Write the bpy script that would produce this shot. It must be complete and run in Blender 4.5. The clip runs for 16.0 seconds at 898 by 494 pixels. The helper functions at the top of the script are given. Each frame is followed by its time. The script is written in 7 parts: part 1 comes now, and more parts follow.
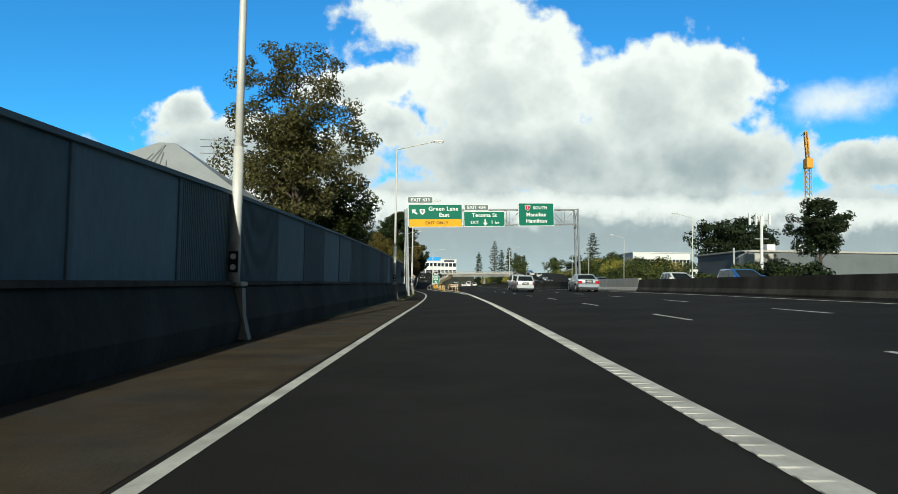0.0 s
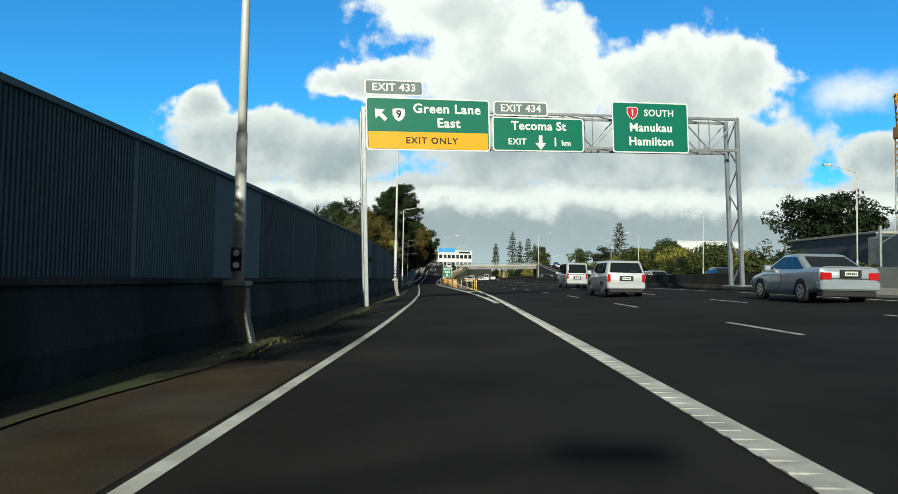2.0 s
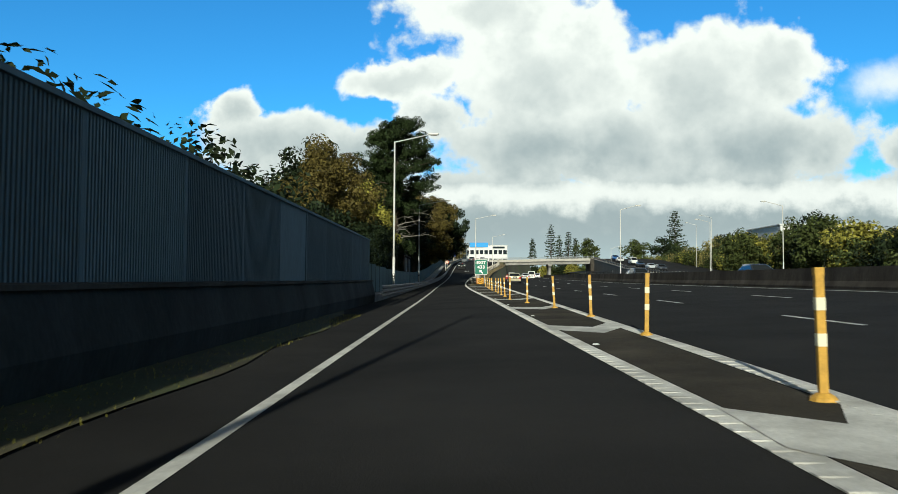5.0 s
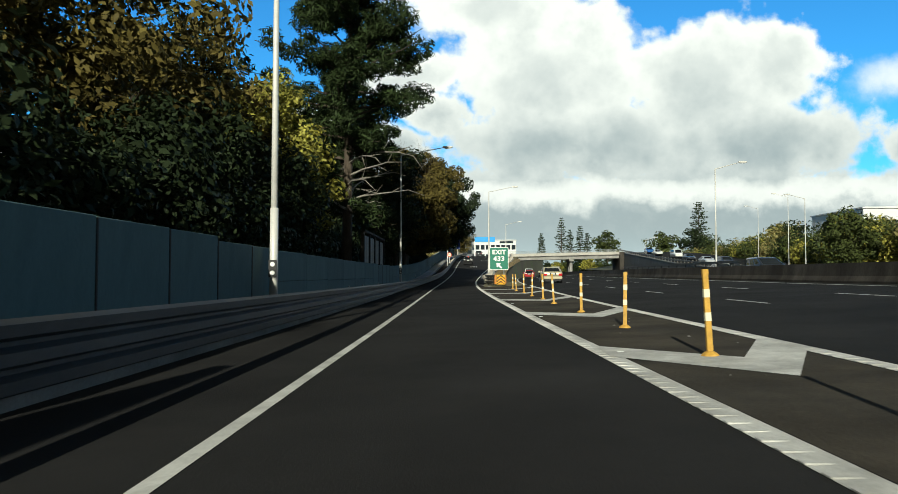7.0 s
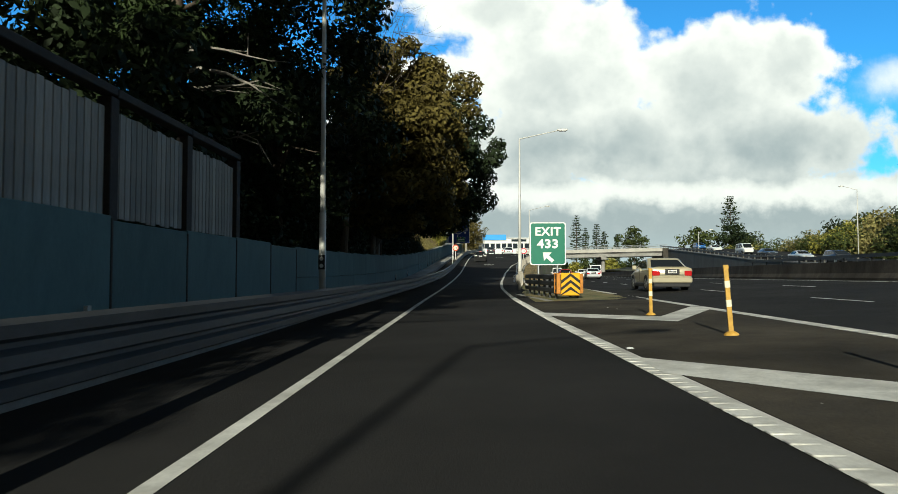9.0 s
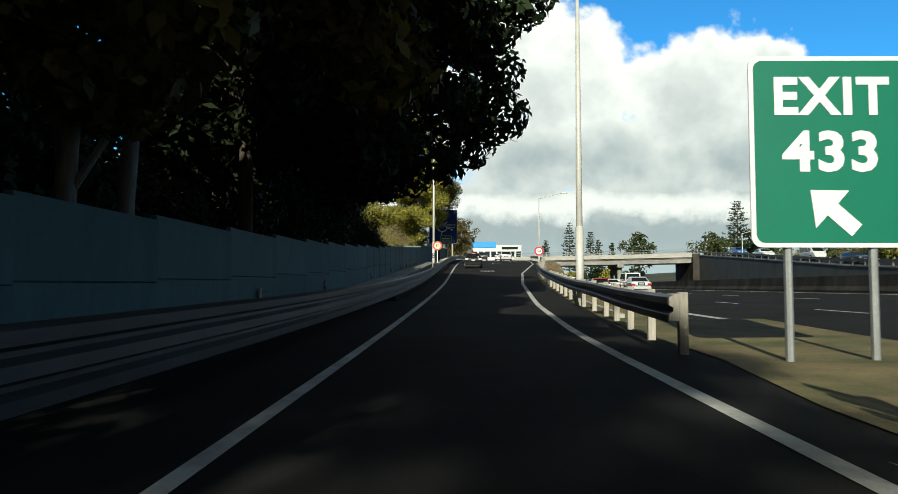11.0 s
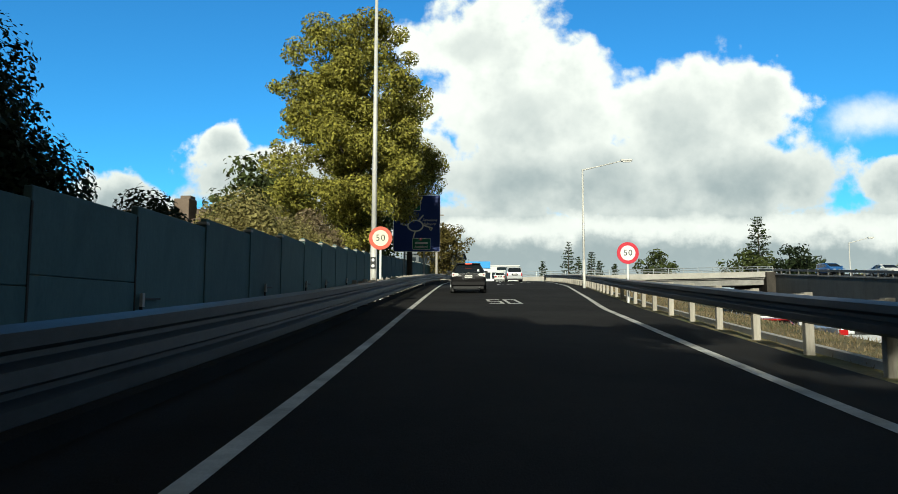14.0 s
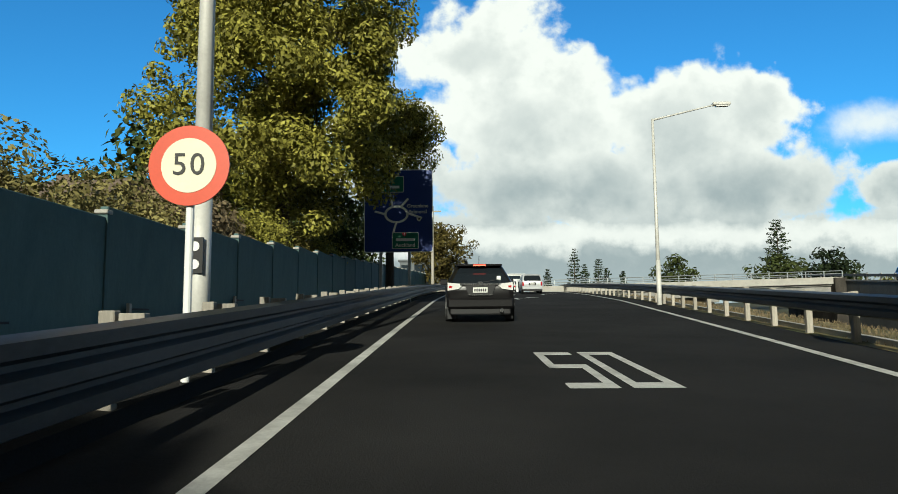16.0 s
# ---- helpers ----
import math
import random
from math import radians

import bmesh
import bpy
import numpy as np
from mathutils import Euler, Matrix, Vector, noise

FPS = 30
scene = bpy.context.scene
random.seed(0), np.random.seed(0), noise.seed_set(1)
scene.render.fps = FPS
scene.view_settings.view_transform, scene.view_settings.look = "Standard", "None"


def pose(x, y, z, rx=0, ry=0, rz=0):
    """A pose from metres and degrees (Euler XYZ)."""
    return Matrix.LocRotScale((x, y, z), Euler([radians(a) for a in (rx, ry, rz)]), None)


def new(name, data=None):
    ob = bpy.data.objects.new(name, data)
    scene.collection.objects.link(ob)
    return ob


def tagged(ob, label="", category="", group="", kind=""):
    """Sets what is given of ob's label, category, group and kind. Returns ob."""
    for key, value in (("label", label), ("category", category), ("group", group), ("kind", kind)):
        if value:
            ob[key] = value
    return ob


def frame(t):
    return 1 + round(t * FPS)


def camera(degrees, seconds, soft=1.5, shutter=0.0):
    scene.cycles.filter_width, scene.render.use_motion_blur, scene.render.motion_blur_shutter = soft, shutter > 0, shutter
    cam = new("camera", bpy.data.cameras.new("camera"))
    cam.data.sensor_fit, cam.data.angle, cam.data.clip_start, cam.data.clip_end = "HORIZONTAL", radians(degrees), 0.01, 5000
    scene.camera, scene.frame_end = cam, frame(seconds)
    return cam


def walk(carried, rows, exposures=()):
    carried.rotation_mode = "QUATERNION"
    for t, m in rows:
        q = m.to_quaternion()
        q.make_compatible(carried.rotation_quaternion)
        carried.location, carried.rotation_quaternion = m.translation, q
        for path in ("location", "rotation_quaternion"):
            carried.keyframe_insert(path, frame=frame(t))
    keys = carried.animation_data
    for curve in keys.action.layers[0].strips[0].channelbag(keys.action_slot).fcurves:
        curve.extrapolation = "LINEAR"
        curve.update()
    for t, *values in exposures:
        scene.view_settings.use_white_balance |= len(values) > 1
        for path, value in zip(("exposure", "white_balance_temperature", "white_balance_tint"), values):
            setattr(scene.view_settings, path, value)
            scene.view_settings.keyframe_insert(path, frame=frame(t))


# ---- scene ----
cam = camera(67.0, 16.0, soft=0.7, shutter=0.06)
PATH = [
    (0.0, 0.00, 0.00, 1.05, 92.99, -0.90, -0.01),
    (0.5, 0.09, 8.76, 1.08, 92.83, -1.04, 0.15),
    (1.0, 0.08, 17.54, 1.07, 92.75, -1.18, 0.38),
    (1.5, 0.14, 26.24, 1.06, 92.53, -1.19, 0.83),
    (2.0, 0.20, 34.60, 1.06, 92.40, -0.98, 1.28),
    (2.5, 0.17, 42.29, 0.97, 92.48, -0.82, 1.75),
    (3.0, 0.00, 50.30, 0.98, 92.53, -0.81, 2.09),
    (3.5, -0.17, 58.44, 0.93, 92.37, -0.70, 2.30),
    (4.0, -0.48, 66.76, 0.93, 92.46, -0.52, 2.56),
    (4.5, -0.85, 75.24, 0.87, 92.35, -0.37, 3.32),
    (5.0, -1.34, 83.80, 0.81, 92.26, -0.28, 3.97),
    (5.5, -1.91, 92.33, 0.73, 92.26, -0.21, 4.23),
    (6.0, -2.47, 100.74, 0.66, 92.33, -0.14, 4.10),
    (6.5, -2.98, 108.92, 0.61, 92.35, -0.07, 3.91),
    (7.0, -3.51, 117.10, 0.54, 92.08, -0.06, 4.27),
    (7.5, -4.08, 125.20, 0.41, 92.18, -0.10, 4.56),
    (8.0, -4.64, 133.30, 0.38, 92.39, -0.09, 4.78),
    (8.5, -5.20, 141.20, 0.33, 92.36, -0.19, 4.91),
    (9.0, -5.76, 149.00, 0.27, 92.23, -0.03, 4.86),
    (9.5, -6.27, 156.60, 0.23, 92.42, -0.09, 4.75),
    (10.0, -6.76, 163.80, 0.22, 92.71, -0.17, 4.52),
    (10.5, -7.19, 170.60, 0.23, 92.96, -0.17, 4.14),
    (11.0, -7.56, 177.10, 0.28, 93.14, -0.08, 3.65),
    (11.5, -7.89, 183.36, 0.32, 93.33, 0.05, 3.13),
    (12.0, -8.07, 189.07, 0.42, 93.68, 0.04, 2.82),
    (12.5, -8.24, 194.97, 0.57, 94.15, -0.22, 2.82),
    (13.0, -8.41, 200.74, 0.76, 94.64, -0.40, 2.79),
    (13.5, -8.55, 205.99, 0.98, 94.97, -0.32, 2.79),
    (14.0, -8.70, 210.73, 1.18, 95.07, -0.11, 2.88),
    (14.5, -8.87, 215.23, 1.38, 95.32, -0.06, 3.09),
    (15.0, -9.03, 219.47, 1.60, 95.37, 0.21, 3.25),
    (15.5, -9.17, 223.24, 1.80, 95.56, 0.49, 3.26),
    (16.0, -9.30, 226.63, 2.00, 95.87, 0.45, 3.01),
]
walk(cam, [(t, pose(*p)) for t, *p in PATH], exposures=((0.0, 0.0, 6300, -2.0), (5.0, 0.03, 6350, -2.0), (8.0, 0.12, 6500, -2.0), (13.0, 0.12, 6500, -2.0), (15.0, 0.02, 6400, -2.0), (16.0, 0.0, 6400, -2.0)))

# ---- sky, sun ----
SUN_EL = radians(22.6)
SUN_DIR = Vector((0.09, 1.0, 0.0)).normalized() * math.cos(SUN_EL) + Vector((0, 0, -math.sin(SUN_EL)))
sun = new("sun", bpy.data.lights.new("sun", "SUN"))
sun.data.energy, sun.data.angle, sun.data.color = 5.0, radians(0.55), (1.0, 0.93, 0.82)
sun.rotation_euler = SUN_DIR.to_track_quat("-Z", "Y").to_euler()


def build_world():
    w = bpy.data.worlds.new("sky")
    scene.world = w
    w.use_nodes = True
    nt = w.node_tree
    nt.nodes.clear()
    N = lambda kind: nt.nodes.new(kind)
    put = lambda a, b: nt.links.new(a, b)

    def math_node(op, a, b=None, c=None, clamp=False):
        n = N("ShaderNodeMath")
        n.operation, n.use_clamp = op, clamp
        for i, v in enumerate((a, b, c)):
            if v is None:
                continue
            if isinstance(v, (int, float)):
                n.inputs[i].default_value = v
            else:
                put(v, n.inputs[i])
        return n.outputs[0]

    def step_node(v, lo, hi):
        n = N("ShaderNodeMapRange")
        n.interpolation_type = "SMOOTHSTEP"
        put(v, n.inputs["Value"])
        n.inputs["From Min"].default_value, n.inputs["From Max"].default_value = lo, hi
        return n.outputs["Result"]

    def noise_node(vec, scale, detail=8, rough=0.55, dist=0.0):
        n = N("ShaderNodeTexNoise")
        n.inputs["Scale"].default_value, n.inputs["Detail"].default_value = scale, detail
        n.inputs["Roughness"].default_value, n.inputs["Distortion"].default_value = rough, dist
        put(vec, n.inputs["Vector"])
        return n.outputs["Fac"]

    sky = N("ShaderNodeTexSky")
    sky.sky_type, sky.sun_disc = "NISHITA", False
    sky.sun_elevation, sky.sun_rotation = SUN_EL, math.atan2(-SUN_DIR.x, -SUN_DIR.y)
    sky.air_density, sky.dust_density, sky.ozone_density = 1.0, 0.0, 3.0
    tint = N("ShaderNodeMix")
    tint.data_type, tint.blend_type = "RGBA", "MULTIPLY"
    tint.inputs["Factor"].default_value = 1.0
    put(sky.outputs[0], tint.inputs["A"])
    tint.inputs["B"].default_value = (0.30, 0.92, 1.35, 1)
    coord = N("ShaderNodeTexCoord")
    xyz = N("ShaderNodeSeparateXYZ")
    put(coord.outputs["Generated"], xyz.inputs[0])
    x, y, z = xyz.outputs
    ahead = math_node("MAXIMUM", y, 0.12)
    u, v = math_node("DIVIDE", x, ahead), math_node("DIVIDE", z, ahead)
    flat = N("ShaderNodeCombineXYZ")
    put(u, flat.inputs[0]), put(v, flat.inputs[1])
    warp = noise_node(flat.outputs[0], 9.0, 9, 0.58)
    fine = noise_node(flat.outputs[0], 26.0, 6, 0.6)
    billow = N("ShaderNodeTexVoronoi")
    billow.feature = "SMOOTH_F1"
    billow.inputs["Scale"].default_value = 16.0
    billow.inputs["Detail"].default_value = 3.0
    put(flat.outputs[0], billow.inputs["Vector"])
    curl = N("ShaderNodeTexNoise")
    curl.inputs["Scale"].default_value, curl.inputs["Detail"].default_value, curl.inputs["Roughness"].default_value = 7.0, 7.0, 0.6
    put(flat.outputs[0], curl.inputs["Vector"])
    split = N("ShaderNodeSeparateColor")
    put(curl.outputs["Color"], split.inputs[0])
    u0, v0 = u, v
    u = math_node("ADD", u, math_node("MULTIPLY", math_node("SUBTRACT", split.outputs[0], 0.5), 0.16))
    v = math_node("ADD", v, math_node("MULTIPLY", math_node("SUBTRACT", split.outputs[1], 0.5), 0.10))
    # heaps of cloud: centre, half width, half height
    field = None
    for cu, cv, ru, rv in CLOUDS:
        du = math_node("DIVIDE", math_node("SUBTRACT", u, cu), ru)
        dv = math_node("DIVIDE", math_node("SUBTRACT", v, cv), rv)
        d = math_node("SQRT", math_node("ADD", math_node("MULTIPLY", du, du), math_node("MULTIPLY", dv, dv)))
        d = math_node("SUBTRACT", 1.0, d)
        field = d if field is None else math_node("MAXIMUM", field, d)
    rough = math_node("ADD", math_node("MULTIPLY", math_node("SUBTRACT", warp, 0.5), 1.05),
                      math_node("MULTIPLY", math_node("SUBTRACT", 0.42, billow.outputs["Distance"]), 0.45))
    field = math_node("ADD", field, rough)
    u, v = u0, v0
    # low rows of cloud over the horizon
    row = math_node("SUBTRACT", 0.165, v)
    band = math_node("ADD", math_node("MULTIPLY", row, 9.0), math_node("MULTIPLY", math_node("SUBTRACT", warp, 0.47), 1.4))
    field = math_node("MAXIMUM", field, band)
    mask = step_node(field, -0.02, 0.22)
    # a thin torn wisp beside the main heap
    wu = math_node("DIVIDE", math_node("SUBTRACT", u, 0.58), 0.13)
    wv = math_node("DIVIDE", math_node("SUBTRACT", v, math_node("ADD", math_node("MULTIPLY", u, 0.28), 0.118)), 0.042)
    wd = math_node("SUBTRACT", 1.0, math_node("SQRT", math_node("ADD", math_node("MULTIPLY", wu, wu), math_node("MULTIPLY", wv, wv))))
    wd = math_node("ADD", wd, math_node("ADD", math_node("MULTIPLY", math_node("SUBTRACT", warp, 0.5), 1.6), math_node("MULTIPLY", math_node("SUBTRACT", fine, 0.5), 0.6)))
    mask = math_node("MAXIMUM", mask, math_node("MULTIPLY", step_node(wd, 0.0, 1.0), 0.85))
    # sunlit heads, grey flat bases
    low = step_node(math_node("ADD", v, math_node("MULTIPLY", math_node("SUBTRACT", warp, 0.5), 0.22)), 0.13, 0.34)
    thick = step_node(field, 0.75, 0.1)
    lit = math_node("MULTIPLY", math_node("ADD", math_node("MULTIPLY", low, 0.62), math_node("MULTIPLY", thick, 0.55)), 1.0, None, True)
    head = step_node(math_node("ADD", v, math_node("MULTIPLY", math_node("SUBTRACT", warp, 0.5), 0.12)), 0.085, 0.113)
    tail = step_node(math_node("ADD", v, math_node("MULTIPLY", math_node("SUBTRACT", warp, 0.5), 0.08)), 0.150, 0.118)
    lit = math_node("MAXIMUM", lit, math_node("MULTIPLY", math_node("MULTIPLY", head, tail), 0.9))
    lit = math_node("ADD", lit, math_node("MULTIPLY", math_node("SUBTRACT", fine, 0.5), 0.35), None, True)
    shade = N("ShaderNodeMix")
    shade.data_type = "RGBA"
    put(lit, shade.inputs["Factor"])
    shade.inputs["A"].default_value = (0.40, 0.455, 0.485, 1)
    shade.inputs["B"].default_value = (1.0, 0.985, 0.96, 1)
    # haze by the horizon
    haze = N("ShaderNodeMix")
    haze.data_type = "RGBA"
    put(step_node(v, 0.075, -0.01), haze.inputs["Factor"])
    put(shade.outputs["Result"], haze.inputs["A"])
    haze.inputs["B"].default_value = (0.50, 0.60, 0.64, 1)
    blue, white, both, out = N("ShaderNodeBackground"), N("ShaderNodeBackground"), N("ShaderNodeMixShader"), N("ShaderNodeOutputWorld")
    put(tint.outputs["Result"], blue.inputs[0]), put(haze.outputs["Result"], white.inputs[0])
    blue.inputs[1].default_value, white.inputs[1].default_value = 0.122, 1.0
    put(mask, both.inputs[0]), put(blue.outputs[0], both.inputs[1]), put(white.outputs[0], both.inputs[2])
    # unseen dark cloud deck overhead and behind, added to dim the fill light
    over = math_node("MAXIMUM", step_node(z, 0.47, 0.66), step_node(y, 0.30, -0.05))
    lump = noise_node(coord.outputs["Generated"], 2.4, 6, 0.55)
    deck_tone = N("ShaderNodeMix")
    deck_tone.data_type = "RGBA"
    put(step_node(noise_node(coord.outputs["Generated"], 5.0, 5, 0.55), 0.35, 0.68), deck_tone.inputs["Factor"])
    deck_tone.inputs["A"].default_value, deck_tone.inputs["B"].default_value = (0.042, 0.046, 0.048, 1), (0.13, 0.134, 0.132, 1)
    deck, all_sky = N("ShaderNodeBackground"), N("ShaderNodeMixShader")
    put(deck_tone.outputs["Result"], deck.inputs[0])
    put(math_node("MULTIPLY", over, step_node(lump, 0.31, 0.44)), all_sky.inputs[0])
    put(both.outputs[0], all_sky.inputs[1]), put(deck.outputs[0], all_sky.inputs[2])
    put(all_sky.outputs[0], out.inputs[0])


CLOUDS = [
    (0.0, 0.40, 0.18, 0.12), (0.08, 0.30, 0.25, 0.14), (0.29, 0.28, 0.21, 0.14), (0.40, 0.29, 0.12, 0.085), (-0.15, 0.29, 0.14, 0.045),
    (0.10, 0.19, 0.30, 0.11), (0.38, 0.18, 0.22, 0.11), (0.62, 0.18, 0.14, 0.055), (-0.10, 0.235, 0.09, 0.06), (-0.38, 0.24, 0.075, 0.06),
    (-0.33, 0.19, 0.17, 0.075), (-0.19, 0.17, 0.17, 0.075), (-0.55, 0.16, 0.13, 0.06), (-0.74, 0.14, 0.16, 0.075), (-1.3, 0.35, 0.35, 0.16), (1.25, 0.45, 0.35, 0.2),
]
build_world()

# ---- materials ----
def shader(name, base=(0.5, 0.5, 0.5), rough=0.7, metal=0.0, var=0.25, scale=3.0, fine=40.0, bump=0.15, spec=0.4, tint=None,
           island=0.0, objrand=0.0, streak=None, through_light=0.0, coat=0.0, bump_scale=None):
    """A surface with two scales of variation in colour and a fine relief."""
    m = bpy.data.materials.new(name)
    m.use_nodes = True
    nt = m.node_tree
    b = nt.nodes["Principled BSDF"]
    b.inputs["Roughness"].default_value, b.inputs["Metallic"].default_value = rough, metal
    b.inputs["Specular IOR Level"].default_value = spec
    b.inputs["Coat Weight"].default_value = coat
    N, put = nt.nodes.new, nt.links.new
    coord = N("ShaderNodeTexCoord")
    vec = coord.outputs["Object"]
    if streak:
        mp = N("ShaderNodeMapping")
        mp.inputs["Scale"].default_value = streak
        put(vec, mp.inputs["Vector"])
        vec = mp.outputs["Vector"]

    def tex(s, detail, rgh):
        n = N("ShaderNodeTexNoise")
        n.inputs["Scale"].default_value, n.inputs["Detail"].default_value, n.inputs["Roughness"].default_value = s, detail, rgh
        put(vec, n.inputs["Vector"])
        return n.outputs["Fac"]

    big, small = tex(scale, 5, 0.6), tex(fine, 4, 0.65)
    ramp = N("ShaderNodeMapRange")
    ramp.inputs["From Min"].default_value, ramp.inputs["From Max"].default_value = 0.3, 0.7
    ramp.inputs["To Min"].default_value, ramp.inputs["To Max"].default_value = 1 - var, 1 + var
    put(big, ramp.inputs["Value"])
    ramp2 = N("ShaderNodeMapRange")
    ramp2.inputs["From Min"].default_value, ramp2.inputs["From Max"].default_value = 0.3, 0.7
    ramp2.inputs["To Min"].default_value, ramp2.inputs["To Max"].default_value = 1 - var * 0.6, 1 + var * 0.6
    put(small, ramp2.inputs["Value"])
    mul = N("ShaderNodeMath")
    mul.operation = "MULTIPLY"
    put(ramp.outputs[0], mul.inputs[0]), put(ramp2.outputs[0], mul.inputs[1])
    value = mul.outputs[0]
    for amount, kind in ((island, "g"), (objrand, "o")):
        if amount:
            src = N("ShaderNodeNewGeometry").outputs["Random Per Island"] if kind == "g" else N("ShaderNodeObjectInfo").outputs["Random"]
            r = N("ShaderNodeMapRange")
            r.inputs["To Min"].default_value, r.inputs["To Max"].default_value = 1 - amount, 1 + amount
            put(src, r.inputs["Value"])
            mm = N("ShaderNodeMath")
            mm.operation = "MULTIPLY"
            put(value, mm.inputs[0]), put(r.outputs[0], mm.inputs[1])
            value = mm.outputs[0]
    col = N("ShaderNodeVectorMath")
    col.operation = "SCALE"
    put(value, col.inputs["Scale"])
    if tint:
        mix = N("ShaderNodeMix")
        mix.data_type = "RGBA"
        mix.inputs["A"].default_value, mix.inputs["B"].default_value = (*base, 1), (*tint, 1)
        sel = N("ShaderNodeMapRange")
        sel.inputs["From Min"].default_value, sel.inputs["From Max"].default_value = 0.42, 0.62
        put(tex(scale * 0.6 + 0.07, 6, 0.65), sel.inputs["Value"])
        put(sel.outputs[0], mix.inputs["Factor"])
        put(mix.outputs["Result"], col.inputs[0])
    else:
        col.inputs[0].default_value = base
    put(col.outputs[0], b.inputs["Base Color"])
    if bump:
        bp = N("ShaderNodeBump")
        bp.inputs["Strength"].default_value, bp.inputs["Distance"].default_value = bump, 0.02
        put(tex(bump_scale, 3, 0.6) if bump_scale else small, bp.inputs["Height"])
        put(bp.outputs[0], b.inputs["Normal"])
    if through_light:
        tr, add = N("ShaderNodeBsdfTranslucent"), N("ShaderNodeMixShader")
        put(col.outputs[0], tr.inputs["Color"])
        add.inputs[0].default_value = through_light
        put(b.outputs[0], add.inputs[1]), put(tr.outputs[0], add.inputs[2])
        put(add.outputs[0], nt.nodes["Material Output"].inputs["Surface"])
    return m


def glow(name, colour, strength):
    m = bpy.data.materials.new(name)
    m.use_nodes = True
    b = m.node_tree.nodes["Principled BSDF"]
    b.inputs["Base Color"].default_value = (*colour, 1)
    b.inputs["Emission Color"].default_value, b.inputs["Emission Strength"].default_value = (*colour, 1), strength
    return m


def dark_glass(name, base=(0.012, 0.016, 0.02)):
    m = bpy.data.materials.new(name)
    m.use_nodes = True
    b = m.node_tree.nodes["Principled BSDF"]
    b.inputs["Base Color"].default_value, b.inputs["Roughness"].default_value = (*base, 1), 0.06
    b.inputs["Specular IOR Level"].default_value = 0.5
    return m


ASPHALT = shader("asphalt", (0.026, 0.0255, 0.025), 0.85, var=0.22, scale=0.35, fine=55.0, bump=0.5, tint=(0.032, 0.031, 0.030), spec=0.02)
ASPHALT_GORE = shader("dusty_asphalt", (0.066, 0.058, 0.046), 0.9, var=0.3, scale=0.7, fine=40.0, bump=0.6, tint=(0.048, 0.044, 0.037), spec=0.02)
ASPHALT_OLD = shader("worn_asphalt", (0.068, 0.052, 0.034), 0.9, var=0.3, scale=0.8, fine=45.0, bump=0.5, tint=(0.055, 0.05, 0.043), spec=0.04)
PAINT = shader("road_paint", (0.62, 0.61, 0.57), 0.75, var=0.16, scale=2.0, fine=30.0, bump=0.3, tint=(0.42, 0.41, 0.38), spec=0.08)
CONCRETE = shader("concrete", (0.30, 0.29, 0.27), 0.85, var=0.22, scale=0.9, fine=25.0, bump=0.25, tint=(0.22, 0.215, 0.20))
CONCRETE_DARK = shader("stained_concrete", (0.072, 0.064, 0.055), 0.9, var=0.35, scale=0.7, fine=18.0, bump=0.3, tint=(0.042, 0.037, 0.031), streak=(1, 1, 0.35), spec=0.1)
# darker copy of stained concrete: shade below the noise wall is in the colour
CONCRETE_SHADED = shader("shaded_concrete", (0.036, 0.039, 0.038), 0.92, var=0.4, scale=0.7, fine=18.0, bump=0.35, tint=(0.02, 0.024, 0.021), streak=(1, 1, 0.35), spec=0.2)
CONCRETE_PALE = shader("new_concrete", (0.42, 0.40, 0.36), 0.85, var=0.14, scale=1.3, fine=25.0, bump=0.2)
WALL_RIB = shader("ribbed_wall_paint", (0.125, 0.178, 0.20), 0.75, var=0.16, scale=0.8, fine=14.0, bump=0.12, objrand=0.22, streak=(1, 1, 0.3), spec=0.12)
WALL_GREEN = shader("grey_green_panel", (0.105, 0.165, 0.16), 0.8, var=0.13, scale=0.9, fine=20.0, bump=0.15, objrand=0.10, streak=(1, 1, 0.4), spec=0.12, tint=(0.075, 0.125, 0.122))
FENCE_WOOD = shader("weathered_boards", (0.29, 0.265, 0.23), 0.9, var=0.25, scale=2.0, fine=16.0, bump=0.35, objrand=0.25, streak=(4, 4, 0.3))
TIMBER_DARK = shader("dark_timber", (0.035, 0.03, 0.026), 0.9, var=0.3, scale=3.0, fine=20.0, bump=0.3)
POST_WOOD = shader("pale_post_timber", (0.36, 0.33, 0.28), 0.85, var=0.22, scale=4.0, fine=25.0, bump=0.3, objrand=0.18, streak=(3, 3, 0.4))
GALV = shader("galvanised_steel", (0.42, 0.44, 0.45), 0.48, 0.75, var=0.14, scale=3.0, fine=30.0, bump=0.05)
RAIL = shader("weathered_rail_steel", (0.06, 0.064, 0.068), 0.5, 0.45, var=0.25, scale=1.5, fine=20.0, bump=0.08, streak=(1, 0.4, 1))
RAIL_TOP = shader("bright_rail_cap", (0.58, 0.57, 0.54), 0.6, 0.2, var=0.15, scale=3.0, fine=20.0, bump=0.1)
POLE = shader("lamp_post_steel", (0.60, 0.59, 0.55), 0.5, 0.1, var=0.12, scale=2.0, fine=25.0, bump=0.04)
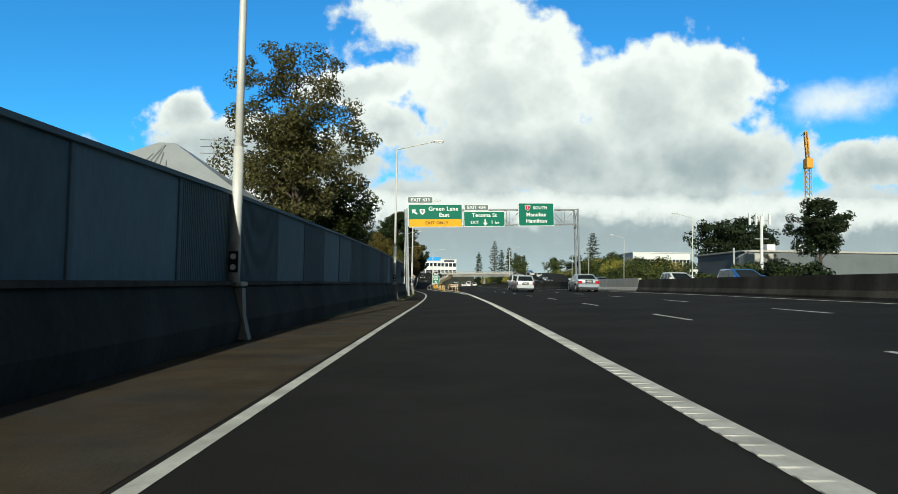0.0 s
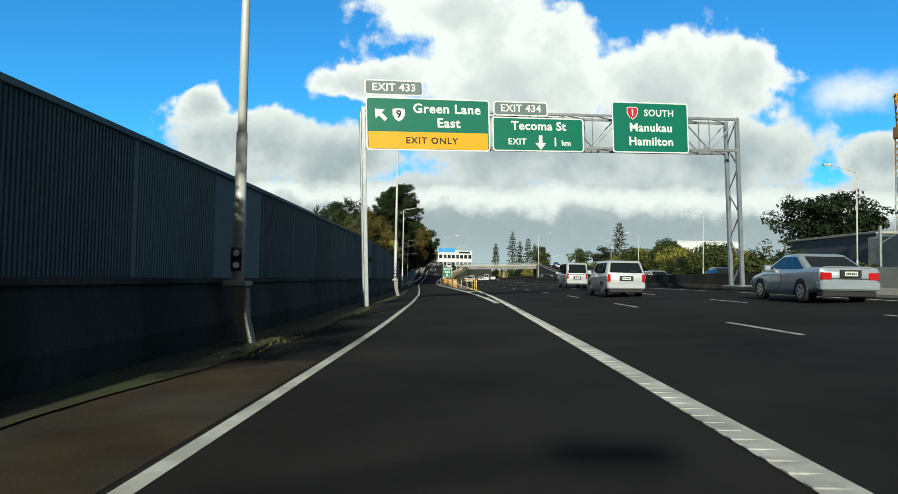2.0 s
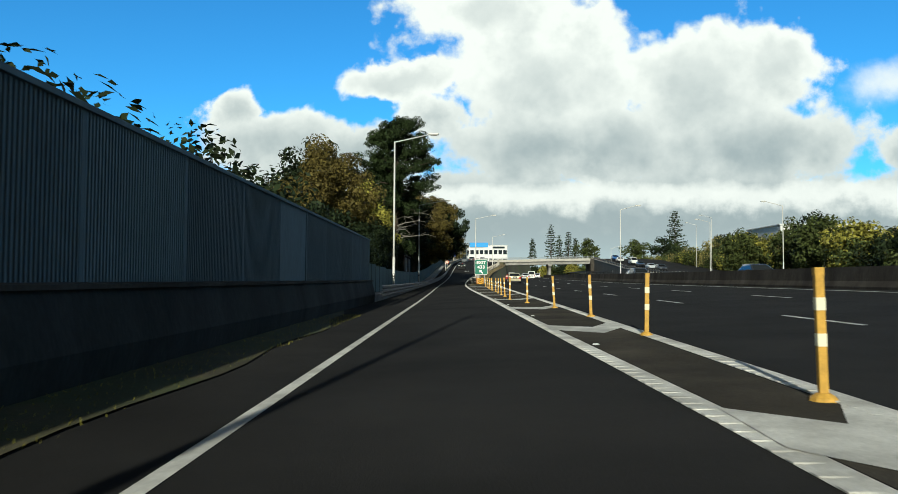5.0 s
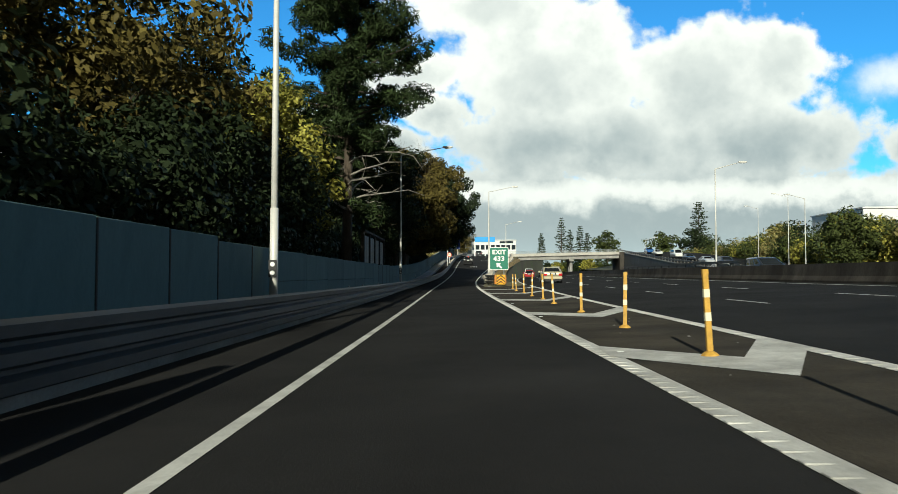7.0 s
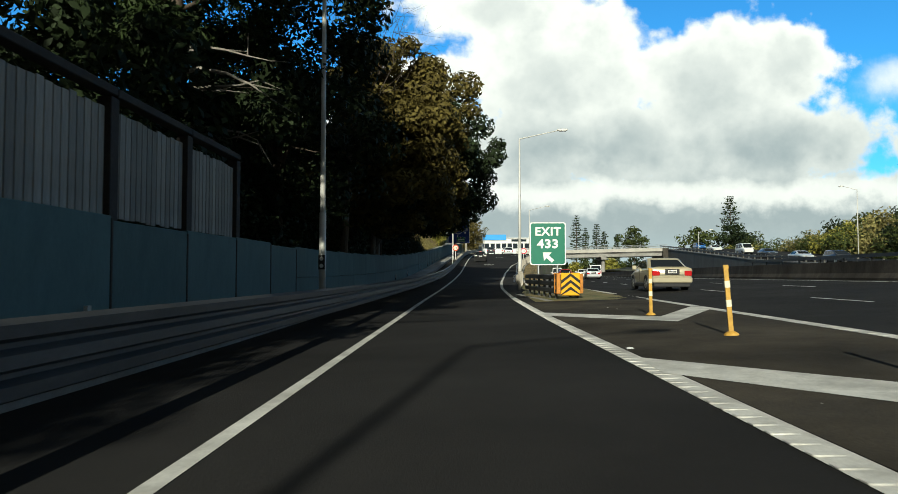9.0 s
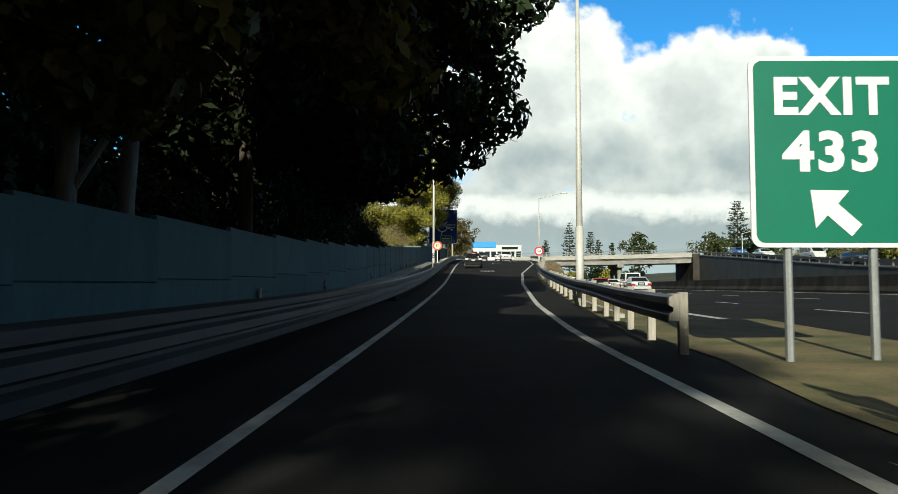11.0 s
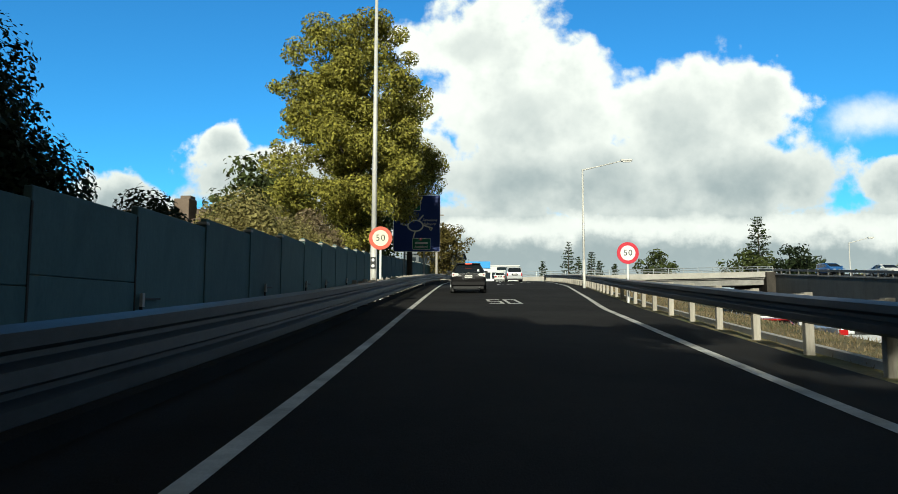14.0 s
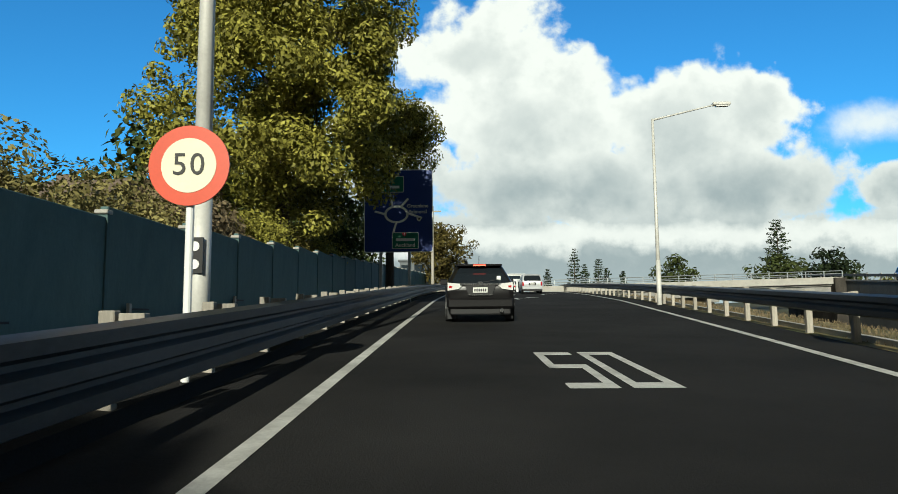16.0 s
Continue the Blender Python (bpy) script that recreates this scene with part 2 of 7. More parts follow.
SIGN_GREEN = shader("sign_green", (0.008, 0.16, 0.10), 0.45, var=0.05, scale=1.5, fine=30.0, bump=0.0)
SIGN_YELLOW = shader("sign_yellow", (0.80, 0.40, 0.015), 0.45, var=0.05, scale=1.5, fine=30.0, bump=0.0)
SIGN_WHITE = shader("sign_white", (0.78, 0.79, 0.77), 0.45, var=0.04, scale=1.5, fine=30.0, bump=0.0)
SIGN_BLUE = shader("sign_blue", (0.012, 0.045, 0.24), 0.45, var=0.06, scale=1.5, fine=30.0, bump=0.0)
SIGN_RED = shader("sign_red", (0.56, 0.018, 0.045), 0.45, var=0.05, scale=1.5, fine=30.0, bump=0.0)
SIGN_ORANGE = shader("faded_sign_orange", (0.60, 0.065, 0.022), 0.45, var=0.06, scale=1.5, fine=30.0, bump=0.0)
SIGN_CREAM = shader("yellowed_sign_white", (0.74, 0.70, 0.52), 0.45, var=0.06, scale=1.5, fine=30.0, bump=0.0)
WING_ORANGE = shader("faded_orange_steel", (0.50, 0.20, 0.035), 0.6, var=0.3, scale=4.0, fine=25.0, bump=0.1)
SIGN_GREY = shader("sign_grey", (0.16, 0.20, 0.20), 0.45, var=0.05, scale=1.5, fine=30.0, bump=0.0)
SIGN_BACK = shader("sign_back", (0.30, 0.31, 0.31), 0.5, 0.6, var=0.1, bump=0.03)
BLACK = shader("black_paint", (0.012, 0.012, 0.012), 0.5, var=0.1, bump=0.0)
POST_YELLOW = shader("yellow_plastic", (0.50, 0.29, 0.05), 0.6, var=0.22, scale=6.0, fine=30.0, bump=0.05)
GRASS_DRY = shader("dry_grass", (0.20, 0.155, 0.07), 0.95, var=0.35, scale=1.1, fine=30.0, bump=0.8, tint=(0.10, 0.105, 0.035))
GRASS = shader("rough_grass", (0.038, 0.046, 0.014), 0.95, var=0.35, scale=0.9, fine=22.0, bump=0.8, tint=(0.055, 0.046, 0.022))
EARTH = shader("ground_earth", (0.075, 0.068, 0.04), 0.95, var=0.35, scale=0.05, fine=3.0, bump=0.6, tint=(0.05, 0.065, 0.025))
BARK = shader("bark", (0.075, 0.058, 0.042), 0.95, var=0.35, scale=3.0, fine=18.0, bump=0.7, streak=(3, 3, 0.5))
BARK_PALE = shader("pale_bark", (0.22, 0.20, 0.17), 0.9, var=0.3, scale=3.0, fine=18.0, bump=0.5, streak=(3, 3, 0.5))
LEAF_OLIVE = shader("olive_leaves", (0.27, 0.252, 0.052), 0.5, var=0.2, scale=0.4, fine=2.0, bump=0.0, island=0.65, through_light=0.16, spec=0.12)
LEAF_OLIVE_DARK = shader("dull_olive_leaves", (0.085, 0.078, 0.028), 0.65, var=0.2, scale=0.4, fine=2.0, bump=0.0, island=0.5, through_light=0.16, spec=0.12)
LEAF_GREEN = shader("green_leaves", (0.062, 0.078, 0.024), 0.6, var=0.2, scale=0.4, fine=2.0, bump=0.0, island=0.5, through_light=0.12, spec=0.12)
LEAF_DARK = shader("dark_leaves", (0.022, 0.033, 0.014), 0.6, var=0.2, scale=0.4, fine=2.0, bump=0.0, island=0.45, through_light=0.12, spec=0.12)
LEAF_BROWN = shader("bronze_leaves", (0.112, 0.09, 0.026), 0.6, var=0.25, scale=0.4, fine=2.0, bump=0.0, island=0.5, through_light=0.16, spec=0.12)
LEAF_PALE = shader("pale_leaves", (0.27, 0.235, 0.09), 0.65, var=0.2, scale=0.6, fine=3.0, bump=0.0, island=0.45, through_light=0.16, spec=0.12)
LEAF_DRY = shader("dry_twigs", (0.22, 0.17, 0.10), 0.8, var=0.25, scale=0.6, fine=3.0, bump=0.0, island=0.4, through_light=0.2, spec=0.12)
NEEDLE = shader("pine_needles", (0.030, 0.046, 0.016), 0.65, var=0.2, scale=0.5, fine=2.0, bump=0.0, island=0.5, through_light=0.12, spec=0.12)
ROOF_TILE = shader("brown_roof", (0.16, 0.12, 0.09), 0.8, var=0.2, scale=1.0, fine=12.0, bump=0.3)
ROOF_OLIVE = shader("olive_grey_roof", (0.20, 0.18, 0.115), 0.8, var=0.15, scale=1.0, fine=12.0, bump=0.3)
ROOF_GREY = shader("grey_iron_roof", (0.40, 0.42, 0.43), 0.5, 0.2, var=0.1, scale=0.6, fine=10.0, bump=0.1)
HOUSE_WHITE = shader("white_weatherboard", (0.72, 0.70, 0.64), 0.7, var=0.08, scale=0.6, fine=12.0, bump=0.1)
BLDG_WHITE = shader("white_render", (0.70, 0.71, 0.70), 0.7, var=0.07, scale=0.3, fine=6.0, bump=0.05)
BLDG_GREY = shader("grey_cladding", (0.13, 0.145, 0.155), 0.75, var=0.12, scale=0.3, fine=6.0, bump=0.05)
BLUE_TRIM = shader("bright_blue_panel", (0.02, 0.30, 0.72), 0.5, var=0.05, scale=1.0, fine=6.0, bump=0.0)
CRANE_YELLOW = shader("crane_yellow", (0.70, 0.33, 0.03), 0.5, var=0.12, bump=0.0)
WINDOW = dark_glass("window_glass", (0.02, 0.028, 0.035))
GLASS = dark_glass("car_glass")
RUBBER = shader("tyre_rubber", (0.018, 0.018, 0.018), 0.85, var=0.2, bump=0.1)
ALLOY = shader("alloy_wheel", (0.40, 0.41, 0.42), 0.35, 0.8, var=0.08, bump=0.0)
CHROME = shader("chrome", (0.75, 0.75, 0.75), 0.15, 1.0, var=0.03, bump=0.0)
PLASTIC = shader("black_plastic", (0.02, 0.02, 0.021), 0.6, var=0.1, bump=0.03)
LAMP_RED = shader("red_tail_lens", (0.45, 0.012, 0.015), 0.2, var=0.05, bump=0.0, coat=0.6)
LAMP_CLEAR = shader("clear_lens", (0.70, 0.69, 0.66), 0.2, var=0.05, bump=0.0, coat=0.6)
BRAKE = glow("lit_brake_lamp", (1.0, 0.10, 0.05), 2.0)
PLATE = shader("number_plate", (0.74, 0.74, 0.70), 0.5, var=0.04, bump=0.0)
INK = shader("plate_ink", (0.02, 0.02, 0.03), 0.6, var=0.05, bump=0.0)
REFLECTOR = shader("reflector_disc", (0.80, 0.80, 0.78), 0.3, var=0.03, bump=0.0)


def car_paint(name, base, metal=0.45):
    return shader(name, base, 0.32, metal, var=0.04, scale=1.0, fine=90.0, bump=0.0, coat=0.7)

# ---- mesh helpers ----
class Shape:
    """Collects vertices and faces of one mesh."""

    def __init__(self):
        self.v, self.f = [], []

    def add(self, verts, faces, m=None):
        k = len(self.v)
        self.v += [tuple(m @ Vector(p)) if m is not None else tuple(p) for p in verts]
        self.f += [tuple(i + k for i in f) for f in faces]
        return self

    def box(self, x0, x1, y0, y1, z0, z1, m=None, bevel=0.0):
        if bevel <= 0:
            vs = [(x, y, z) for z in (z0, z1) for y in (y0, y1) for x in (x0, x1)]
            return self.add(vs, [(0, 2, 3, 1), (4, 5, 7, 6), (0, 1, 5, 4), (2, 6, 7, 3), (0, 4, 6, 2), (1, 3, 7, 5)], m)
        bm = bmesh.new()
        bmesh.ops.create_cube(bm, size=1.0)
        for w in bm.verts:
            w.co = Vector(((x0 + x1) / 2 + w.co.x * (x1 - x0), (y0 + y1) / 2 + w.co.y * (y1 - y0), (z0 + z1) / 2 + w.co.z * (z1 - z0)))
        bmesh.ops.bevel(bm, geom=bm.edges[:], offset=bevel, segments=1, affect="EDGES")
        bm.verts.index_update()
        vs, fs = [w.co[:] for w in bm.verts], [[w.index for w in f.verts] for f in bm.faces]
        bm.free()
        return self.add(vs, fs, m)

    def tube(self, a, b, r0, r1=None, n=8, caps=True):
        r1 = r0 if r1 is None else r1
        a, b = Vector(a), Vector(b)
        q = (b - a).to_track_quat("Z", "Y").to_matrix()
        ring = lambda c, r: [tuple(c + q @ Vector((r * math.cos(2 * math.pi * i / n), r * math.sin(2 * math.pi * i / n), 0))) for i in range(n)]
        fs = [(i, (i + 1) % n, n + (i + 1) % n, n + i) for i in range(n)]
        if caps:
            fs += [tuple(range(n - 1, -1, -1)), tuple(range(n, 2 * n))]
        return self.add(ring(a, r0) + ring(b, r1), fs)

    def prism(self, poly, h0, h1, m=None):
        """A polygon in the xz plane pushed from y = h0 to h1."""
        n = len(poly)
        vs = [(x, h0, z) for x, z in poly] + [(x, h1, z) for x, z in poly]
        fs = [tuple(range(n)), tuple(range(2 * n - 1, n - 1, -1))] + [(i, n + i, n + (i + 1) % n, (i + 1) % n) for i in range(n)]
        return self.add(vs, fs, m)

    def loft(self, rings, closed=True, caps=True):
        n = len(rings[0])
        vs = [p for r in rings for p in r]
        fs = []
        for k in range(len(rings) - 1):
            for i in range(n if closed else n - 1):
                j = (i + 1) % n
                fs.append((k * n + i, k * n + j, (k + 1) * n + j, (k + 1) * n + i))
        if caps and closed:
            fs += [tuple(range(n - 1, -1, -1)), tuple(range((len(rings) - 1) * n, len(rings) * n))]
        return self.add(vs, fs)

    def mesh(self, name, mat, smooth=False):
        me = bpy.data.meshes.new(name)
        me.from_pydata(self.v, [], self.f)
        bm = bmesh.new()
        bm.from_mesh(me)
        bmesh.ops.recalc_face_normals(bm, faces=bm.faces)
        bm.to_mesh(me)
        bm.free()
        if smooth:
            me.shade_smooth()
            if smooth is not True:
                me.set_sharp_from_angle(angle=radians(smooth))
        me.materials.append(mat)
        return me


def part(name, shape, mat, parent=None, label="", smooth=False, at=None):
    """One mesh object, under a thing where a parent is given."""
    data = shape.mesh(name, mat, smooth) if isinstance(shape, Shape) else shape
    ob = new(name, data)
    if parent is not None:
        ob.parent = parent
    if at is not None:
        ob.matrix_basis = at
    return tagged(ob, label)


def thing(name, m, label, category, group="", kind=""):
    ob = new(name)
    ob.empty_display_size = 0.2
    ob.matrix_basis = m
    return tagged(ob, label, category, group, kind)


def text_mesh(body, size, mat, spacing=1.0, bold=0.0, align="CENTER"):
    cu = bpy.data.curves.new("lettering", "FONT")
    cu.body, cu.size, cu.align_x, cu.align_y, cu.space_character = body, size, align, "CENTER", spacing
    cu.extrude, cu.offset, cu.resolution_u = 0.004, bold, 3
    ob = bpy.data.objects.new("lettering", cu)
    scene.collection.objects.link(ob)
    bpy.context.view_layer.update()
    me = bpy.data.meshes.new_from_object(ob.evaluated_get(bpy.context.evaluated_depsgraph_get()))
    bpy.data.objects.remove(ob)
    bpy.data.curves.remove(cu)
    me.materials.clear()
    me.materials.append(mat)
    return me


# ---- the line of the exit lane: y, x, z of the road ----
LANE = [(-90, -0.6, -0.02), (-40, -0.2, -0.02), (0, 0, -0.02), (17.5, 0.08, 0.0), (34.6, 0.17, -0.02), (50, 0, -0.09), (66.8, -0.48, -0.14),
        (84, -1.33, -0.26), (101, -2.45, -0.41), (117.3, -3.5, -0.54), (133.3, -4.62, -0.69), (149, -5.73, -0.8), (163.8, -6.74, -0.85),
        (177, -7.54, -0.79), (189.1, -8.06, -0.65), (200.5, -8.4, -0.31), (210.5, -8.7, 0.11), (219.5, -9.03, 0.53), (226.5, -9.3, 0.93),
        (244.5, -10, 1.9), (264.5, -10.7, 2.95), (294.5, -11.2, 4.4), (319.5, -10.6, 5.2), (354.5, -7, 5.6), (434.5, 5, 5.7)]
LY, LX, LZ = (np.array(c, float) for c in zip(*LANE))
FY = np.arange(-90, 420.1, 1.0)


def smooth_line(y, v, n=9):
    w = np.interp(FY, y, v)
    k = np.ones(n) / n
    return np.convolve(np.pad(w, n // 2, mode="reflect", reflect_type="odd"), k, "valid")


FX, FZ = smooth_line(LY, LX), smooth_line(LY, LZ)
MW_Y, MW_X = [-90, 0, 30, 50, 65, 80, 100, 115, 131.5, 152, 173, 194.5, 230.5, 304.5, 434.5, 900], [1.5, 1.9, 2.05, 2.0, 1.85, 1.6, 1.1, 0.6, 0.1, -0.6, -1.05, -1.4, -0.6, 2.6, 9.2, 36]


def lane_x(y):
    return float(np.interp(y, FY, FX))


def lane_z(y):
    return float(np.interp(y, FY, FZ))


def lane_yaw(y):
    return math.atan2(-(lane_x(y + 2) - lane_x(y - 2)), 4.0)


def mw_x(y):
    return sum(float(np.interp(y + d, MW_Y, MW_X)) for d in (-8, -4, 0, 4, 8)) / 5


def mw_yaw(y):
    return math.atan2(-(mw_x(y + 3) - mw_x(y - 3)), 6.0)


def mw_z(x, y):
    """Height of the motorway's surface, banked up to the right."""
    bank = 0.05 * min(x - mw_x(y), 12.5)
    left = lane_z(min(y, 160)) + 0.05 * (mw_x(min(y, 160)) - lane_x(min(y, 160)))
    return left - max(0.0, y - 160) * 0.0028 + bank


def lane_top(y, lat):
    """Height of the exit lane's surface at a distance across."""
    bank = float(np.interp(y, (160, 199.5), (0.05, 0.0)))
    return lane_z(y) + bank * max(lat, -2.2)


def on_lane(y, lat, dz=0.0, turn=0.0):
    """A pose on the exit lane's surface: along it, across it to the right, above it."""
    yaw = lane_yaw(y)
    return Matrix.Translation((lane_x(y) + lat * math.cos(yaw), y + lat * math.sin(yaw), lane_top(y, lat) + dz)) @ Matrix.Rotation(yaw + radians(turn), 4, "Z")


def on_mw(y, lat, dz=0.0, turn=0.0):
    yaw = mw_yaw(y)
    x = mw_x(y) + lat
    return Matrix.Translation((x, y, mw_z(x, y) + dz)) @ Matrix.Rotation(yaw + radians(turn), 4, "Z")


def frange(a, b, s):
    n = max(1, round((b - a) / s))
    return [a + (b - a) * i / n for i in range(n + 1)]


def sweep(place, profile, y0, y1, step=2.0, closed=True):
    """A profile of (across, up) carried along a line: place(y, across) gives the pose."""
    rings = []
    for y in frange(y0, y1, step):
        o = place(y, 0.0)
        rings.append([tuple(o @ Vector((a, 0, u))) for a, u in (profile(y) if callable(profile) else profile)])
    return Shape().loft(rings, closed, closed)


def strip(place, y0, y1, a0, a1, step=2.0, lift=0.006):
    """A thin painted strip that lies on the road between two distances across."""
    s = Shape()
    ys = frange(y0, y1, step)
    fa, fb = (a0 if callable(a0) else lambda y: a0), (a1 if callable(a1) else lambda y: a1)
    vs = [tuple(place(y, f(y), lift).translation) for y in ys for f in (fa, fb)]
    return s.add(vs, [(2 * i, 2 * i + 1, 2 * i + 3, 2 * i + 2) for i in range(len(ys) - 1)])


RIGHT_LINE = lambda y: float(np.interp(y, (60, 120, 189.5, 198.5, 214.5, 230.5, 238.5, 260.5, 276.5, 314.5), (1.9, 1.95, 2.02, 2.2, 2.95, 4.25, 5.3, 8.0, 9.0, 9.6)))
LEFT_LINE = lambda y: float(np.interp(y, (160, 214.5, 314.5), (-1.72, -1.36, -1.25)))

# ---- ground, roads ----
def build_ground():
    xs = [-3000, -900, -300, -120, -60, -35, -22, -16, -12, -9] + [None] * 14 + [20, 24, 29, 31, 40, 60, 100, 200, 500, 1200, 3500]
    ys = [-900, -300, -140] + frange(-90, 420, 5) + [470, 560, 700, 1000, 1600, 2600, 4800]
    rows = []
    for y in ys:
        yc = min(max(y, -90), 419)
        lx, lz, mx = lane_x(yc), lane_z(yc), mw_x(yc)
        zm = mw_z(mx, yc)
        end = lx + max(RIGHT_LINE(yc), 2.0) + 2.2
        near = [lx - 5.6, lx - 5.0, lx - 4.6, lx - 3.6, lx, lx + 1.5] + [end, end + 1.0] + [max(end + 1.6, mx - 1.2), max(end + 1.8, mx - 0.6)]
        near += [mx + 6 if mx + 6 > end + 2 else end + 2.4, mx + 12.6 if mx + 12.6 > end + 3 else end + 3, mx + 14.5, mx + 16]
        row = []
        line = xs[:10] + near + xs[24:]
        for k, x in enumerate(line):
            far = max(0.0, abs(x - lx) - 60) * 0.004 if x < lx else 0.0
            if k < 10:
                z = lz + 1.0 + min(far, 6)
                x = min(x, lx - 6.5 - (9 - k) * 0.05)
            elif k < 12:
                z = lz + (0.9 if k == 10 else -0.15)
            elif k < 16:
                z = lz - 0.25
            elif k < 18:
                z = (lz - 0.28) if k == 16 else (lz - 0.45 if yc > 184.5 else zm - 0.25)
            else:
                z = zm + 0.05 * min(max(x - mx, 0), 12.5) - 0.25
                if k >= 25 and yc < 200:
                    z += 0.3
            row.append((x, y, min(z, 5.2)))
        for k in range(1, len(row)):
            if row[k][0] <= row[k - 1][0]:
                row[k] = (row[k - 1][0] + 0.05, y, row[k][2])
        rows.append(row)
    g = Shape().loft(rows, closed=False)
    tagged(part("ground", g, EARTH, smooth=True), "grassy earth ground under roads, walls and trees", "ground", kind="structure")


build_ground()

GORE = 178.5


def build_roads():
    s = Shape()
    ys = frange(-90, GORE, 2.0)
    vs, fs = [], []
    for y in ys:
        lx = lane_x(y)
        for a in (-4.1, -1.9, 0.0, 2.0):
            vs.append(tuple(on_lane(y, a).translation))
        for b in (0.5, 4, 8, 12.4):
            x = max(mw_x(y) + b, lx + 2.3)
            vs.append((x, y, mw_z(x, y)))
    n = 8
    for k in range(len(ys) - 1):
        for i in range(n - 1):
            fs.append((k * n + i, k * n + i + 1, (k + 1) * n + i + 1, (k + 1) * n + i))
    tagged(part("road_motorway", s.add(vs, fs), ASPHALT, smooth=True), "dark asphalt motorway with an exit lane beside it", "road", kind="structure")
    vs, fs = [], []
    ys, n = frange(GORE, 376, 2.0), 7
    for y in ys:
        vs += [tuple(on_lane(y, a).translation) for a in (-4.1, -2.2, -1.2, 0.0, RIGHT_LINE(y) - 0.2, RIGHT_LINE(y) + 0.2, RIGHT_LINE(y) + 1.1)]
    for k in range(len(ys) - 1):
        fs += [(k * n + i, k * n + i + 1, (k + 1) * n + i + 1, (k + 1) * n + i) for i in range(n - 1)]
    ramp = Shape().add(vs, fs)
    tagged(part("road_ramp", ramp, ASPHALT, smooth=True), "dark asphalt exit ramp climbing beside the motorway", "road", kind="structure")
    far = strip(lambda y, a, dz: on_mw(y, a, dz), GORE, 900, lambda y: max(-0.8, lane_x(min(y, 419)) + 3.4 - mw_x(y) if y < 190.5 else -0.8), 12.4, 4.0, 0.0)
    tagged(part("road_underpass", far, ASPHALT, smooth=True), "dark asphalt motorway running under the overbridge", "road", kind="structure")
    opp = strip(on_mw, -90, 900, 13.2, 26.5, 5.0, 0.0)
    tagged(part("road_opposite", opp, ASPHALT, smooth=True), "asphalt carriageway beyond the median barrier", "road", kind="structure")
    nose = strip(lambda y, a, dz: on_lane(y, a, dz), 172.5, 192.5, lambda y: RIGHT_LINE(y) + float(np.interp(y, (172.5, 182.5, 185.5), (0.5, 0.75, 1.12))), lambda y: max(RIGHT_LINE(y) + 1.2, mw_x(y) - lane_x(y) - 0.25), 1.0, 0.012)
    tagged(part("gore_verge", nose, GRASS_DRY, smooth=True), "patchy dry grass verge behind the crash cushion", "verge", kind="structure")
    # brown worn shoulder and grassy verge by the wall
    sh = strip(on_lane, -90, 44, -4.05, -1.86, 2.0, 0.005)
    tagged(part("shoulder", sh, ASPHALT_OLD, smooth=True), "brown worn shoulder strip beside the noise wall", "shoulder", kind="structure")
    vg = strip(on_lane, 20, 109, lambda y: -4.05, lambda y: float(np.interp(y, (20, 45, 80, 100, 109), (-3.7, -3.1, -2.75, -3.0, -4.0))) + 0.12 * math.sin(y * 0.9), 1.0, 0.03)
    tagged(part("verge", vg, GRASS, smooth=True), "mossy grass verge at the foot of the wall", "verge", kind="structure")
    bank = strip(on_lane, 192.5, 344, lambda y: RIGHT_LINE(y) + 1.1, lambda y: min(RIGHT_LINE(y) + 3.2, max(RIGHT_LINE(y) + 1.3, mw_x(y) - lane_x(y) - 1.0)), 2.0, -0.03)
    tagged(part("bank", bank, GRASS_DRY, smooth=True), "dry yellow grass bank behind the guard rail", "bank", kind="structure")


build_roads()


def gore_z(x, y):
    """Height of the paved gore between the exit lane and the motorway."""
    xa, xb = lane_x(y) + 2.0, max(mw_x(y) + 0.5, lane_x(y) + 2.3)
    f = min(max((x - xa) / (xb - xa), 0.0), 1.0)
    return lane_top(y, 2.0) * (1 - f) + mw_z(xb, y) * f if f < 1 else mw_z(x, y)


def mark(name, shape, label):
    return tagged(part(name, shape, PAINT), label, "road marking", kind="structure")


def ramp_tilt(y, lat, dz):
    """A pose that follows the ramp's climb."""
    return on_lane(y, lat, dz) @ Matrix.Rotation(math.atan((lane_z(y + 3) - lane_z(y)) / 3), 4, "X")


def build_gore():
    ys, n = frange(78, 172, 2.0), 5
    vs, fs = [], []
    for y in ys:
        xa, xb = lane_x(y) + RIGHT_LINE(y) + 0.14, mw_x(y) - 0.15
        vs += [(xa + (xb - xa) * i / (n - 1), y, gore_z(xa + (xb - xa) * i / (n - 1), y) + 0.005) for i in range(n)]
    for k in range(len(ys) - 1):
        fs += [(k * n + i, k * n + i + 1, (k + 1) * n + i + 1, (k + 1) * n + i) for i in range(n - 1)]
    tagged(part("road_gore", Shape().add(vs, fs), ASPHALT_GORE, smooth=True), "dusty brown asphalt of the gore between two lines", "road", kind="structure")


build_gore()


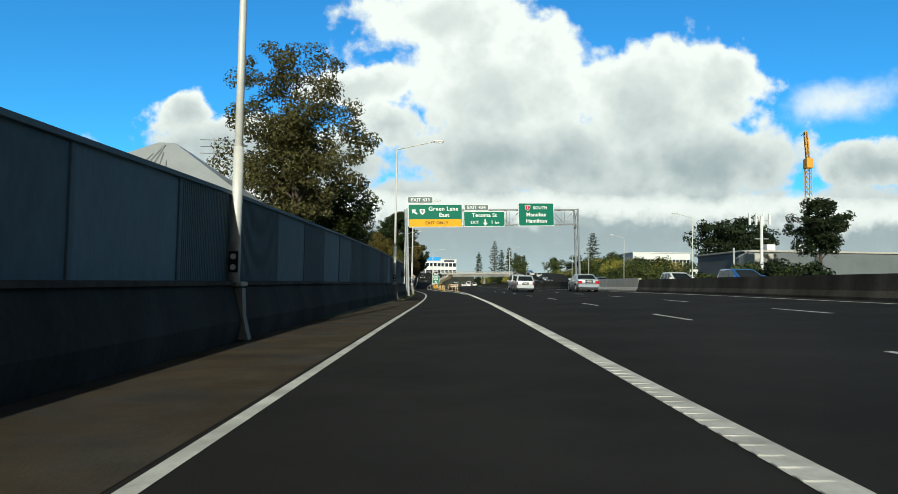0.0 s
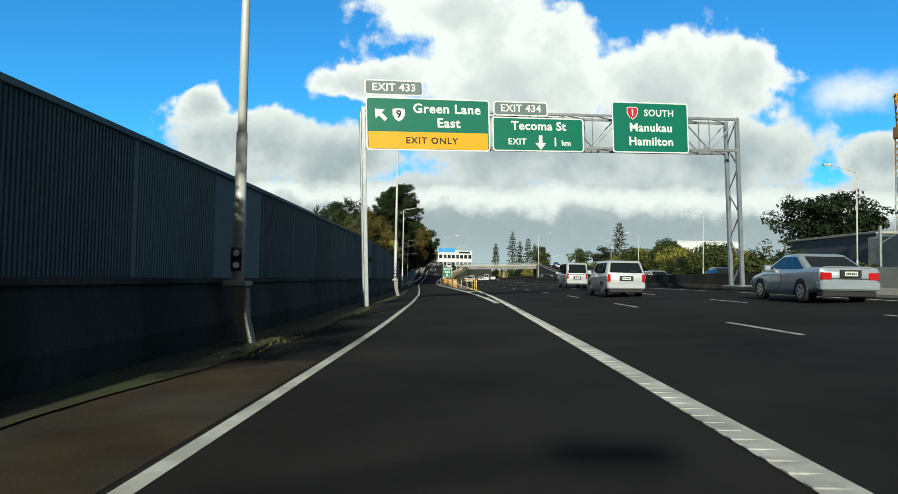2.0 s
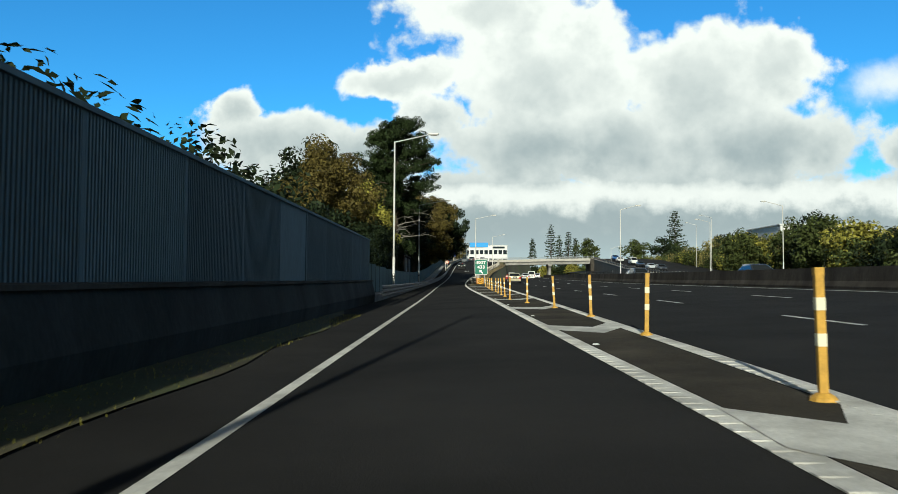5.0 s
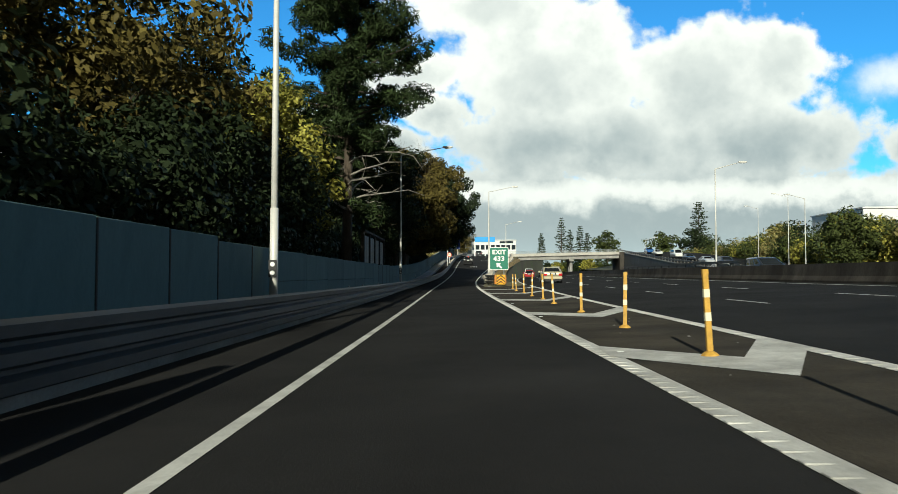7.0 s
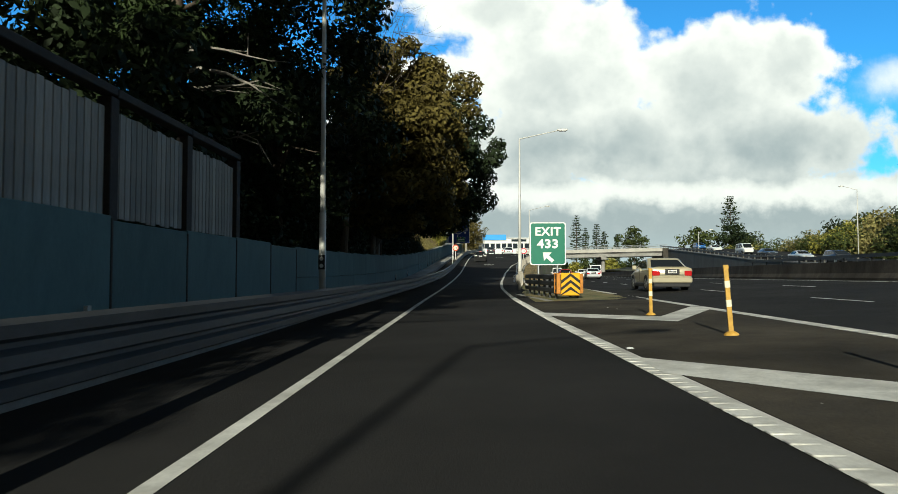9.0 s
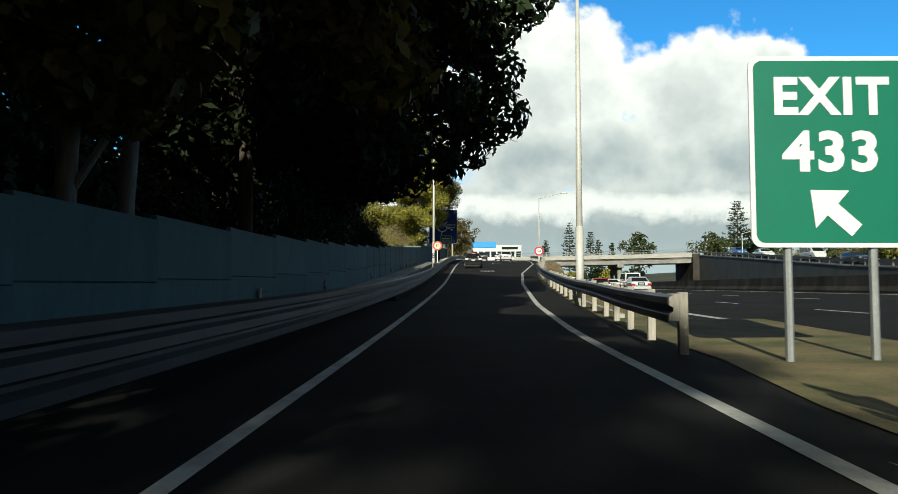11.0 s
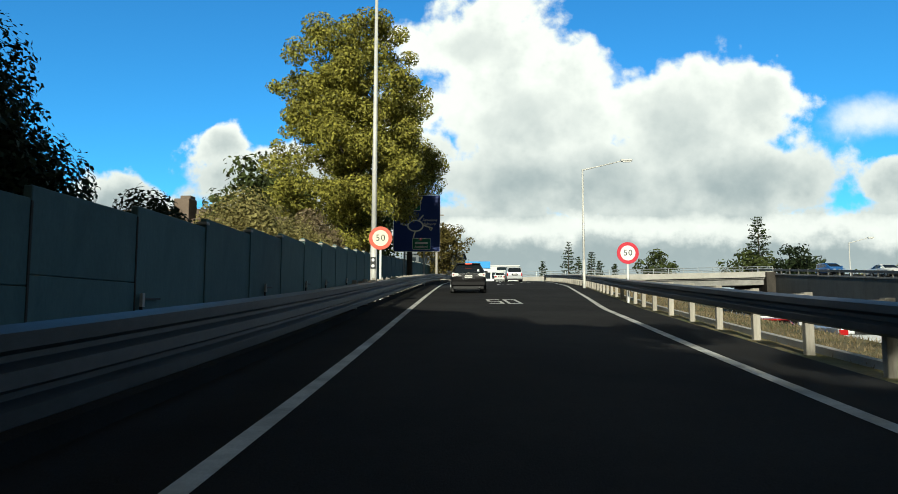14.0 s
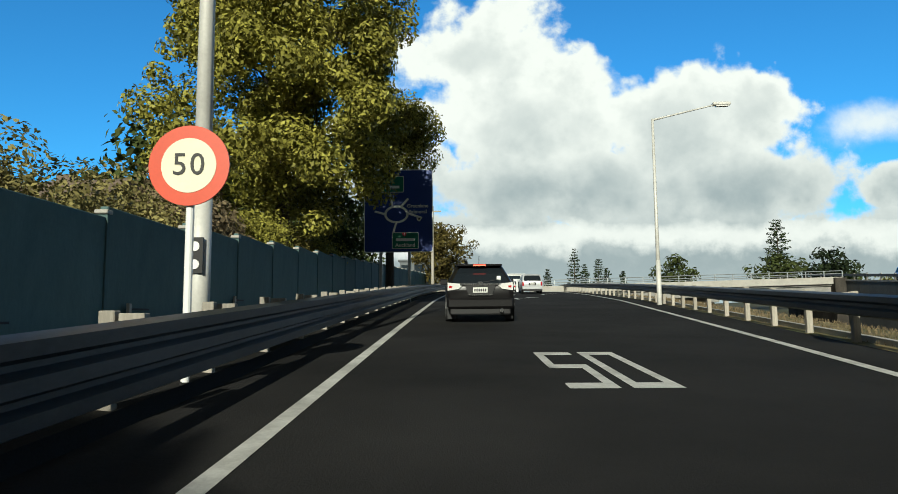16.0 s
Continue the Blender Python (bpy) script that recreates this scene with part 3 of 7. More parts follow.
def build_markings():
    mark("edge_line", strip(on_lane, -90, 354, lambda y: LEFT_LINE(y) - 0.075, lambda y: LEFT_LINE(y) + 0.075), "solid white edge line beside the shoulder")
    mark("ramp_edge_line", strip(on_lane, 62, 354, lambda y: RIGHT_LINE(y) - (0.12 if y < 178 else 0.08), lambda y: RIGHT_LINE(y) + (0.12 if y < 178 else 0.08)), "solid white line along the exit lane")
    mark("gore_line", strip(on_mw, -90, 900, -0.13, 0.11, 3.0), "broad white line on the edge of the motorway")
    mark("median_line", strip(on_mw, -90, 900, 10.75, 10.9, 3.0), "solid white line beside the median barrier")
    for lat, y0 in ((3.6, 5.6), (7.2, 6.3)):
        y = -30.0 + y0
        while y < 330:
            tagged(part("lane_dash", strip(on_mw, y, y + 3.0, lat - 0.06, lat + 0.06, 1.5), PAINT), "short white lane dash on dark asphalt", "road marking", "lane dashes", "structure")
            y += 10.0
    # raised ribs of the profiled line
    for line, y0, y1 in ((lambda y: on_lane(y, RIGHT_LINE(y), 0.0), 64, 174), (lambda y: on_mw(y, -0.01, 0.0), 0, 160)):
        s = Shape()
        y = y0
        while y < y1:
            s.box(-0.12, 0.12, -0.045, 0.045, 0.003, 0.0095, line(y))
            y += 0.25
        tagged(part("line_ribs", s, PAINT), "raised white ribs of the profiled edge line", "road marking", kind="stuff")
    # chevrons of the gore
    for y in (77.2, 87.0, 96.0, 105.3, 114.7, 123.7, 133.0, 143.2, 153.0, 162.2):
        s = Shape()
        xl, xr = lane_x(y) + RIGHT_LINE(y), mw_x(y)
        xm = xl + (xr - xl) * 0.55
        dl, dr = 1.55 * (xm - xl), 2.0 * (xr - xm)
        low = lambda px, py: Vector((px, py, gore_z(px, py) + 0.012))
        left, right, mid = low(lane_x(y + dl) + RIGHT_LINE(y + dl), y + dl), low(mw_x(y + dr), y + dr), low(xm, y)
        w1, w2 = Vector((0, 1.25, 0)), Vector((0, 1.45, 0))
        for a, b, wa, wb in ((left, mid, w1, w2), (mid, right, w2, w2 * 1.1)):
            cut = [(a.lerp(b, i / 6), wa.lerp(wb, i / 6)) for i in range(7)]
            rows = [[low(p.x, p.y + w.y * j / 2) for j in range(3)] for p, w in cut]
            s.loft(rows, closed=False)
        tagged(part("chevron_marking", s, PAINT), "broad pale chevron painted on the gore", "road marking", "gore chevrons", "structure")
    # 50 on the ramp
    five = ((0, 0.5, 2.9, 3.25), (0, 0.11, 1.5, 2.9), (0, 0.5, 1.5, 1.85), (0.39, 0.5, 0.35, 1.5), (0, 0.5, 0, 0.35))
    nought = ((0, 0.5, 2.9, 3.25), (0, 0.11, 0.35, 2.9), (0.39, 0.5, 0.35, 2.9), (0, 0.5, 0, 0.35))
    for k, bars in enumerate((five, nought)):
        s = Shape()
        for a, b, c, d in bars:
            s.add([(a, c, 0), (b, c, 0), (b, d, 0), (a, d, 0)], [(0, 1, 2, 3)])
        tagged(part("painted_number", s, PAINT, at=ramp_tilt(233.3, 1.08 + 0.62 * k, 0.006)), "white block number painted on the ramp", "road marking", "painted speed", "structure")
    a = Shape()
    a.add([(-0.09, 0, 0), (0.09, 0, 0), (0.09, 2.4, 0), (-0.09, 2.4, 0)], [(0, 1, 2, 3)])
    a.add([(-0.09, 2.4, 0), (0.09, 2.4, 0), (0.9, 3.1, 0), (0.9, 3.5, 0)], [(0, 1, 2, 3)])
    a.add([(0.75, 2.6, 0), (1.5, 3.5, 0), (0.75, 4.4, 0)], [(0, 1, 2)])
    for y, lat in ((263.5, 3.2), (276.5, 6.0)):
        tagged(part("arrow_marking", a.mesh("arrow_marking", PAINT), PAINT, at=ramp_tilt(y, lat, 0.012)), "white turning arrow painted on the ramp", "road marking", kind="structure")
    y = 276.5
    while y < 314:
        tagged(part("ramp_dash", strip(on_lane, y, y + 3, lambda q: (LEFT_LINE(q) + RIGHT_LINE(q)) / 2 - 0.06, lambda q: (LEFT_LINE(q) + RIGHT_LINE(q)) / 2 + 0.06, 1.5), PAINT),
               "short white lane dash on the ramp", "road marking", "lane dashes", "structure")
        y += 10


build_markings()


# ---- walls and barriers ----
def wall_rise(y):
    return float(np.interp(y, (-20, 5, 12, 25, 40, 60, 80, 118), (-0.5, -0.34, -0.22, -0.12, -0.03, 0.05, 0.12, 0.16)))


def build_left_walls():
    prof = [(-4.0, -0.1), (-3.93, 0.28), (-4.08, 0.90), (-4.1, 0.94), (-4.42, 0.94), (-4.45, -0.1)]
    tagged(part("barrier_left", sweep(lambda y, a: on_lane(y, 0, 0), prof, -90, 118.5), CONCRETE_SHADED), "stained concrete barrier with shade in its colour at the foot of the noise wall", "barrier", kind="structure")
    cap = [(-4.02, 0.945), (-4.02, 1.0), (-4.16, 1.02), (-4.38, 1.02), (-4.38, 0.945)]
    tagged(part("ledge_left", sweep(lambda y, a: on_lane(y, 0, 0), cap, -90, 118.5), CONCRETE_DARK), "dark concrete ledge under the wall panels", "ledge", kind="structure")
    wall = thing("wall_noise", Matrix.Identity(4), "tall blue-grey noise wall of ribbed and flat panels", "wall", kind="structure")
    ribs = Shape()
    w, h, n = 3.0, 1.98, 38
    poly = []
    for i in range(n):
        x = -w / 2 + 0.02 + (w - 0.04) * i / n
        d = (w - 0.04) / n
        poly += [(x, -0.03), (x + d * 0.3, -0.03), (x + d * 0.38, 0.05), (x + d * 0.92, 0.05)]
    poly.append((w / 2 - 0.02, -0.03))
    ribs.loft([[(x, -y, z) for x, y in poly] + [(w / 2 - 0.02, 0.1, z), (-w / 2 + 0.02, 0.1, z)] for z in (0.0, h)])
    flat = Shape().box(-w / 2 + 0.015, w / 2 - 0.015, -0.03, 0.1, 0, h, bevel=0.012)
    joint = Shape().box(-0.05, 0.05, -0.055, 0.12, 0, h + 0.02, bevel=0.01)
    m_rib, m_flat, m_joint = ribs.mesh("rib_panel", WALL_RIB), flat.mesh("flat_panel", WALL_RIB), joint.mesh("joint_post", WALL_RIB)
    rng = random.Random(4)
    y = -90.0
    while y < 118.0:
        kind = rng.random()
        rise = wall_rise(y)
        m = on_lane(y, -4.3, 1.02 - (lane_top(y, -4.3) - lane_z(y)) - 0.11) @ Matrix.Rotation(math.pi / 2, 4, "Z") @ Matrix.Diagonal((1, 1, 1 + rise / h, 1))
        part("panel", m_rib if kind < 0.76 or y > 108 else m_flat, WALL_RIB, wall, at=m)
        m2 = on_lane(y + 1.5, -4.3, 1.02 - (lane_top(y + 1.5, -4.3) - lane_z(y)) - 0.11) @ Matrix.Rotation(math.pi / 2, 4, "Z") @ Matrix.Diagonal((1, 1, 1 + rise / h, 1))
        part("joint", m_joint, WALL_RIB, wall, at=m2)
        y += 3.0
    capline = sweep(lambda y, a: on_lane(y, -4.3, 0), lambda y: [(-0.14, 2.98 + wall_rise(y)), (0.1, 2.98 + wall_rise(y)),
                     (0.1, 3.05 + wall_rise(y)), (-0.14, 3.05 + wall_rise(y))], -90, 118.5)
    part("coping", capline, WALL_RIB, wall)
    # lower stepped panels along the ramp
    low = thing("wall_low", Matrix.Identity(4), "low grey-green concrete panel wall stepping along the ramp", "wall", kind="structure")
    # stretches: end, panel length, joints between panels, level board seam, posts
    stretches = ((134.2, 2.25, True, False, False), (155.1, 3.65, False, True, False), (167.0, 2.35, True, False, False), (207.9, 3.34, False, True, False), (221.5, 2.9, True, True, False), (314.5, 3.0, True, False, True))
    y, k = 118.95, 0
    for end, w, joints, seam, posts in stretches:
        n = max(1, round((end - y) / w))
        w = (end - y) / n
        for i in range(n):
            mid = y + w / 2
            lat = -4.5 if mid < 167 else float(np.interp(mid, (167, 214.5, 274.5), (-4.5, -5.2, -5.3)))
            top = float(np.interp(mid, (119, 134.5, 155, 167, 189.5, 219.5, 228.5, 314.5), (1.92, 1.78, 1.80, 1.80, 1.98, 2.05, 2.1, 2.3))) + (0.03 * math.sin(k * 2.1) if joints and not posts else 0.0)
            m = on_lane(mid, lat, 0.0, 90)
            m.translation.z = lane_z(mid)
            g = 0.012 if joints else 0.001
            if seam:
                part("panel", Shape().box(-w / 2 + g, w / 2 - g, -0.06, 0.06, -0.3, 0.98, bevel=0.008), WALL_GREEN, low, at=m)
                part("panel", Shape().box(-w / 2 + g, w / 2 - g, -0.058, 0.06, 0.99, top, bevel=0.012), WALL_GREEN, low, at=m)
            else:
                part("panel", Shape().box(-w / 2 + g, w / 2 - g, -0.06, 0.06, -0.3, top, bevel=0.012), WALL_GREEN, low, at=m)
            if joints:
                m = on_lane(y + w, lat, 0.0, 90)
                m.translation.z = lane_z(mid)
                if posts:
                    part("wall_post", Shape().box(-0.045, 0.045, -0.085, 0.08, -0.3, top + 0.05, bevel=0.008), WALL_GREEN, low, at=m)
                    part("post_cap", Shape().box(-0.09, 0.09, -0.10, 0.1, top + 0.05, top + 0.11, bevel=0.01), CONCRETE_PALE, low, "pale cap of a wall post", at=m)
                else:
                    part("joint_strip", Shape().box(-0.02, 0.02, -0.07, 0.06, -0.3, top - 0.03), CONCRETE_DARK, low, at=m)
            y += w
            k += 1
    footing = sweep(lambda y, a: on_lane(y, 0, 0), lambda y: [(-4.55 - (0.55 if y > 204.5 else (y - 167) * 0.0147 if y > 167 else 0), 0.3), (-4.1, 0.32), (-3.95, 0.26), (-3.95, -0.2), (-4.8, -0.2)], 118.55, 314.5)
    tagged(part("footing", footing, CONCRETE), "grey concrete strip at the foot of the low wall", "kerb", kind="structure")


build_left_walls()


def build_median():
    prof = lambda top: [(-0.30, -0.1), (-0.30, 0.08), (-0.17, 0.30), (-0.10, top), (0.10, top), (0.17, 0.30), (0.30, 0.08), (0.30, -0.1)]
    for y0, y1, mat, top, lab in ((-90, 50, CONCRETE_DARK, 0.86, "dark stained concrete median barrier"), (50.05, 66, CONCRETE_PALE, 0.98, "pale new section of concrete median barrier"),
                                  (66.05, 344, CONCRETE_DARK, 0.86, "dark stained concrete median barrier")):
        tagged(part("barrier_median", sweep(lambda y, a: on_mw(y, 12.1, 0), prof(top), y0, y1, 3.0), mat), lab, "barrier", kind="structure")


build_median()


def build_median_rail():
    g = thing("median_rail", Matrix.Identity(4), "dark steel rail on short posts along the median barrier", "guard rail")
    part("rail", sweep(lambda y, a: on_mw(y, 12.1, 0), ((-0.05, 1.04), (0.05, 1.04), (0.05, 1.20), (-0.05, 1.20)), 159, 197, 2.0), RAIL, g)
    me = Shape().box(-0.04, 0.04, -0.05, 0.05, 0.85, 1.05).mesh("post", RAIL)
    for y in frange(159.5, 196.5, 2.5):
        part("post", me, RAIL, g, at=on_mw(y, 12.1, 0.0))


build_median_rail()


def guard_rail(name, place, y0, y1, side, label, waves, post_gap=2.0, posts_from=None, back=0.24, tall=0.8):
    """A three-wave steel rail on timber posts. side: +1 if the road lies on its right."""
    g = thing(name, Matrix.Identity(4), label, "guard rail")
    wave = [(side * d, z) for z, d in waves]
    prof = wave + [(a - side * 0.006, z) for a, z in reversed(wave)]
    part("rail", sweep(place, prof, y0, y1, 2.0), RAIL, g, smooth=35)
    wood = POST_WOOD
    me = Shape().box(-0.06, 0.06, -0.05, 0.05, -0.25, tall, bevel=0.008).mesh("post", wood)
    blk = Shape().box(-back / 2 + 0.08, back / 2 - 0.05, -0.05, 0.05, 0.42, tall - 0.02, bevel=0.006).mesh("spacer", wood)
    y = y0 + 0.6
    while y < y1 - 0.2:
        m = place(y, 0)
        if posts_from is None or y > posts_from:
            p = part("post", me, wood, g, at=m @ Matrix.Translation((-side * back, 0, 0)))
            part("spacer", blk, wood, g, at=m @ Matrix.Translation((-side * (back / 2 - 0.01), 0, 0)))
        y += post_gap
    return g


THRIE = ((0.28, 0.0), (0.31, 0.075), (0.395, 0.08), (0.43, 0.0), (0.465, 0.0), (0.50, 0.08), (0.585, 0.08), (0.62, 0.0), (0.655, 0.0), (0.69, 0.075), (0.775, 0.08), (0.81, 0.0))
WBEAM = ((0.42, 0.0), (0.455, 0.078), (0.535, 0.082), (0.575, 0.01), (0.625, 0.01), (0.665, 0.082), (0.745, 0.078), (0.78, 0.0))
LEFT_RAIL = lambda y: float(np.interp(y, (114, 157, 200.5, 314.5), (-3.05, -2.85, -2.25, -2.2)))
RIGHT_RAIL = lambda y: RIGHT_LINE(y) + float(np.interp(y, (185.5, 194.5), (0.55, 1.12)))
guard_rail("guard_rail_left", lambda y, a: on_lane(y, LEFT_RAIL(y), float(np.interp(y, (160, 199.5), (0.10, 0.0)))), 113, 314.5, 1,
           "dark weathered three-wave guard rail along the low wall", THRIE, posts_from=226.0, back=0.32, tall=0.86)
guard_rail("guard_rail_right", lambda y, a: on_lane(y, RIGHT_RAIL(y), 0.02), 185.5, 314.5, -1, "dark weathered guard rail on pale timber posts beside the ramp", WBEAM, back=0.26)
berm = sweep(lambda y, a: on_lane(y, LEFT_RAIL(y), 0.0), lambda y: [(-0.2, -0.1), (-0.24, 0.14), (-0.9, 0.2), (-0.9, -0.1)], 200.5, 314.5)
tagged(part("berm", berm, ASPHALT), "low dark asphalt berm behind the guard rail", "berm", kind="structure")
kerb = sweep(lambda y, a: on_lane(y, RIGHT_LINE(y) + 1.62, 0.0), ((-0.05, -0.2), (0.07, -0.2), (0.07, 0.07), (-0.05, 0.07)), 193.5, 314.5)
tagged(part("kerb_strip", kerb, CONCRETE_PALE), "pale narrow concrete edging behind the guard rail", "kerb", kind="structure")

# ---- signs ----
def rounded(w, h, r, n=5):
    pts = []
    for cx, cz, a0 in ((w / 2 - r, h / 2 - r, 0), (-w / 2 + r, h / 2 - r, 90), (-w / 2 + r, -h / 2 + r, 180), (w / 2 - r, -h / 2 + r, 270)):
        for i in range(n + 1):
            a = radians(a0 + 90 * i / n)
            pts.append((cx + r * math.cos(a), cz + r * math.sin(a)))
    return pts


FACE = Matrix.Rotation(math.pi / 2, 4, "X")


def plate(name, w, h, r, mat, parent, x=0.0, z=0.0, y=0.0, thick=0.02, label=""):
    s = Shape().prism(rounded(w, h, r), -thick, 0.0)
    return part(name, s, mat, parent, label, at=Matrix.Translation((x, y, z)))


def lettering(body, size, mat, parent, x, z, y, spacing=1.0, bold=0.0, wide=1.0, align="CENTER", name="lettering"):
    me = text_mesh(body, size, mat, spacing, bold, align)
    return part(name, me, mat, parent, at=Matrix.Translation((x, y, z)) @ FACE @ Matrix.Diagonal((wide, 1, 1, 1)))


def arrow(parent, x, z, y, size, turn, mat=None):
    pts = [(-0.13, -0.5), (0.13, -0.5), (0.13, 0.02), (0.42, 0.02), (0.0, 0.5), (-0.42, 0.02), (-0.13, 0.02)]
    s = Shape().prism([(px * size, pz * size) for px, pz in pts], -0.008, 0.0)
    return part("arrow", s, mat or SIGN_WHITE, parent, at=Matrix.Translation((x, y, z)) @ Matrix.Rotation(radians(turn), 4, "Y"))


def green_sign(m, w, h, label, build, face=None):
    t = thing("direction_sign", m, label, "road sign", "gantry signs")
    plate("border", w, h, 0.12, SIGN_WHITE, t)
    plate("sign_face", w - 0.11, h - 0.11, 0.09, face or SIGN_GREEN, t, y=-0.022, thick=0.006)
    plate("backing", w - 0.2, h - 0.2, 0.05, SIGN_BACK, t, y=0.05, thick=0.045)
    build(t)
    return t


def shield(parent, x, z, size, mat, digit, ink):
    pts = [(-0.5, 0.42), (-0.3, 0.5), (0.3, 0.5), (0.5, 0.42), (0.5, 0.0), (0.3, -0.35), (0.0, -0.55), (-0.3, -0.35), (-0.5, 0.0)]
    s = part("shield", Shape().prism([(a * size, b * size) for a, b in pts], -0.008, 0), mat, parent, at=Matrix.Translation((x, -0.03, z)))
    if mat is SIGN_RED:
        part("shield_edge", Shape().prism([(a * size * 1.14, b * size * 1.14) for a, b in pts], -0.003, 0), SIGN_WHITE, parent, at=Matrix.Translation((x, -0.028, z)))
    lettering(digit, size * 0.85, ink, parent, x, z + 0.01, -0.042, bold=0.01)
    return s


GY = 61.6


def build_gantry():
    """The truss over the road, its legs and five panels."""
    yaw = lane_yaw(GY)
    z0 = lane_z(GY)
    base = Matrix.Translation((lane_x(GY), GY, z0)) @ Matrix.Rotation(yaw + radians(12), 4, "Z") @ Matrix.Rotation(radians(-2.3), 4, "Y")
    g = thing("sign_gantry", base, "galvanised steel lattice sign gantry spanning the motorway", "sign gantry")
    xl, xr, zb, zt = -3.28, 13.4, 6.45, 7.85
    for yy, dz in ((0.35, 0), (1.15, 0)):
        for z in (zb, zt):
            part("chord", Shape().box(xl, xr, yy - 0.05, yy + 0.05, z - 0.05, z + 0.05), GALV, g)
    n = 12
    for i in range(n):
        a, b = xl + (xr - xl) * i / n, xl + (xr - xl) * (i + 1) / n
        for yy in (0.35, 1.15):
            part("brace", Shape().tube((a, yy, zb if i % 2 else zt), (b, yy, zt if i % 2 else zb), 0.03, n=6), GALV, g)
            part("brace", Shape().tube((b, yy, zb), (b, yy, zt), 0.025, n=6), GALV, g)
        for z in (zb, zt):
            part("brace", Shape().tube((a, 0.35, z), (b, 1.15, z), 0.025, n=6), GALV, g)
    for x, zf in ((xl, -0.2), (xr, 0.4)):
        for yy in (0.35, 1.15):
            part("leg", Shape().box(x - 0.08, x + 0.08, yy - 0.08, yy + 0.08, zf, zt + 0.08, bevel=0.012), GALV, g)
        for i in range(7):
            za, zc = zf + (zt - zf) * i / 7, zf + (zt - zf) * (i + 1) / 7
            part("brace", Shape().tube((x, 0.35 if i % 2 else 1.15, za), (x, 1.15 if i % 2 else 0.35, zc), 0.035, n=6), GALV, g)
        part("base_plate", Shape().box(x - 0.3, x + 0.3, 0.1, 1.4, zf - 0.03, zf + 0.03, bevel=0.01), GALV, g)

    def one(t):
        plate("exit_panel", 4.88, 0.68, 0.04, SIGN_YELLOW, t, z=-0.66, y=-0.03, thick=0.006)
        lettering("EXIT ONLY", 0.36, BLACK, t, 0.1, -0.67, -0.042, 1.15, 0.006, 1.05)
        lettering("Green Lane", 0.52, SIGN_WHITE, t, 0.75, 0.62, -0.034, 1.08, 0.014, 1.05)
        lettering("East", 0.52, SIGN_WHITE, t, 0.8, 0.05, -0.034, 1.08, 0.014, 1.05)
        shield(t, -1.22, 0.36, 0.5, SIGN_WHITE, "9", BLACK)
        arrow(t, -1.95, 0.36, -0.034, 0.62, -45)

    def two(t):
        lettering("Tecoma St", 0.5, SIGN_WHITE, t, 0, 0.34, -0.034, 1.06, 0.014, 1.05)
        lettering("EXIT", 0.36, SIGN_WHITE, t, -0.95, -0.32, -0.034, 1.1, 0.008)
        lettering("1", 0.5, SIGN_WHITE, t, 0.72, -0.32, -0.034, 1.0, 0.012)
        lettering("km", 0.34, SIGN_WHITE, t, 1.2, -0.35, -0.034, 1.0, 0.01)
        arrow(t, 0.07, -0.34, -0.034, 0.6, 180)

    def three(t):
        lettering("SOUTH", 0.4, SIGN_WHITE, t, 0.4, 0.62, -0.034, 1.1, 0.01)
        lettering("Manukau", 0.5, SIGN_WHITE, t, 0, -0.02, -0.034, 1.08, 0.014, 1.05)
        lettering("Hamilton", 0.5, SIGN_WHITE, t, 0, -0.62, -0.034, 1.08, 0.014, 1.05)
        shield(t, -0.85, 0.62, 0.46, SIGN_RED, "1", SIGN_WHITE)

    at = lambda x, z: base @ Matrix.Translation((x, 0.24, z))
    green_sign(at(-0.66, 7.26), 5.06, 2.12, "green and yellow direction sign for an exit lane", one)
    green_sign(at(3.98, 6.95), 4.0, 1.42, "green direction sign with a downward arrow", two)
    green_sign(at(9.1, 7.36), 3.6, 2.2, "green direction sign with a red route shield", three)
    green_sign(at(-2.05, 8.70), 2.36, 0.62, "small grey exit number plate above a sign", lambda t: lettering("EXIT 433", 0.42, SIGN_WHITE, t, 0, 0, -0.034, 1.05, 0.01, 1.05), SIGN_GREY)
    green_sign(at(3.22, 8.01), 2.36, 0.6, "small grey exit number plate above a sign", lambda t: lettering("EXIT 434", 0.42, SIGN_WHITE, t, 0, 0, -0.034, 1.05, 0.01, 1.05), SIGN_GREY)


build_gantry()


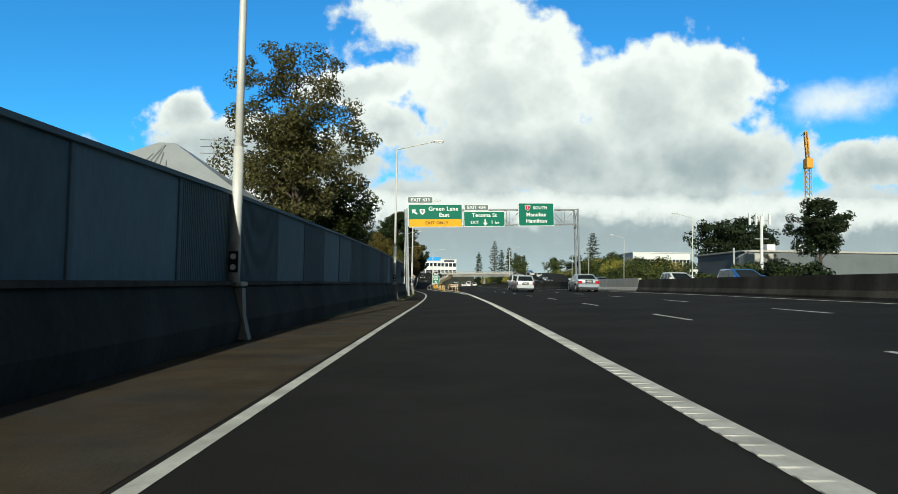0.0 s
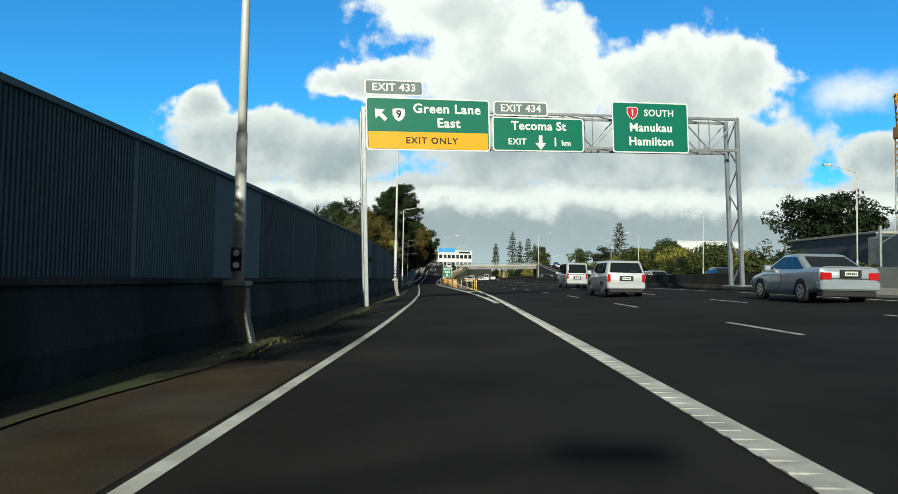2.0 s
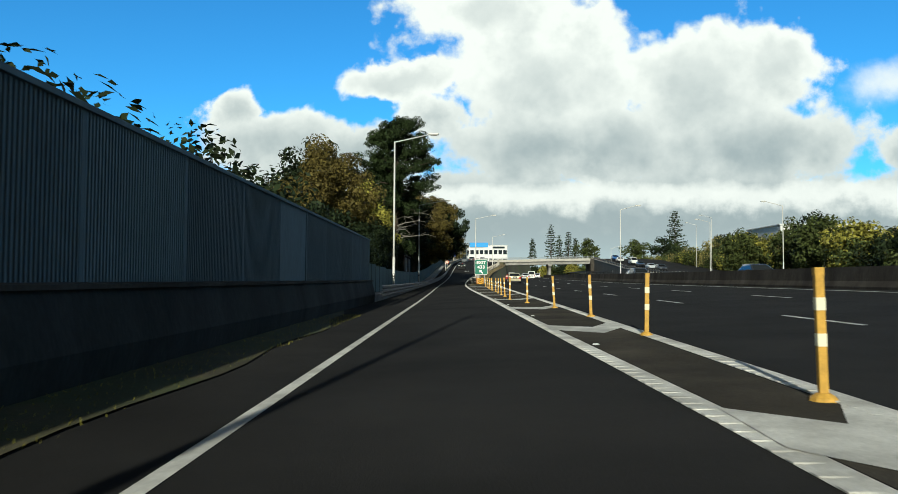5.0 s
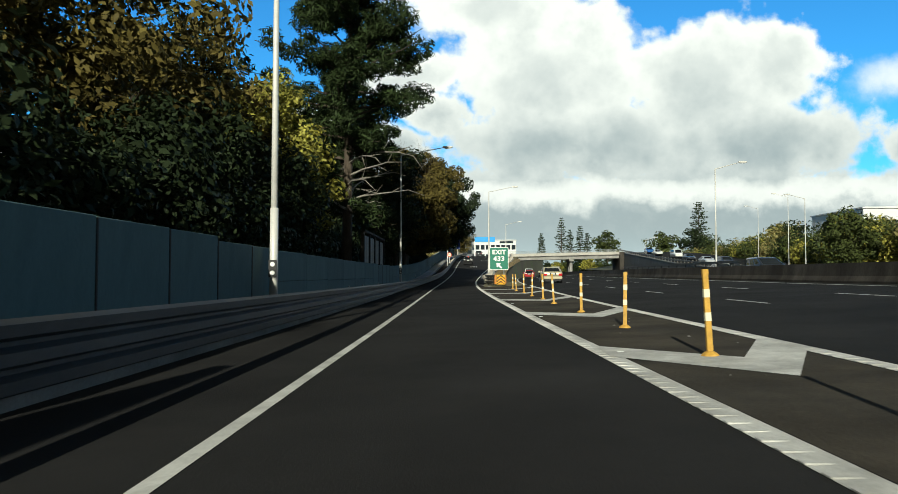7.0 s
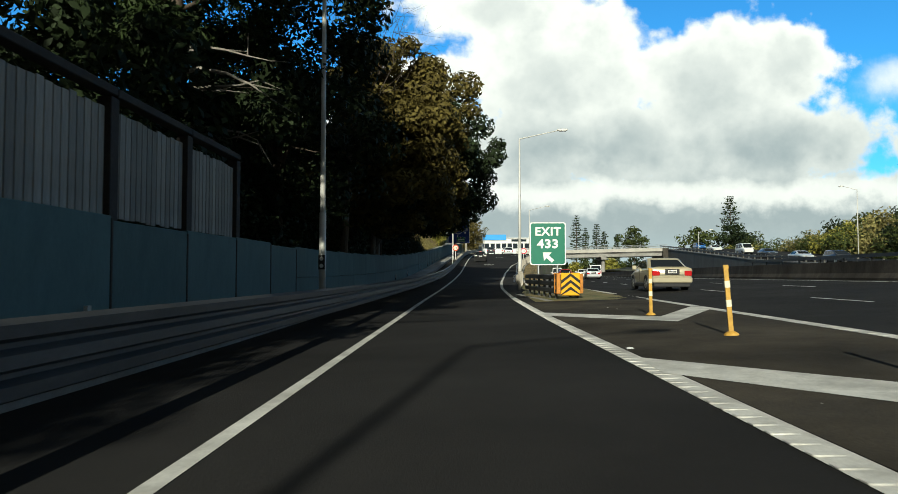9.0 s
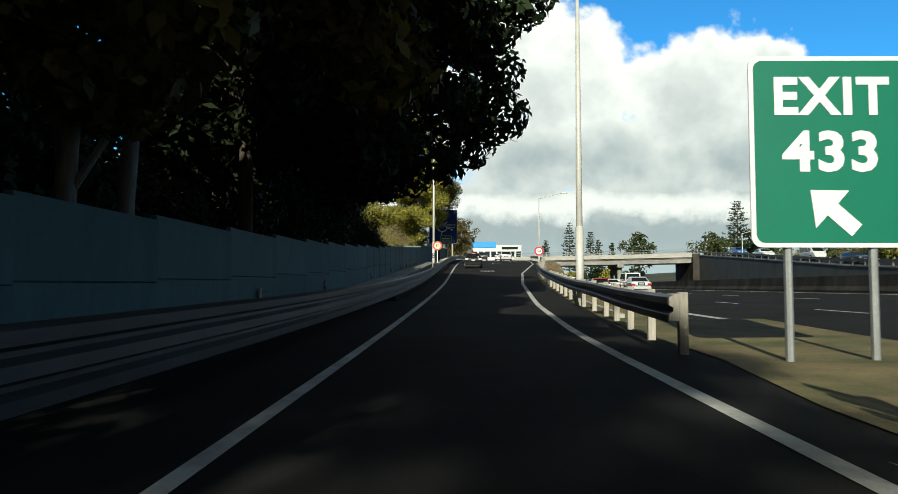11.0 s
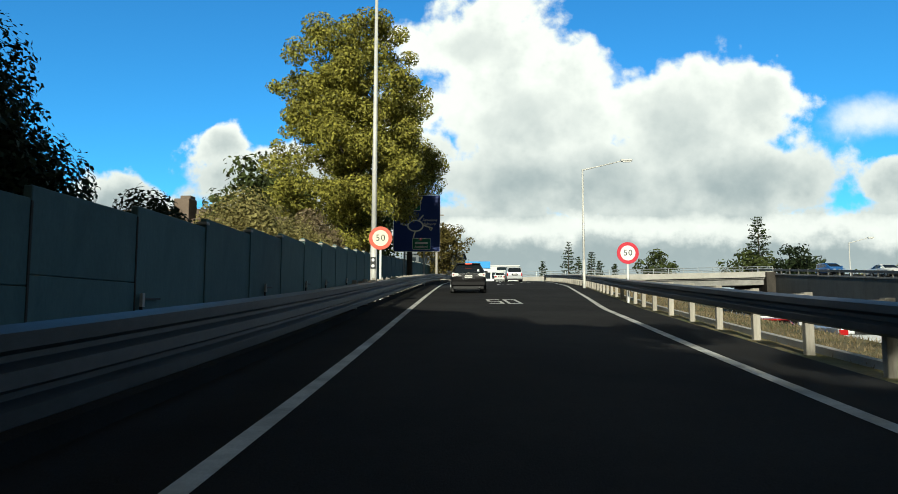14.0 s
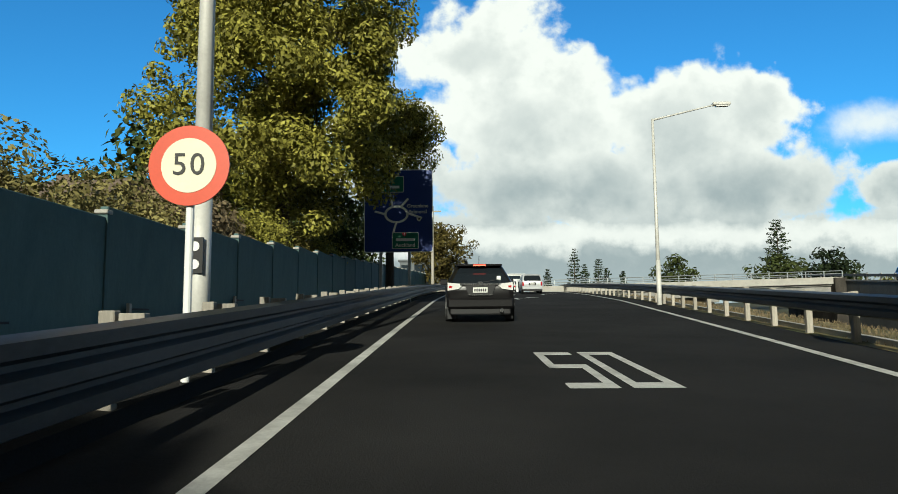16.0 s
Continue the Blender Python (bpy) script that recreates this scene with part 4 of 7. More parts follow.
def build_exit_sign():
    m = Matrix.Translation((-3.58, 185.3, 0.0)) @ Matrix.Rotation(radians(3), 4, "Z")
    t = thing("exit_sign", m, "green exit number sign on two posts behind a crash cushion", "road sign")
    for x in (-0.5, 0.5):
        part("post", Shape().tube((x, 0.06, -0.95), (x, 0.06, 2.9), 0.05, n=10), GALV, t)
    plate("border", 1.90, 2.27, 0.12, SIGN_WHITE, t, z=1.85)
    plate("sign_face", 1.79, 2.16, 0.1, SIGN_GREEN, t, z=1.85, y=-0.022, thick=0.006)
    lettering("EXIT", 0.61, SIGN_WHITE, t, 0, 2.48, -0.034, 1.12, 0.02)
    lettering("433", 0.64, SIGN_WHITE, t, 0, 1.82, -0.034, 1.1, 0.022, 1.1)
    arrow(t, 0, 1.15, -0.034, 0.71, -48)
    c = thing("crash_cushion", Matrix.Translation((-3.42, 174.3, -0.66)) @ Matrix.Rotation(radians(7.5), 4, "Z"), "yellow and black crash cushion with weathered steel side rails", "crash cushion")
    part("nose", Shape().box(-0.36, 0.36, -0.02, 0.06, 0.12, 0.95, bevel=0.03), SIGN_YELLOW, c, "yellow nose board with black chevrons")
    for k in range(4):
        z = 0.06 + k * 0.25
        for sgn in (-1, 1):
            pts = [(0, z + 0.02), (0, z + 0.14), (sgn * 0.355, z - 0.14), (sgn * 0.355, z - 0.26)]
            pts = [(a, min(max(b, 0.13), 0.94)) for a, b in pts]
            if len(set(pts)) == 4:
                part("chevron", Shape().prism(pts, -0.034, -0.024), BLACK, c)
    for sgn in (-1, 1):
        part("wing", Shape().box(sgn * 0.38 - 0.03, sgn * 0.38 + 0.1 * sgn, 0.0, 0.5, 0.2, 0.92, bevel=0.03), WING_ORANGE, c, "faded orange wing of the nose")
        for z in (0.28, 0.55, 0.8):
            part("side_rail", Shape().box(sgn * 0.46 - 0.03, sgn * 0.46 + 0.03, 0.3, 7.5, z - 0.09, z + 0.09, bevel=0.03), RAIL, c)
        for yy in (0.6, 1.8, 3.0, 4.2, 5.4, 6.6):
            part("strut", Shape().box(sgn * 0.40 - 0.04, sgn * 0.40 + 0.04, yy, yy + 0.1, -0.1, 0.9), RAIL, c)
    tagged(part("cushion_pad", Shape().box(-1.1, 1.1, -1.2, 10.5, -0.12, 0.03, bevel=0.02), CONCRETE, at=Matrix.Translation((-3.42, 174.3, -0.72)) @ Matrix.Rotation(radians(7.5), 4, "Z")), "thin concrete pad under the crash cushion", "kerb", kind="structure")


build_exit_sign()


def speed_sign(m, ring, label, low):
    t = thing("speed_sign", m, label, "road sign", "speed signs")
    disc = lambda r, d: Shape().prism([(r * math.cos(2 * math.pi * i / 40), r * math.sin(2 * math.pi * i / 40)) for i in range(40)], -d, 0.0)
    part("disc", disc(0.385, 0.02), ring, t)
    part("white_disc", disc(0.262, 0.005), SIGN_WHITE if ring is SIGN_RED else SIGN_CREAM, t, at=Matrix.Translation((0, -0.021, 0)))
    lettering("50", 0.30, BLACK, t, 0.0, 0.0, -0.032, 1.12, 0.0, 1.0)
    part("post", Shape().tube((0, 0.045, -low), (0, 0.045, 0.36), 0.038, n=12), SIGN_WHITE, t, "white painted sign post")
    return t


speed_sign(Matrix.Translation((-12.07, 232.80, 3.44)) @ Matrix.Rotation(radians(2), 4, "Z"), SIGN_ORANGE, "faded red speed sign on a white post beside the wall", 2.4)
speed_sign(Matrix.Translation((-3.62, 234.8, 3.09)) @ Matrix.Rotation(radians(2), 4, "Z"), SIGN_RED, "round red speed sign on a white post behind the rail", 2.9)


def build_blue_sign():
    t = thing("map_sign", Matrix.Translation((-13.62, 260.6, 0)) @ Matrix.Rotation(radians(2), 4, "Z"), "large blue roundabout direction sign beside the ramp", "road sign")
    for x in (-0.9, 0.55):
        part("post", Shape().box(x - 0.07, x + 0.07, 0.02, 0.16, 1.6, 9.2), GALV, t)
    plate("border", 3.5, 4.25, 0.12, SIGN_WHITE, t, z=7.38)
    plate("sign_face", 3.42, 4.17, 0.1, SIGN_BLUE, t, z=7.38, y=-0.022, thick=0.006)
    n = 28
    ring = Shape()
    rings = []
    for i in range(n + 1):
        a = 2 * math.pi * i / n
        ca, sa = math.cos(a), math.sin(a)
        rings.append([(0.62 * ca, -0.034, 0.46 * sa), (0.5 * ca, -0.034, 0.35 * sa)])
    ring.loft(rings, closed=False)
    part("ring_road", ring, SIGN_WHITE, t, at=Matrix.Translation((-0.1, 0, 7.2)))
    for x0, z0, x1, z1 in ((0.45, 7.25, 1.2, 7.0), (-0.65, 7.2, -1.2, 7.35), (-0.3, 7.6, -0.45, 8.3), (0.15, 7.6, 0.5, 8.0), (-0.1, 6.8, -0.25, 6.3)):
        part("arm", Shape().tube((x0, -0.034, z0), (x1, -0.034, z1), 0.06, n=6), SIGN_WHITE, t)
    for x, z, w, h in ((-0.45, 8.75, 1.45, 0.85), (0.35, 5.85, 1.35, 0.85)):
        plate("inset_border", w, h, 0.06, SIGN_WHITE, t, x=x, z=z, y=-0.03, thick=0.003)
        plate("inset", w - 0.06, h - 0.06, 0.05, SIGN_GREEN, t, x=x, z=z, y=-0.034, thick=0.003)
    lettering("Greenlane", 0.26, SIGN_WHITE, t, 0.98, 7.62, -0.034, 1.0, 0.004)
    lettering("Balmoral", 0.26, SIGN_WHITE, t, 0.98, 7.32, -0.034, 1.0, 0.004)
    lettering("Auckland", 0.27, SIGN_WHITE, t, 0.35, 5.62, -0.045, 1.0, 0.004)
    for x, z, w in ((-0.45, 8.6, 1.0), (0.35, 5.9, 0.95)):
        part("text_bar", Shape().box(x - w / 2, x + w / 2, -0.048, -0.04, z - 0.07, z + 0.07), SIGN_WHITE, t)
    shield(t, 1.05, 6.95, 0.24, SIGN_WHITE, "9", BLACK)
    shield(t, 0.3, 6.17, 0.2, SIGN_RED, "1", SIGN_WHITE)


build_blue_sign()


# ---- lamp posts ----
def lamp_post(m, height, arm, turn, label, reflect=True, foot=True, mark_z=0.0, thick=0.09):
    t = thing("street_lamp", m @ Matrix.Rotation(radians(turn), 4, "Z"), label, "street lamp", "street lamps")
    part("pole", Shape().tube((0, 0, 0), (0, 0, height), thick, 0.055, n=12), POLE, t, smooth=True)
    part("sleeve", Shape().tube((0, 0, 0), (0, 0, 2.6), thick + 0.012, thick + 0.006, n=12), POLE, t, smooth=True)
    if arm:
        part("arm", Shape().tube((0, 0, height - 0.05), (arm, 0, height + 0.55), 0.045, 0.03, n=8), POLE, t)
        part("lamp_head", Shape().box(arm - 0.15, arm + 0.6, -0.13, 0.13, height + 0.5, height + 0.64, bevel=0.04), POLE, t, "flat grey lamp head")
        part("lens", Shape().box(arm, arm + 0.5, -0.09, 0.09, height + 0.46, height + 0.5), LAMP_CLEAR, t)
    if reflect:
        part("marker_plate", Shape().box(-0.09, 0.09, -thick - 0.035, -thick - 0.01, mark_z + 0.2, mark_z + 0.6), BLACK, t, "black plate with two round reflectors")
        for z in (mark_z + 0.3, mark_z + 0.5):
            part("reflector", Shape().prism([(0.055 * math.cos(a * 0.5236), z + 0.055 * math.sin(a * 0.5236)) for a in range(12)], -thick - 0.045, -thick - 0.036), REFLECTOR, t)
    if foot:
        part("foot", Shape().box(-0.2, 0.2, -0.2, 0.2, -0.06, 0.03, bevel=0.02), CONCRETE_PALE, t)
    return t


for y, lat, dz in ((12.85, -4.12, 0.98), (46.3, -3.75, 0.95), (79.0, -3.22, 0.95)):
    lamp_post(Matrix.Translation(on_lane(y, lat).translation + Vector((0, 0, dz - lane_top(y, lat) + lane_z(y)))) @ Matrix.Rotation(lane_yaw(y), 4, "Z"), 9.3, 2.6, 0, "tall grey steel lamp post on the concrete barrier")
    tagged(part("lamp_plinth", Shape().prism([(-0.12, 0.02), (0.12, 0.02), (0.15, -0.5), (0.26, -0.95), (0.06, -0.95), (-0.07, -0.5)], -0.11, 0.11), CONCRETE,
                at=Matrix.Translation(on_lane(y, lat + 0.06).translation + Vector((0, 0, dz)))), "pale concrete plinth carrying a lamp post", "plinth", kind="structure")
lamp_post(on_lane(132.75, -4.15, 0.2), 11.0, 2.6, 0, "tall grey steel lamp post by the low wall", mark_z=0.8)
lamp_post(on_lane(168.0, -3.95, 0.3), 10.0, 3.3, 0, "tall grey steel lamp post by the low wall", foot=False, mark_z=0.8)
lamp_post(Matrix.Translation((-4.8, 198.8, -0.5)), 10.7, 2.9, 0, "pale thick steel lamp post beyond the guard rail", False, thick=0.12)
lamp_post(Matrix.Translation((-12.5, 234.1, 1.2)), 11.3, 2.6, 0, "pale steel lamp post beside the speed sign", mark_z=1.1, thick=0.11)
lamp_post(Matrix.Translation((-2.25, 254.5, 1.6)), 8.5, 2.6, 0, "slender grey lamp post beyond the guard rail", False)
for x, y, h, turn in ((33.0, 92.0, 10.0, 180), (33.5, 130.0, 10, 180), (36.0, 175.0, 10, 180), (39, 215, 11, 180), (47, 240, 14, 180), (50, 262, 14, 180), (33, 290, 9, 0), (16.0, 180.0, 10, 0)):
    lamp_post(Matrix.Translation((x, y, mw_z(x, y) - 0.1)), h, 2.2, turn, "slender distant street lamp", False, False, thick=0.065)


# ---- flexible posts of the gore ----
def flex_post(m, lean):
    t = thing("marker_post", m @ Matrix.Rotation(radians(lean), 4, "Y"), "scuffed yellow flexible marker post with white bands", "marker post", "gore marker posts")
    part("stem", Shape().loft([[(a * w, b * 0.022, z) for a, b in ((-1, -1), (1, -1), (1, 1), (-1, 1))] for z, w in ((0.03, 0.033), (0.3, 0.033), (0.98, 0.031), (1.03, 0.025))]), POST_YELLOW, t)
    for z in (0.42, 0.70):
        part("band", Shape().box(-0.035, 0.035, -0.025, 0.025, z, z + 0.10), SIGN_CREAM, t, "white reflective band")
    part("cap", Shape().box(-0.035, 0.035, -0.025, 0.025, 0.97, 1.035), POST_YELLOW, t)
    part("foot", Shape().loft([[(r * math.cos(a * 0.628), r * math.sin(a * 0.628), z) for a in range(10)] for r, z in ((0.11, 0.0), (0.10, 0.025), (0.05, 0.06))]), POST_YELLOW, t)
    return t


for k, (y, x) in enumerate(((89.3, 1.2), (95.3, 1.15), (100.8, 1.0), (106.0, 0.55), (111.0, -0.1), (115.7, -0.7), (121.2, -0.85), (125.4, -1.02), (129.9, -1.2), (135.3, -1.36), (140.8, -1.64),
                            (144.8, -1.76), (149.1, -2.0), (154.5, -2.18), (159.3, -2.48), (164.3, -2.6))):
    flex_post(Matrix.Translation((x, y, gore_z(x, y) + 0.003)) @ Matrix.Rotation(0.1 * math.sin(k * 3), 4, "Z"), 2.5 * math.sin(k * 1.7) - 1.5)


# ---- the overbridge and its approach wall ----
def build_bridge():
    b = thing("overbridge", Matrix.Identity(4), "pale concrete motorway overbridge with beams and steel railing", "bridge")
    y0, y1, x0, x1 = 302.5, 313.5, -3.5, 29.6
    z = lambda x: 6.0 - (29.6 - x) * 0.022
    for yy, d in ((y0, -1), (y1, 1)):
        part("parapet", Shape().add([(x0, yy, z(x0) - 0.75), (x1, yy, z(x1) - 0.75), (x1, yy, z(x1)), (x0, yy, z(x0)), (x0, yy - d * 0.3, z(x0) - 0.75), (x1, yy - d * 0.3, z(x1) - 0.75), (x1, yy - d * 0.3, z(x1)), (x0, yy - d * 0.3, z(x0))],
                                    [(0, 1, 2, 3), (4, 7, 6, 5), (3, 2, 6, 7), (0, 4, 5, 1), (0, 3, 7, 4), (1, 5, 6, 2)]), CONCRETE_PALE, b)
        for k in range(18):
            x = x0 + (x1 - x0) * k / 17
            part("rail_post", Shape().box(x - 0.04, x + 0.04, yy - 0.05, yy + 0.05, z(x), z(x) + 0.65), GALV, b)
        for dz in (0.35, 0.65):
            part("hand_rail", Shape().tube((x0, yy, z(x0) + dz), (x1, yy, z(x1) + dz), 0.045, n=6), GALV, b)
    part("deck", Shape().add([(x0, y0 + 0.35, z(x0) - 0.95), (x1, y0 + 0.35, z(x1) - 0.95), (x1, y1 - 0.35, z(x1) - 0.95), (x0, y1 - 0.35, z(x0) - 0.95), (x0, y0 + 0.35, z(x0) - 0.4), (x1, y0 + 0.35, z(x1) - 0.4), (x1, y1 - 0.35, z(x1) - 0.4), (x0, y1 - 0.35, z(x0) - 0.4)],
                               [(0, 3, 2, 1), (4, 5, 6, 7), (0, 1, 5, 4), (1, 2, 6, 5), (2, 3, 7, 6), (3, 0, 4, 7)]), CONCRETE, b)
    for k in range(6):
        yy = y0 + 0.6 + k * 1.95
        part("beam", Shape().add([(x0, yy, z(x0) - 1.75), (x1, yy, z(x1) - 1.75), (x1, yy + 0.55, z(x1) - 1.75), (x0, yy + 0.55, z(x0) - 1.75), (x0, yy, z(x0) - 0.95), (x1, yy, z(x1) - 0.95), (x1, yy + 0.55, z(x1) - 0.95), (x0, yy + 0.55, z(x0) - 0.95)],
                                   [(0, 3, 2, 1), (4, 5, 6, 7), (0, 1, 5, 4), (1, 2, 6, 5), (2, 3, 7, 6), (3, 0, 4, 7)]), CONCRETE, b)
    part("pier_cap", Shape().box(15.3, 16.5, y0 + 0.4, y1 - 0.4, 3.35, 4.05, bevel=0.05), CONCRETE, b)
    for yy in (y0 + 1.8, (y0 + y1) / 2, y1 - 1.8):
        part("pier", Shape().tube((15.9, yy, -1.6), (15.9, yy, 3.35), 0.45, n=14), CONCRETE, b, smooth=30)
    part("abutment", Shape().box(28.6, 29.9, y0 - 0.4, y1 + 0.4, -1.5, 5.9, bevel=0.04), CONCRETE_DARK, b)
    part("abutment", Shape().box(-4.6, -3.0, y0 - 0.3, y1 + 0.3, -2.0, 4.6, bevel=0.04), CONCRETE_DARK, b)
    # retaining wall of the road that comes down from the bridge
    ys = frange(184.5, 311.5, 6)
    zt = lambda y: float(np.interp(y, (184.5, 214.5, 250.5, 276.5, 311.5), (0.3, 0.75, 2.2, 3.9, 6.1)))
    w = thing("wall_retaining", Matrix.Identity(4), "tall grey concrete retaining wall below the slip road", "wall", kind="structure")
    for a, c in zip(ys, ys[1:]):
        s = Shape().add([(29.75, a + 0.01, -0.8), (30.1, a + 0.01, -0.8), (30.1, c - 0.01, -0.8), (29.75, c - 0.01, -0.8), (29.75, a + 0.01, zt(a)), (30.1, a + 0.01, zt(a)), (30.1, c - 0.01, zt(c)), (29.75, c - 0.01, zt(c))],
                        [(0, 3, 2, 1), (4, 5, 6, 7), (0, 1, 5, 4), (1, 2, 6, 5), (2, 3, 7, 6), (3, 0, 4, 7)])
        part("panel", s, CONCRETE_GREY, w)
        part("coping", Shape().add([(29.68, a, zt(a)), (30.2, a, zt(a)), (30.2, c, zt(c)), (29.68, c, zt(c)), (29.68, a, zt(a) + 0.16), (30.2, a, zt(a) + 0.16), (30.2, c, zt(c) + 0.16), (29.68, c, zt(c) + 0.16)],
                                   [(0, 3, 2, 1), (4, 5, 6, 7), (0, 1, 5, 4), (1, 2, 6, 5), (2, 3, 7, 6), (3, 0, 4, 7)]), CONCRETE, w)
    slip = Shape().loft([[(30.1, y, zt(y) - 0.05), (44, y, zt(y) - 0.05), (52, y, zt(y) - 0.2)] for y in ys + [325, 345]], closed=False)
    tagged(part("road_slip", slip, ASPHALT), "asphalt slip road above the retaining wall", "road", kind="structure")
    fence = thing("slip_road_rail", Matrix.Identity(4), "low guard rail with pale posts on the retaining wall", "guard rail")
    rail = Shape().loft([[(30.0 + a, y, zt(y) + 0.16 + u) for a, u in ((-0.04, 0.35), (0.04, 0.35), (0.04, 0.62), (-0.04, 0.62))] for y in ys])
    part("rail", rail, RAIL, fence)
    pm = Shape().box(-0.06, 0.06, -0.09, 0.09, 0, 0.72).mesh("post", POST_WOOD)
    for y in frange(190.5, 310.5, 2.4):
        part("post", pm, POST_WOOD, fence, at=Matrix.Translation((30.02, y, zt(y) + 0.12)))


CONCRETE_GREY = shader("grey_wall_concrete", (0.095, 0.098, 0.095), 0.85, var=0.2, scale=0.5, fine=10.0, bump=0.2, objrand=0.08, streak=(1, 1, 0.4))
build_bridge()


# ---- board fence above the low wall ----
def build_fence():
    f = thing("board_fence", Matrix.Identity(4), "weathered grey board fence between dark timber posts", "fence")
    board = Shape().box(-0.072, 0.072, -0.012, 0.012, 0, 1.46, bevel=0.004).mesh("board", FENCE_WOOD)
    post = Shape().box(-0.11, 0.11, -0.09, 0.11, 0.2, 3.46, bevel=0.01).mesh("post", TIMBER_DARK)
    rng = random.Random(8)
    bay = 2.52
    for n in range(5):
        y0 = 152.9 + bay * n
        m = on_lane(y0, -4.75, 0.0, 90)
        m.translation.z = lane_z(y0)
        part("post", post, TIMBER_DARK, f, at=m)
        if n == 4:
            break
        for z in (1.98, 3.2):
            mm = on_lane(y0 + bay / 2, -4.80, 0.0, 90)
            mm.translation.z = lane_z(y0)
            part("rail", Shape().box(-bay / 2 + 0.1, bay / 2 - 0.1, -0.03, 0.04, z - 0.05, z + 0.05), TIMBER_DARK, f, at=mm)
        mm = on_lane(y0 + bay / 2, -4.72, 0.0, 90)
        mm.translation.z = lane_z(y0)
        part("cap_beam", Shape().box(-bay / 2, bay / 2 - 0.004, -0.10, 0.12, 3.465, 3.58, bevel=0.012), TIMBER_DARK, f, "dark timber cap along the fence top", at=mm)
        for k in range(14):
            yy = y0 + 0.20 + k * 0.163
            mm = on_lane(yy, -4.75, 0.0, 90)
            mm.translation.z = lane_z(y0) + 1.84 + rng.uniform(-0.02, 0.02)
            part("board", board, FENCE_WOOD, f, at=mm)


build_fence()

# ---- buildings ----
def block(name, x0, x1, y0, y1, z0, z1, mat, label, rows=(), roof=None, cols=6, trim=None):
    t = thing(name, Matrix.Identity(4), label, "building")
    part("wall", Shape().box(x0, x1, y0, y1, z0, z1, bevel=0.06), mat, t)
    part("roof", Shape().box(x0 - 0.3, x1 + 0.3, y0 - 0.3, y1 + 0.3, z1, z1 + 0.35, bevel=0.04), roof or mat, t)
    for za, zc in rows:
        w = (x1 - x0) / cols
        for k in range(cols):
            wx = part("window", Shape().box(x0 + w * k + w * 0.12, x0 + w * (k + 1) - w * 0.12, y0 - 0.05, y0 + 0.05, za, zc), WINDOW, t)
            part("sill", Shape().box(x0 + w * k + w * 0.08, x0 + w * (k + 1) - w * 0.08, y0 - 0.12, y0 - 0.02, za - 0.15, za), mat, wx)
        d = (y1 - y0) / 4
        for k in range(4):
            part("window", Shape().box(x1 - 0.05, x1 + 0.05, y0 + d * k + d * 0.15, y0 + d * (k + 1) - d * 0.15, za, zc), WINDOW, t)
    return t


o = block("office_building", -19.0, 5.0, 470, 490, 4.5, 16.8, BLDG_WHITE, "white office building with a bright blue roof band", ((7.4, 9.6), (12.0, 14.4)), cols=9)
part("blue_fascia", Shape().box(-16.5, -6.0, 469.5, 490.3, 16.0, 18.6, bevel=0.05), BLUE_TRIM, o, "bright blue fascia panel")
part("upper_window", Shape().box(-3.5, 3.5, 469.85, 469.98, 15.3, 16.4), WINDOW, o)
block("shop_building", -24, -12.6, 344, 360, 5.0, 11.6, BLDG_GREY, "grey glazed commercial building beside the office", ((6.5, 8.0), (9.0, 11.0)), cols=5)
o = block("office_building", 71, 93, 262, 285, 0, 13.6, BLDG_WHITE, "white office building with tall dark windows", ((4.0, 11.2),), cols=16)
w = block("warehouse", 55, 92, 126, 150, 0, 7.6, BLDG_GREY, "dark grey warehouse with a low pale parapet", (), CONCRETE_PALE)
part("gate_block", Shape().box(53.5, 57.5, 119.0, 125.5, 0, 7.0, bevel=0.1), CONCRETE_PALE, w)
part("doorway", Shape().box(54.6, 56.0, 118.93, 119.0, 0, 5.4), PLASTIC, w)
for x in (60, 66):
    part("roof_unit", Shape().box(x, x + 1.6, 128, 130, 7.95, 9.2, bevel=0.06), BLDG_WHITE, w, "white roof plant unit")
h = block("house", 92, 104, 96, 108, 0, 6, CONCRETE_DARK, "low dark house with a pointed tower roof", ())
part("spire", Shape().loft([[(98 + a, 96 + b, 6.3) for a, b in ((-3, -3), (3, -3), (3, 3), (-3, 3))], [(98 + a * 0.02, 96 + b * 0.02, 14) for a, b in ((-3, -3), (3, -3), (3, 3), (-3, 3))]]), ROOF_GREY, h)
for x, y, wd, hh in ((70, 330, 30, 8), (120, 360, 40, 10), (-60, 420, 40, 12)):
    block("house", x, x + wd, y, y + 15, 0, hh, BLDG_WHITE if wd > 28 else HOUSE_WHITE, "distant pale building among trees", ((hh - 3, hh - 1.2),), ROOF_TILE, cols=7)


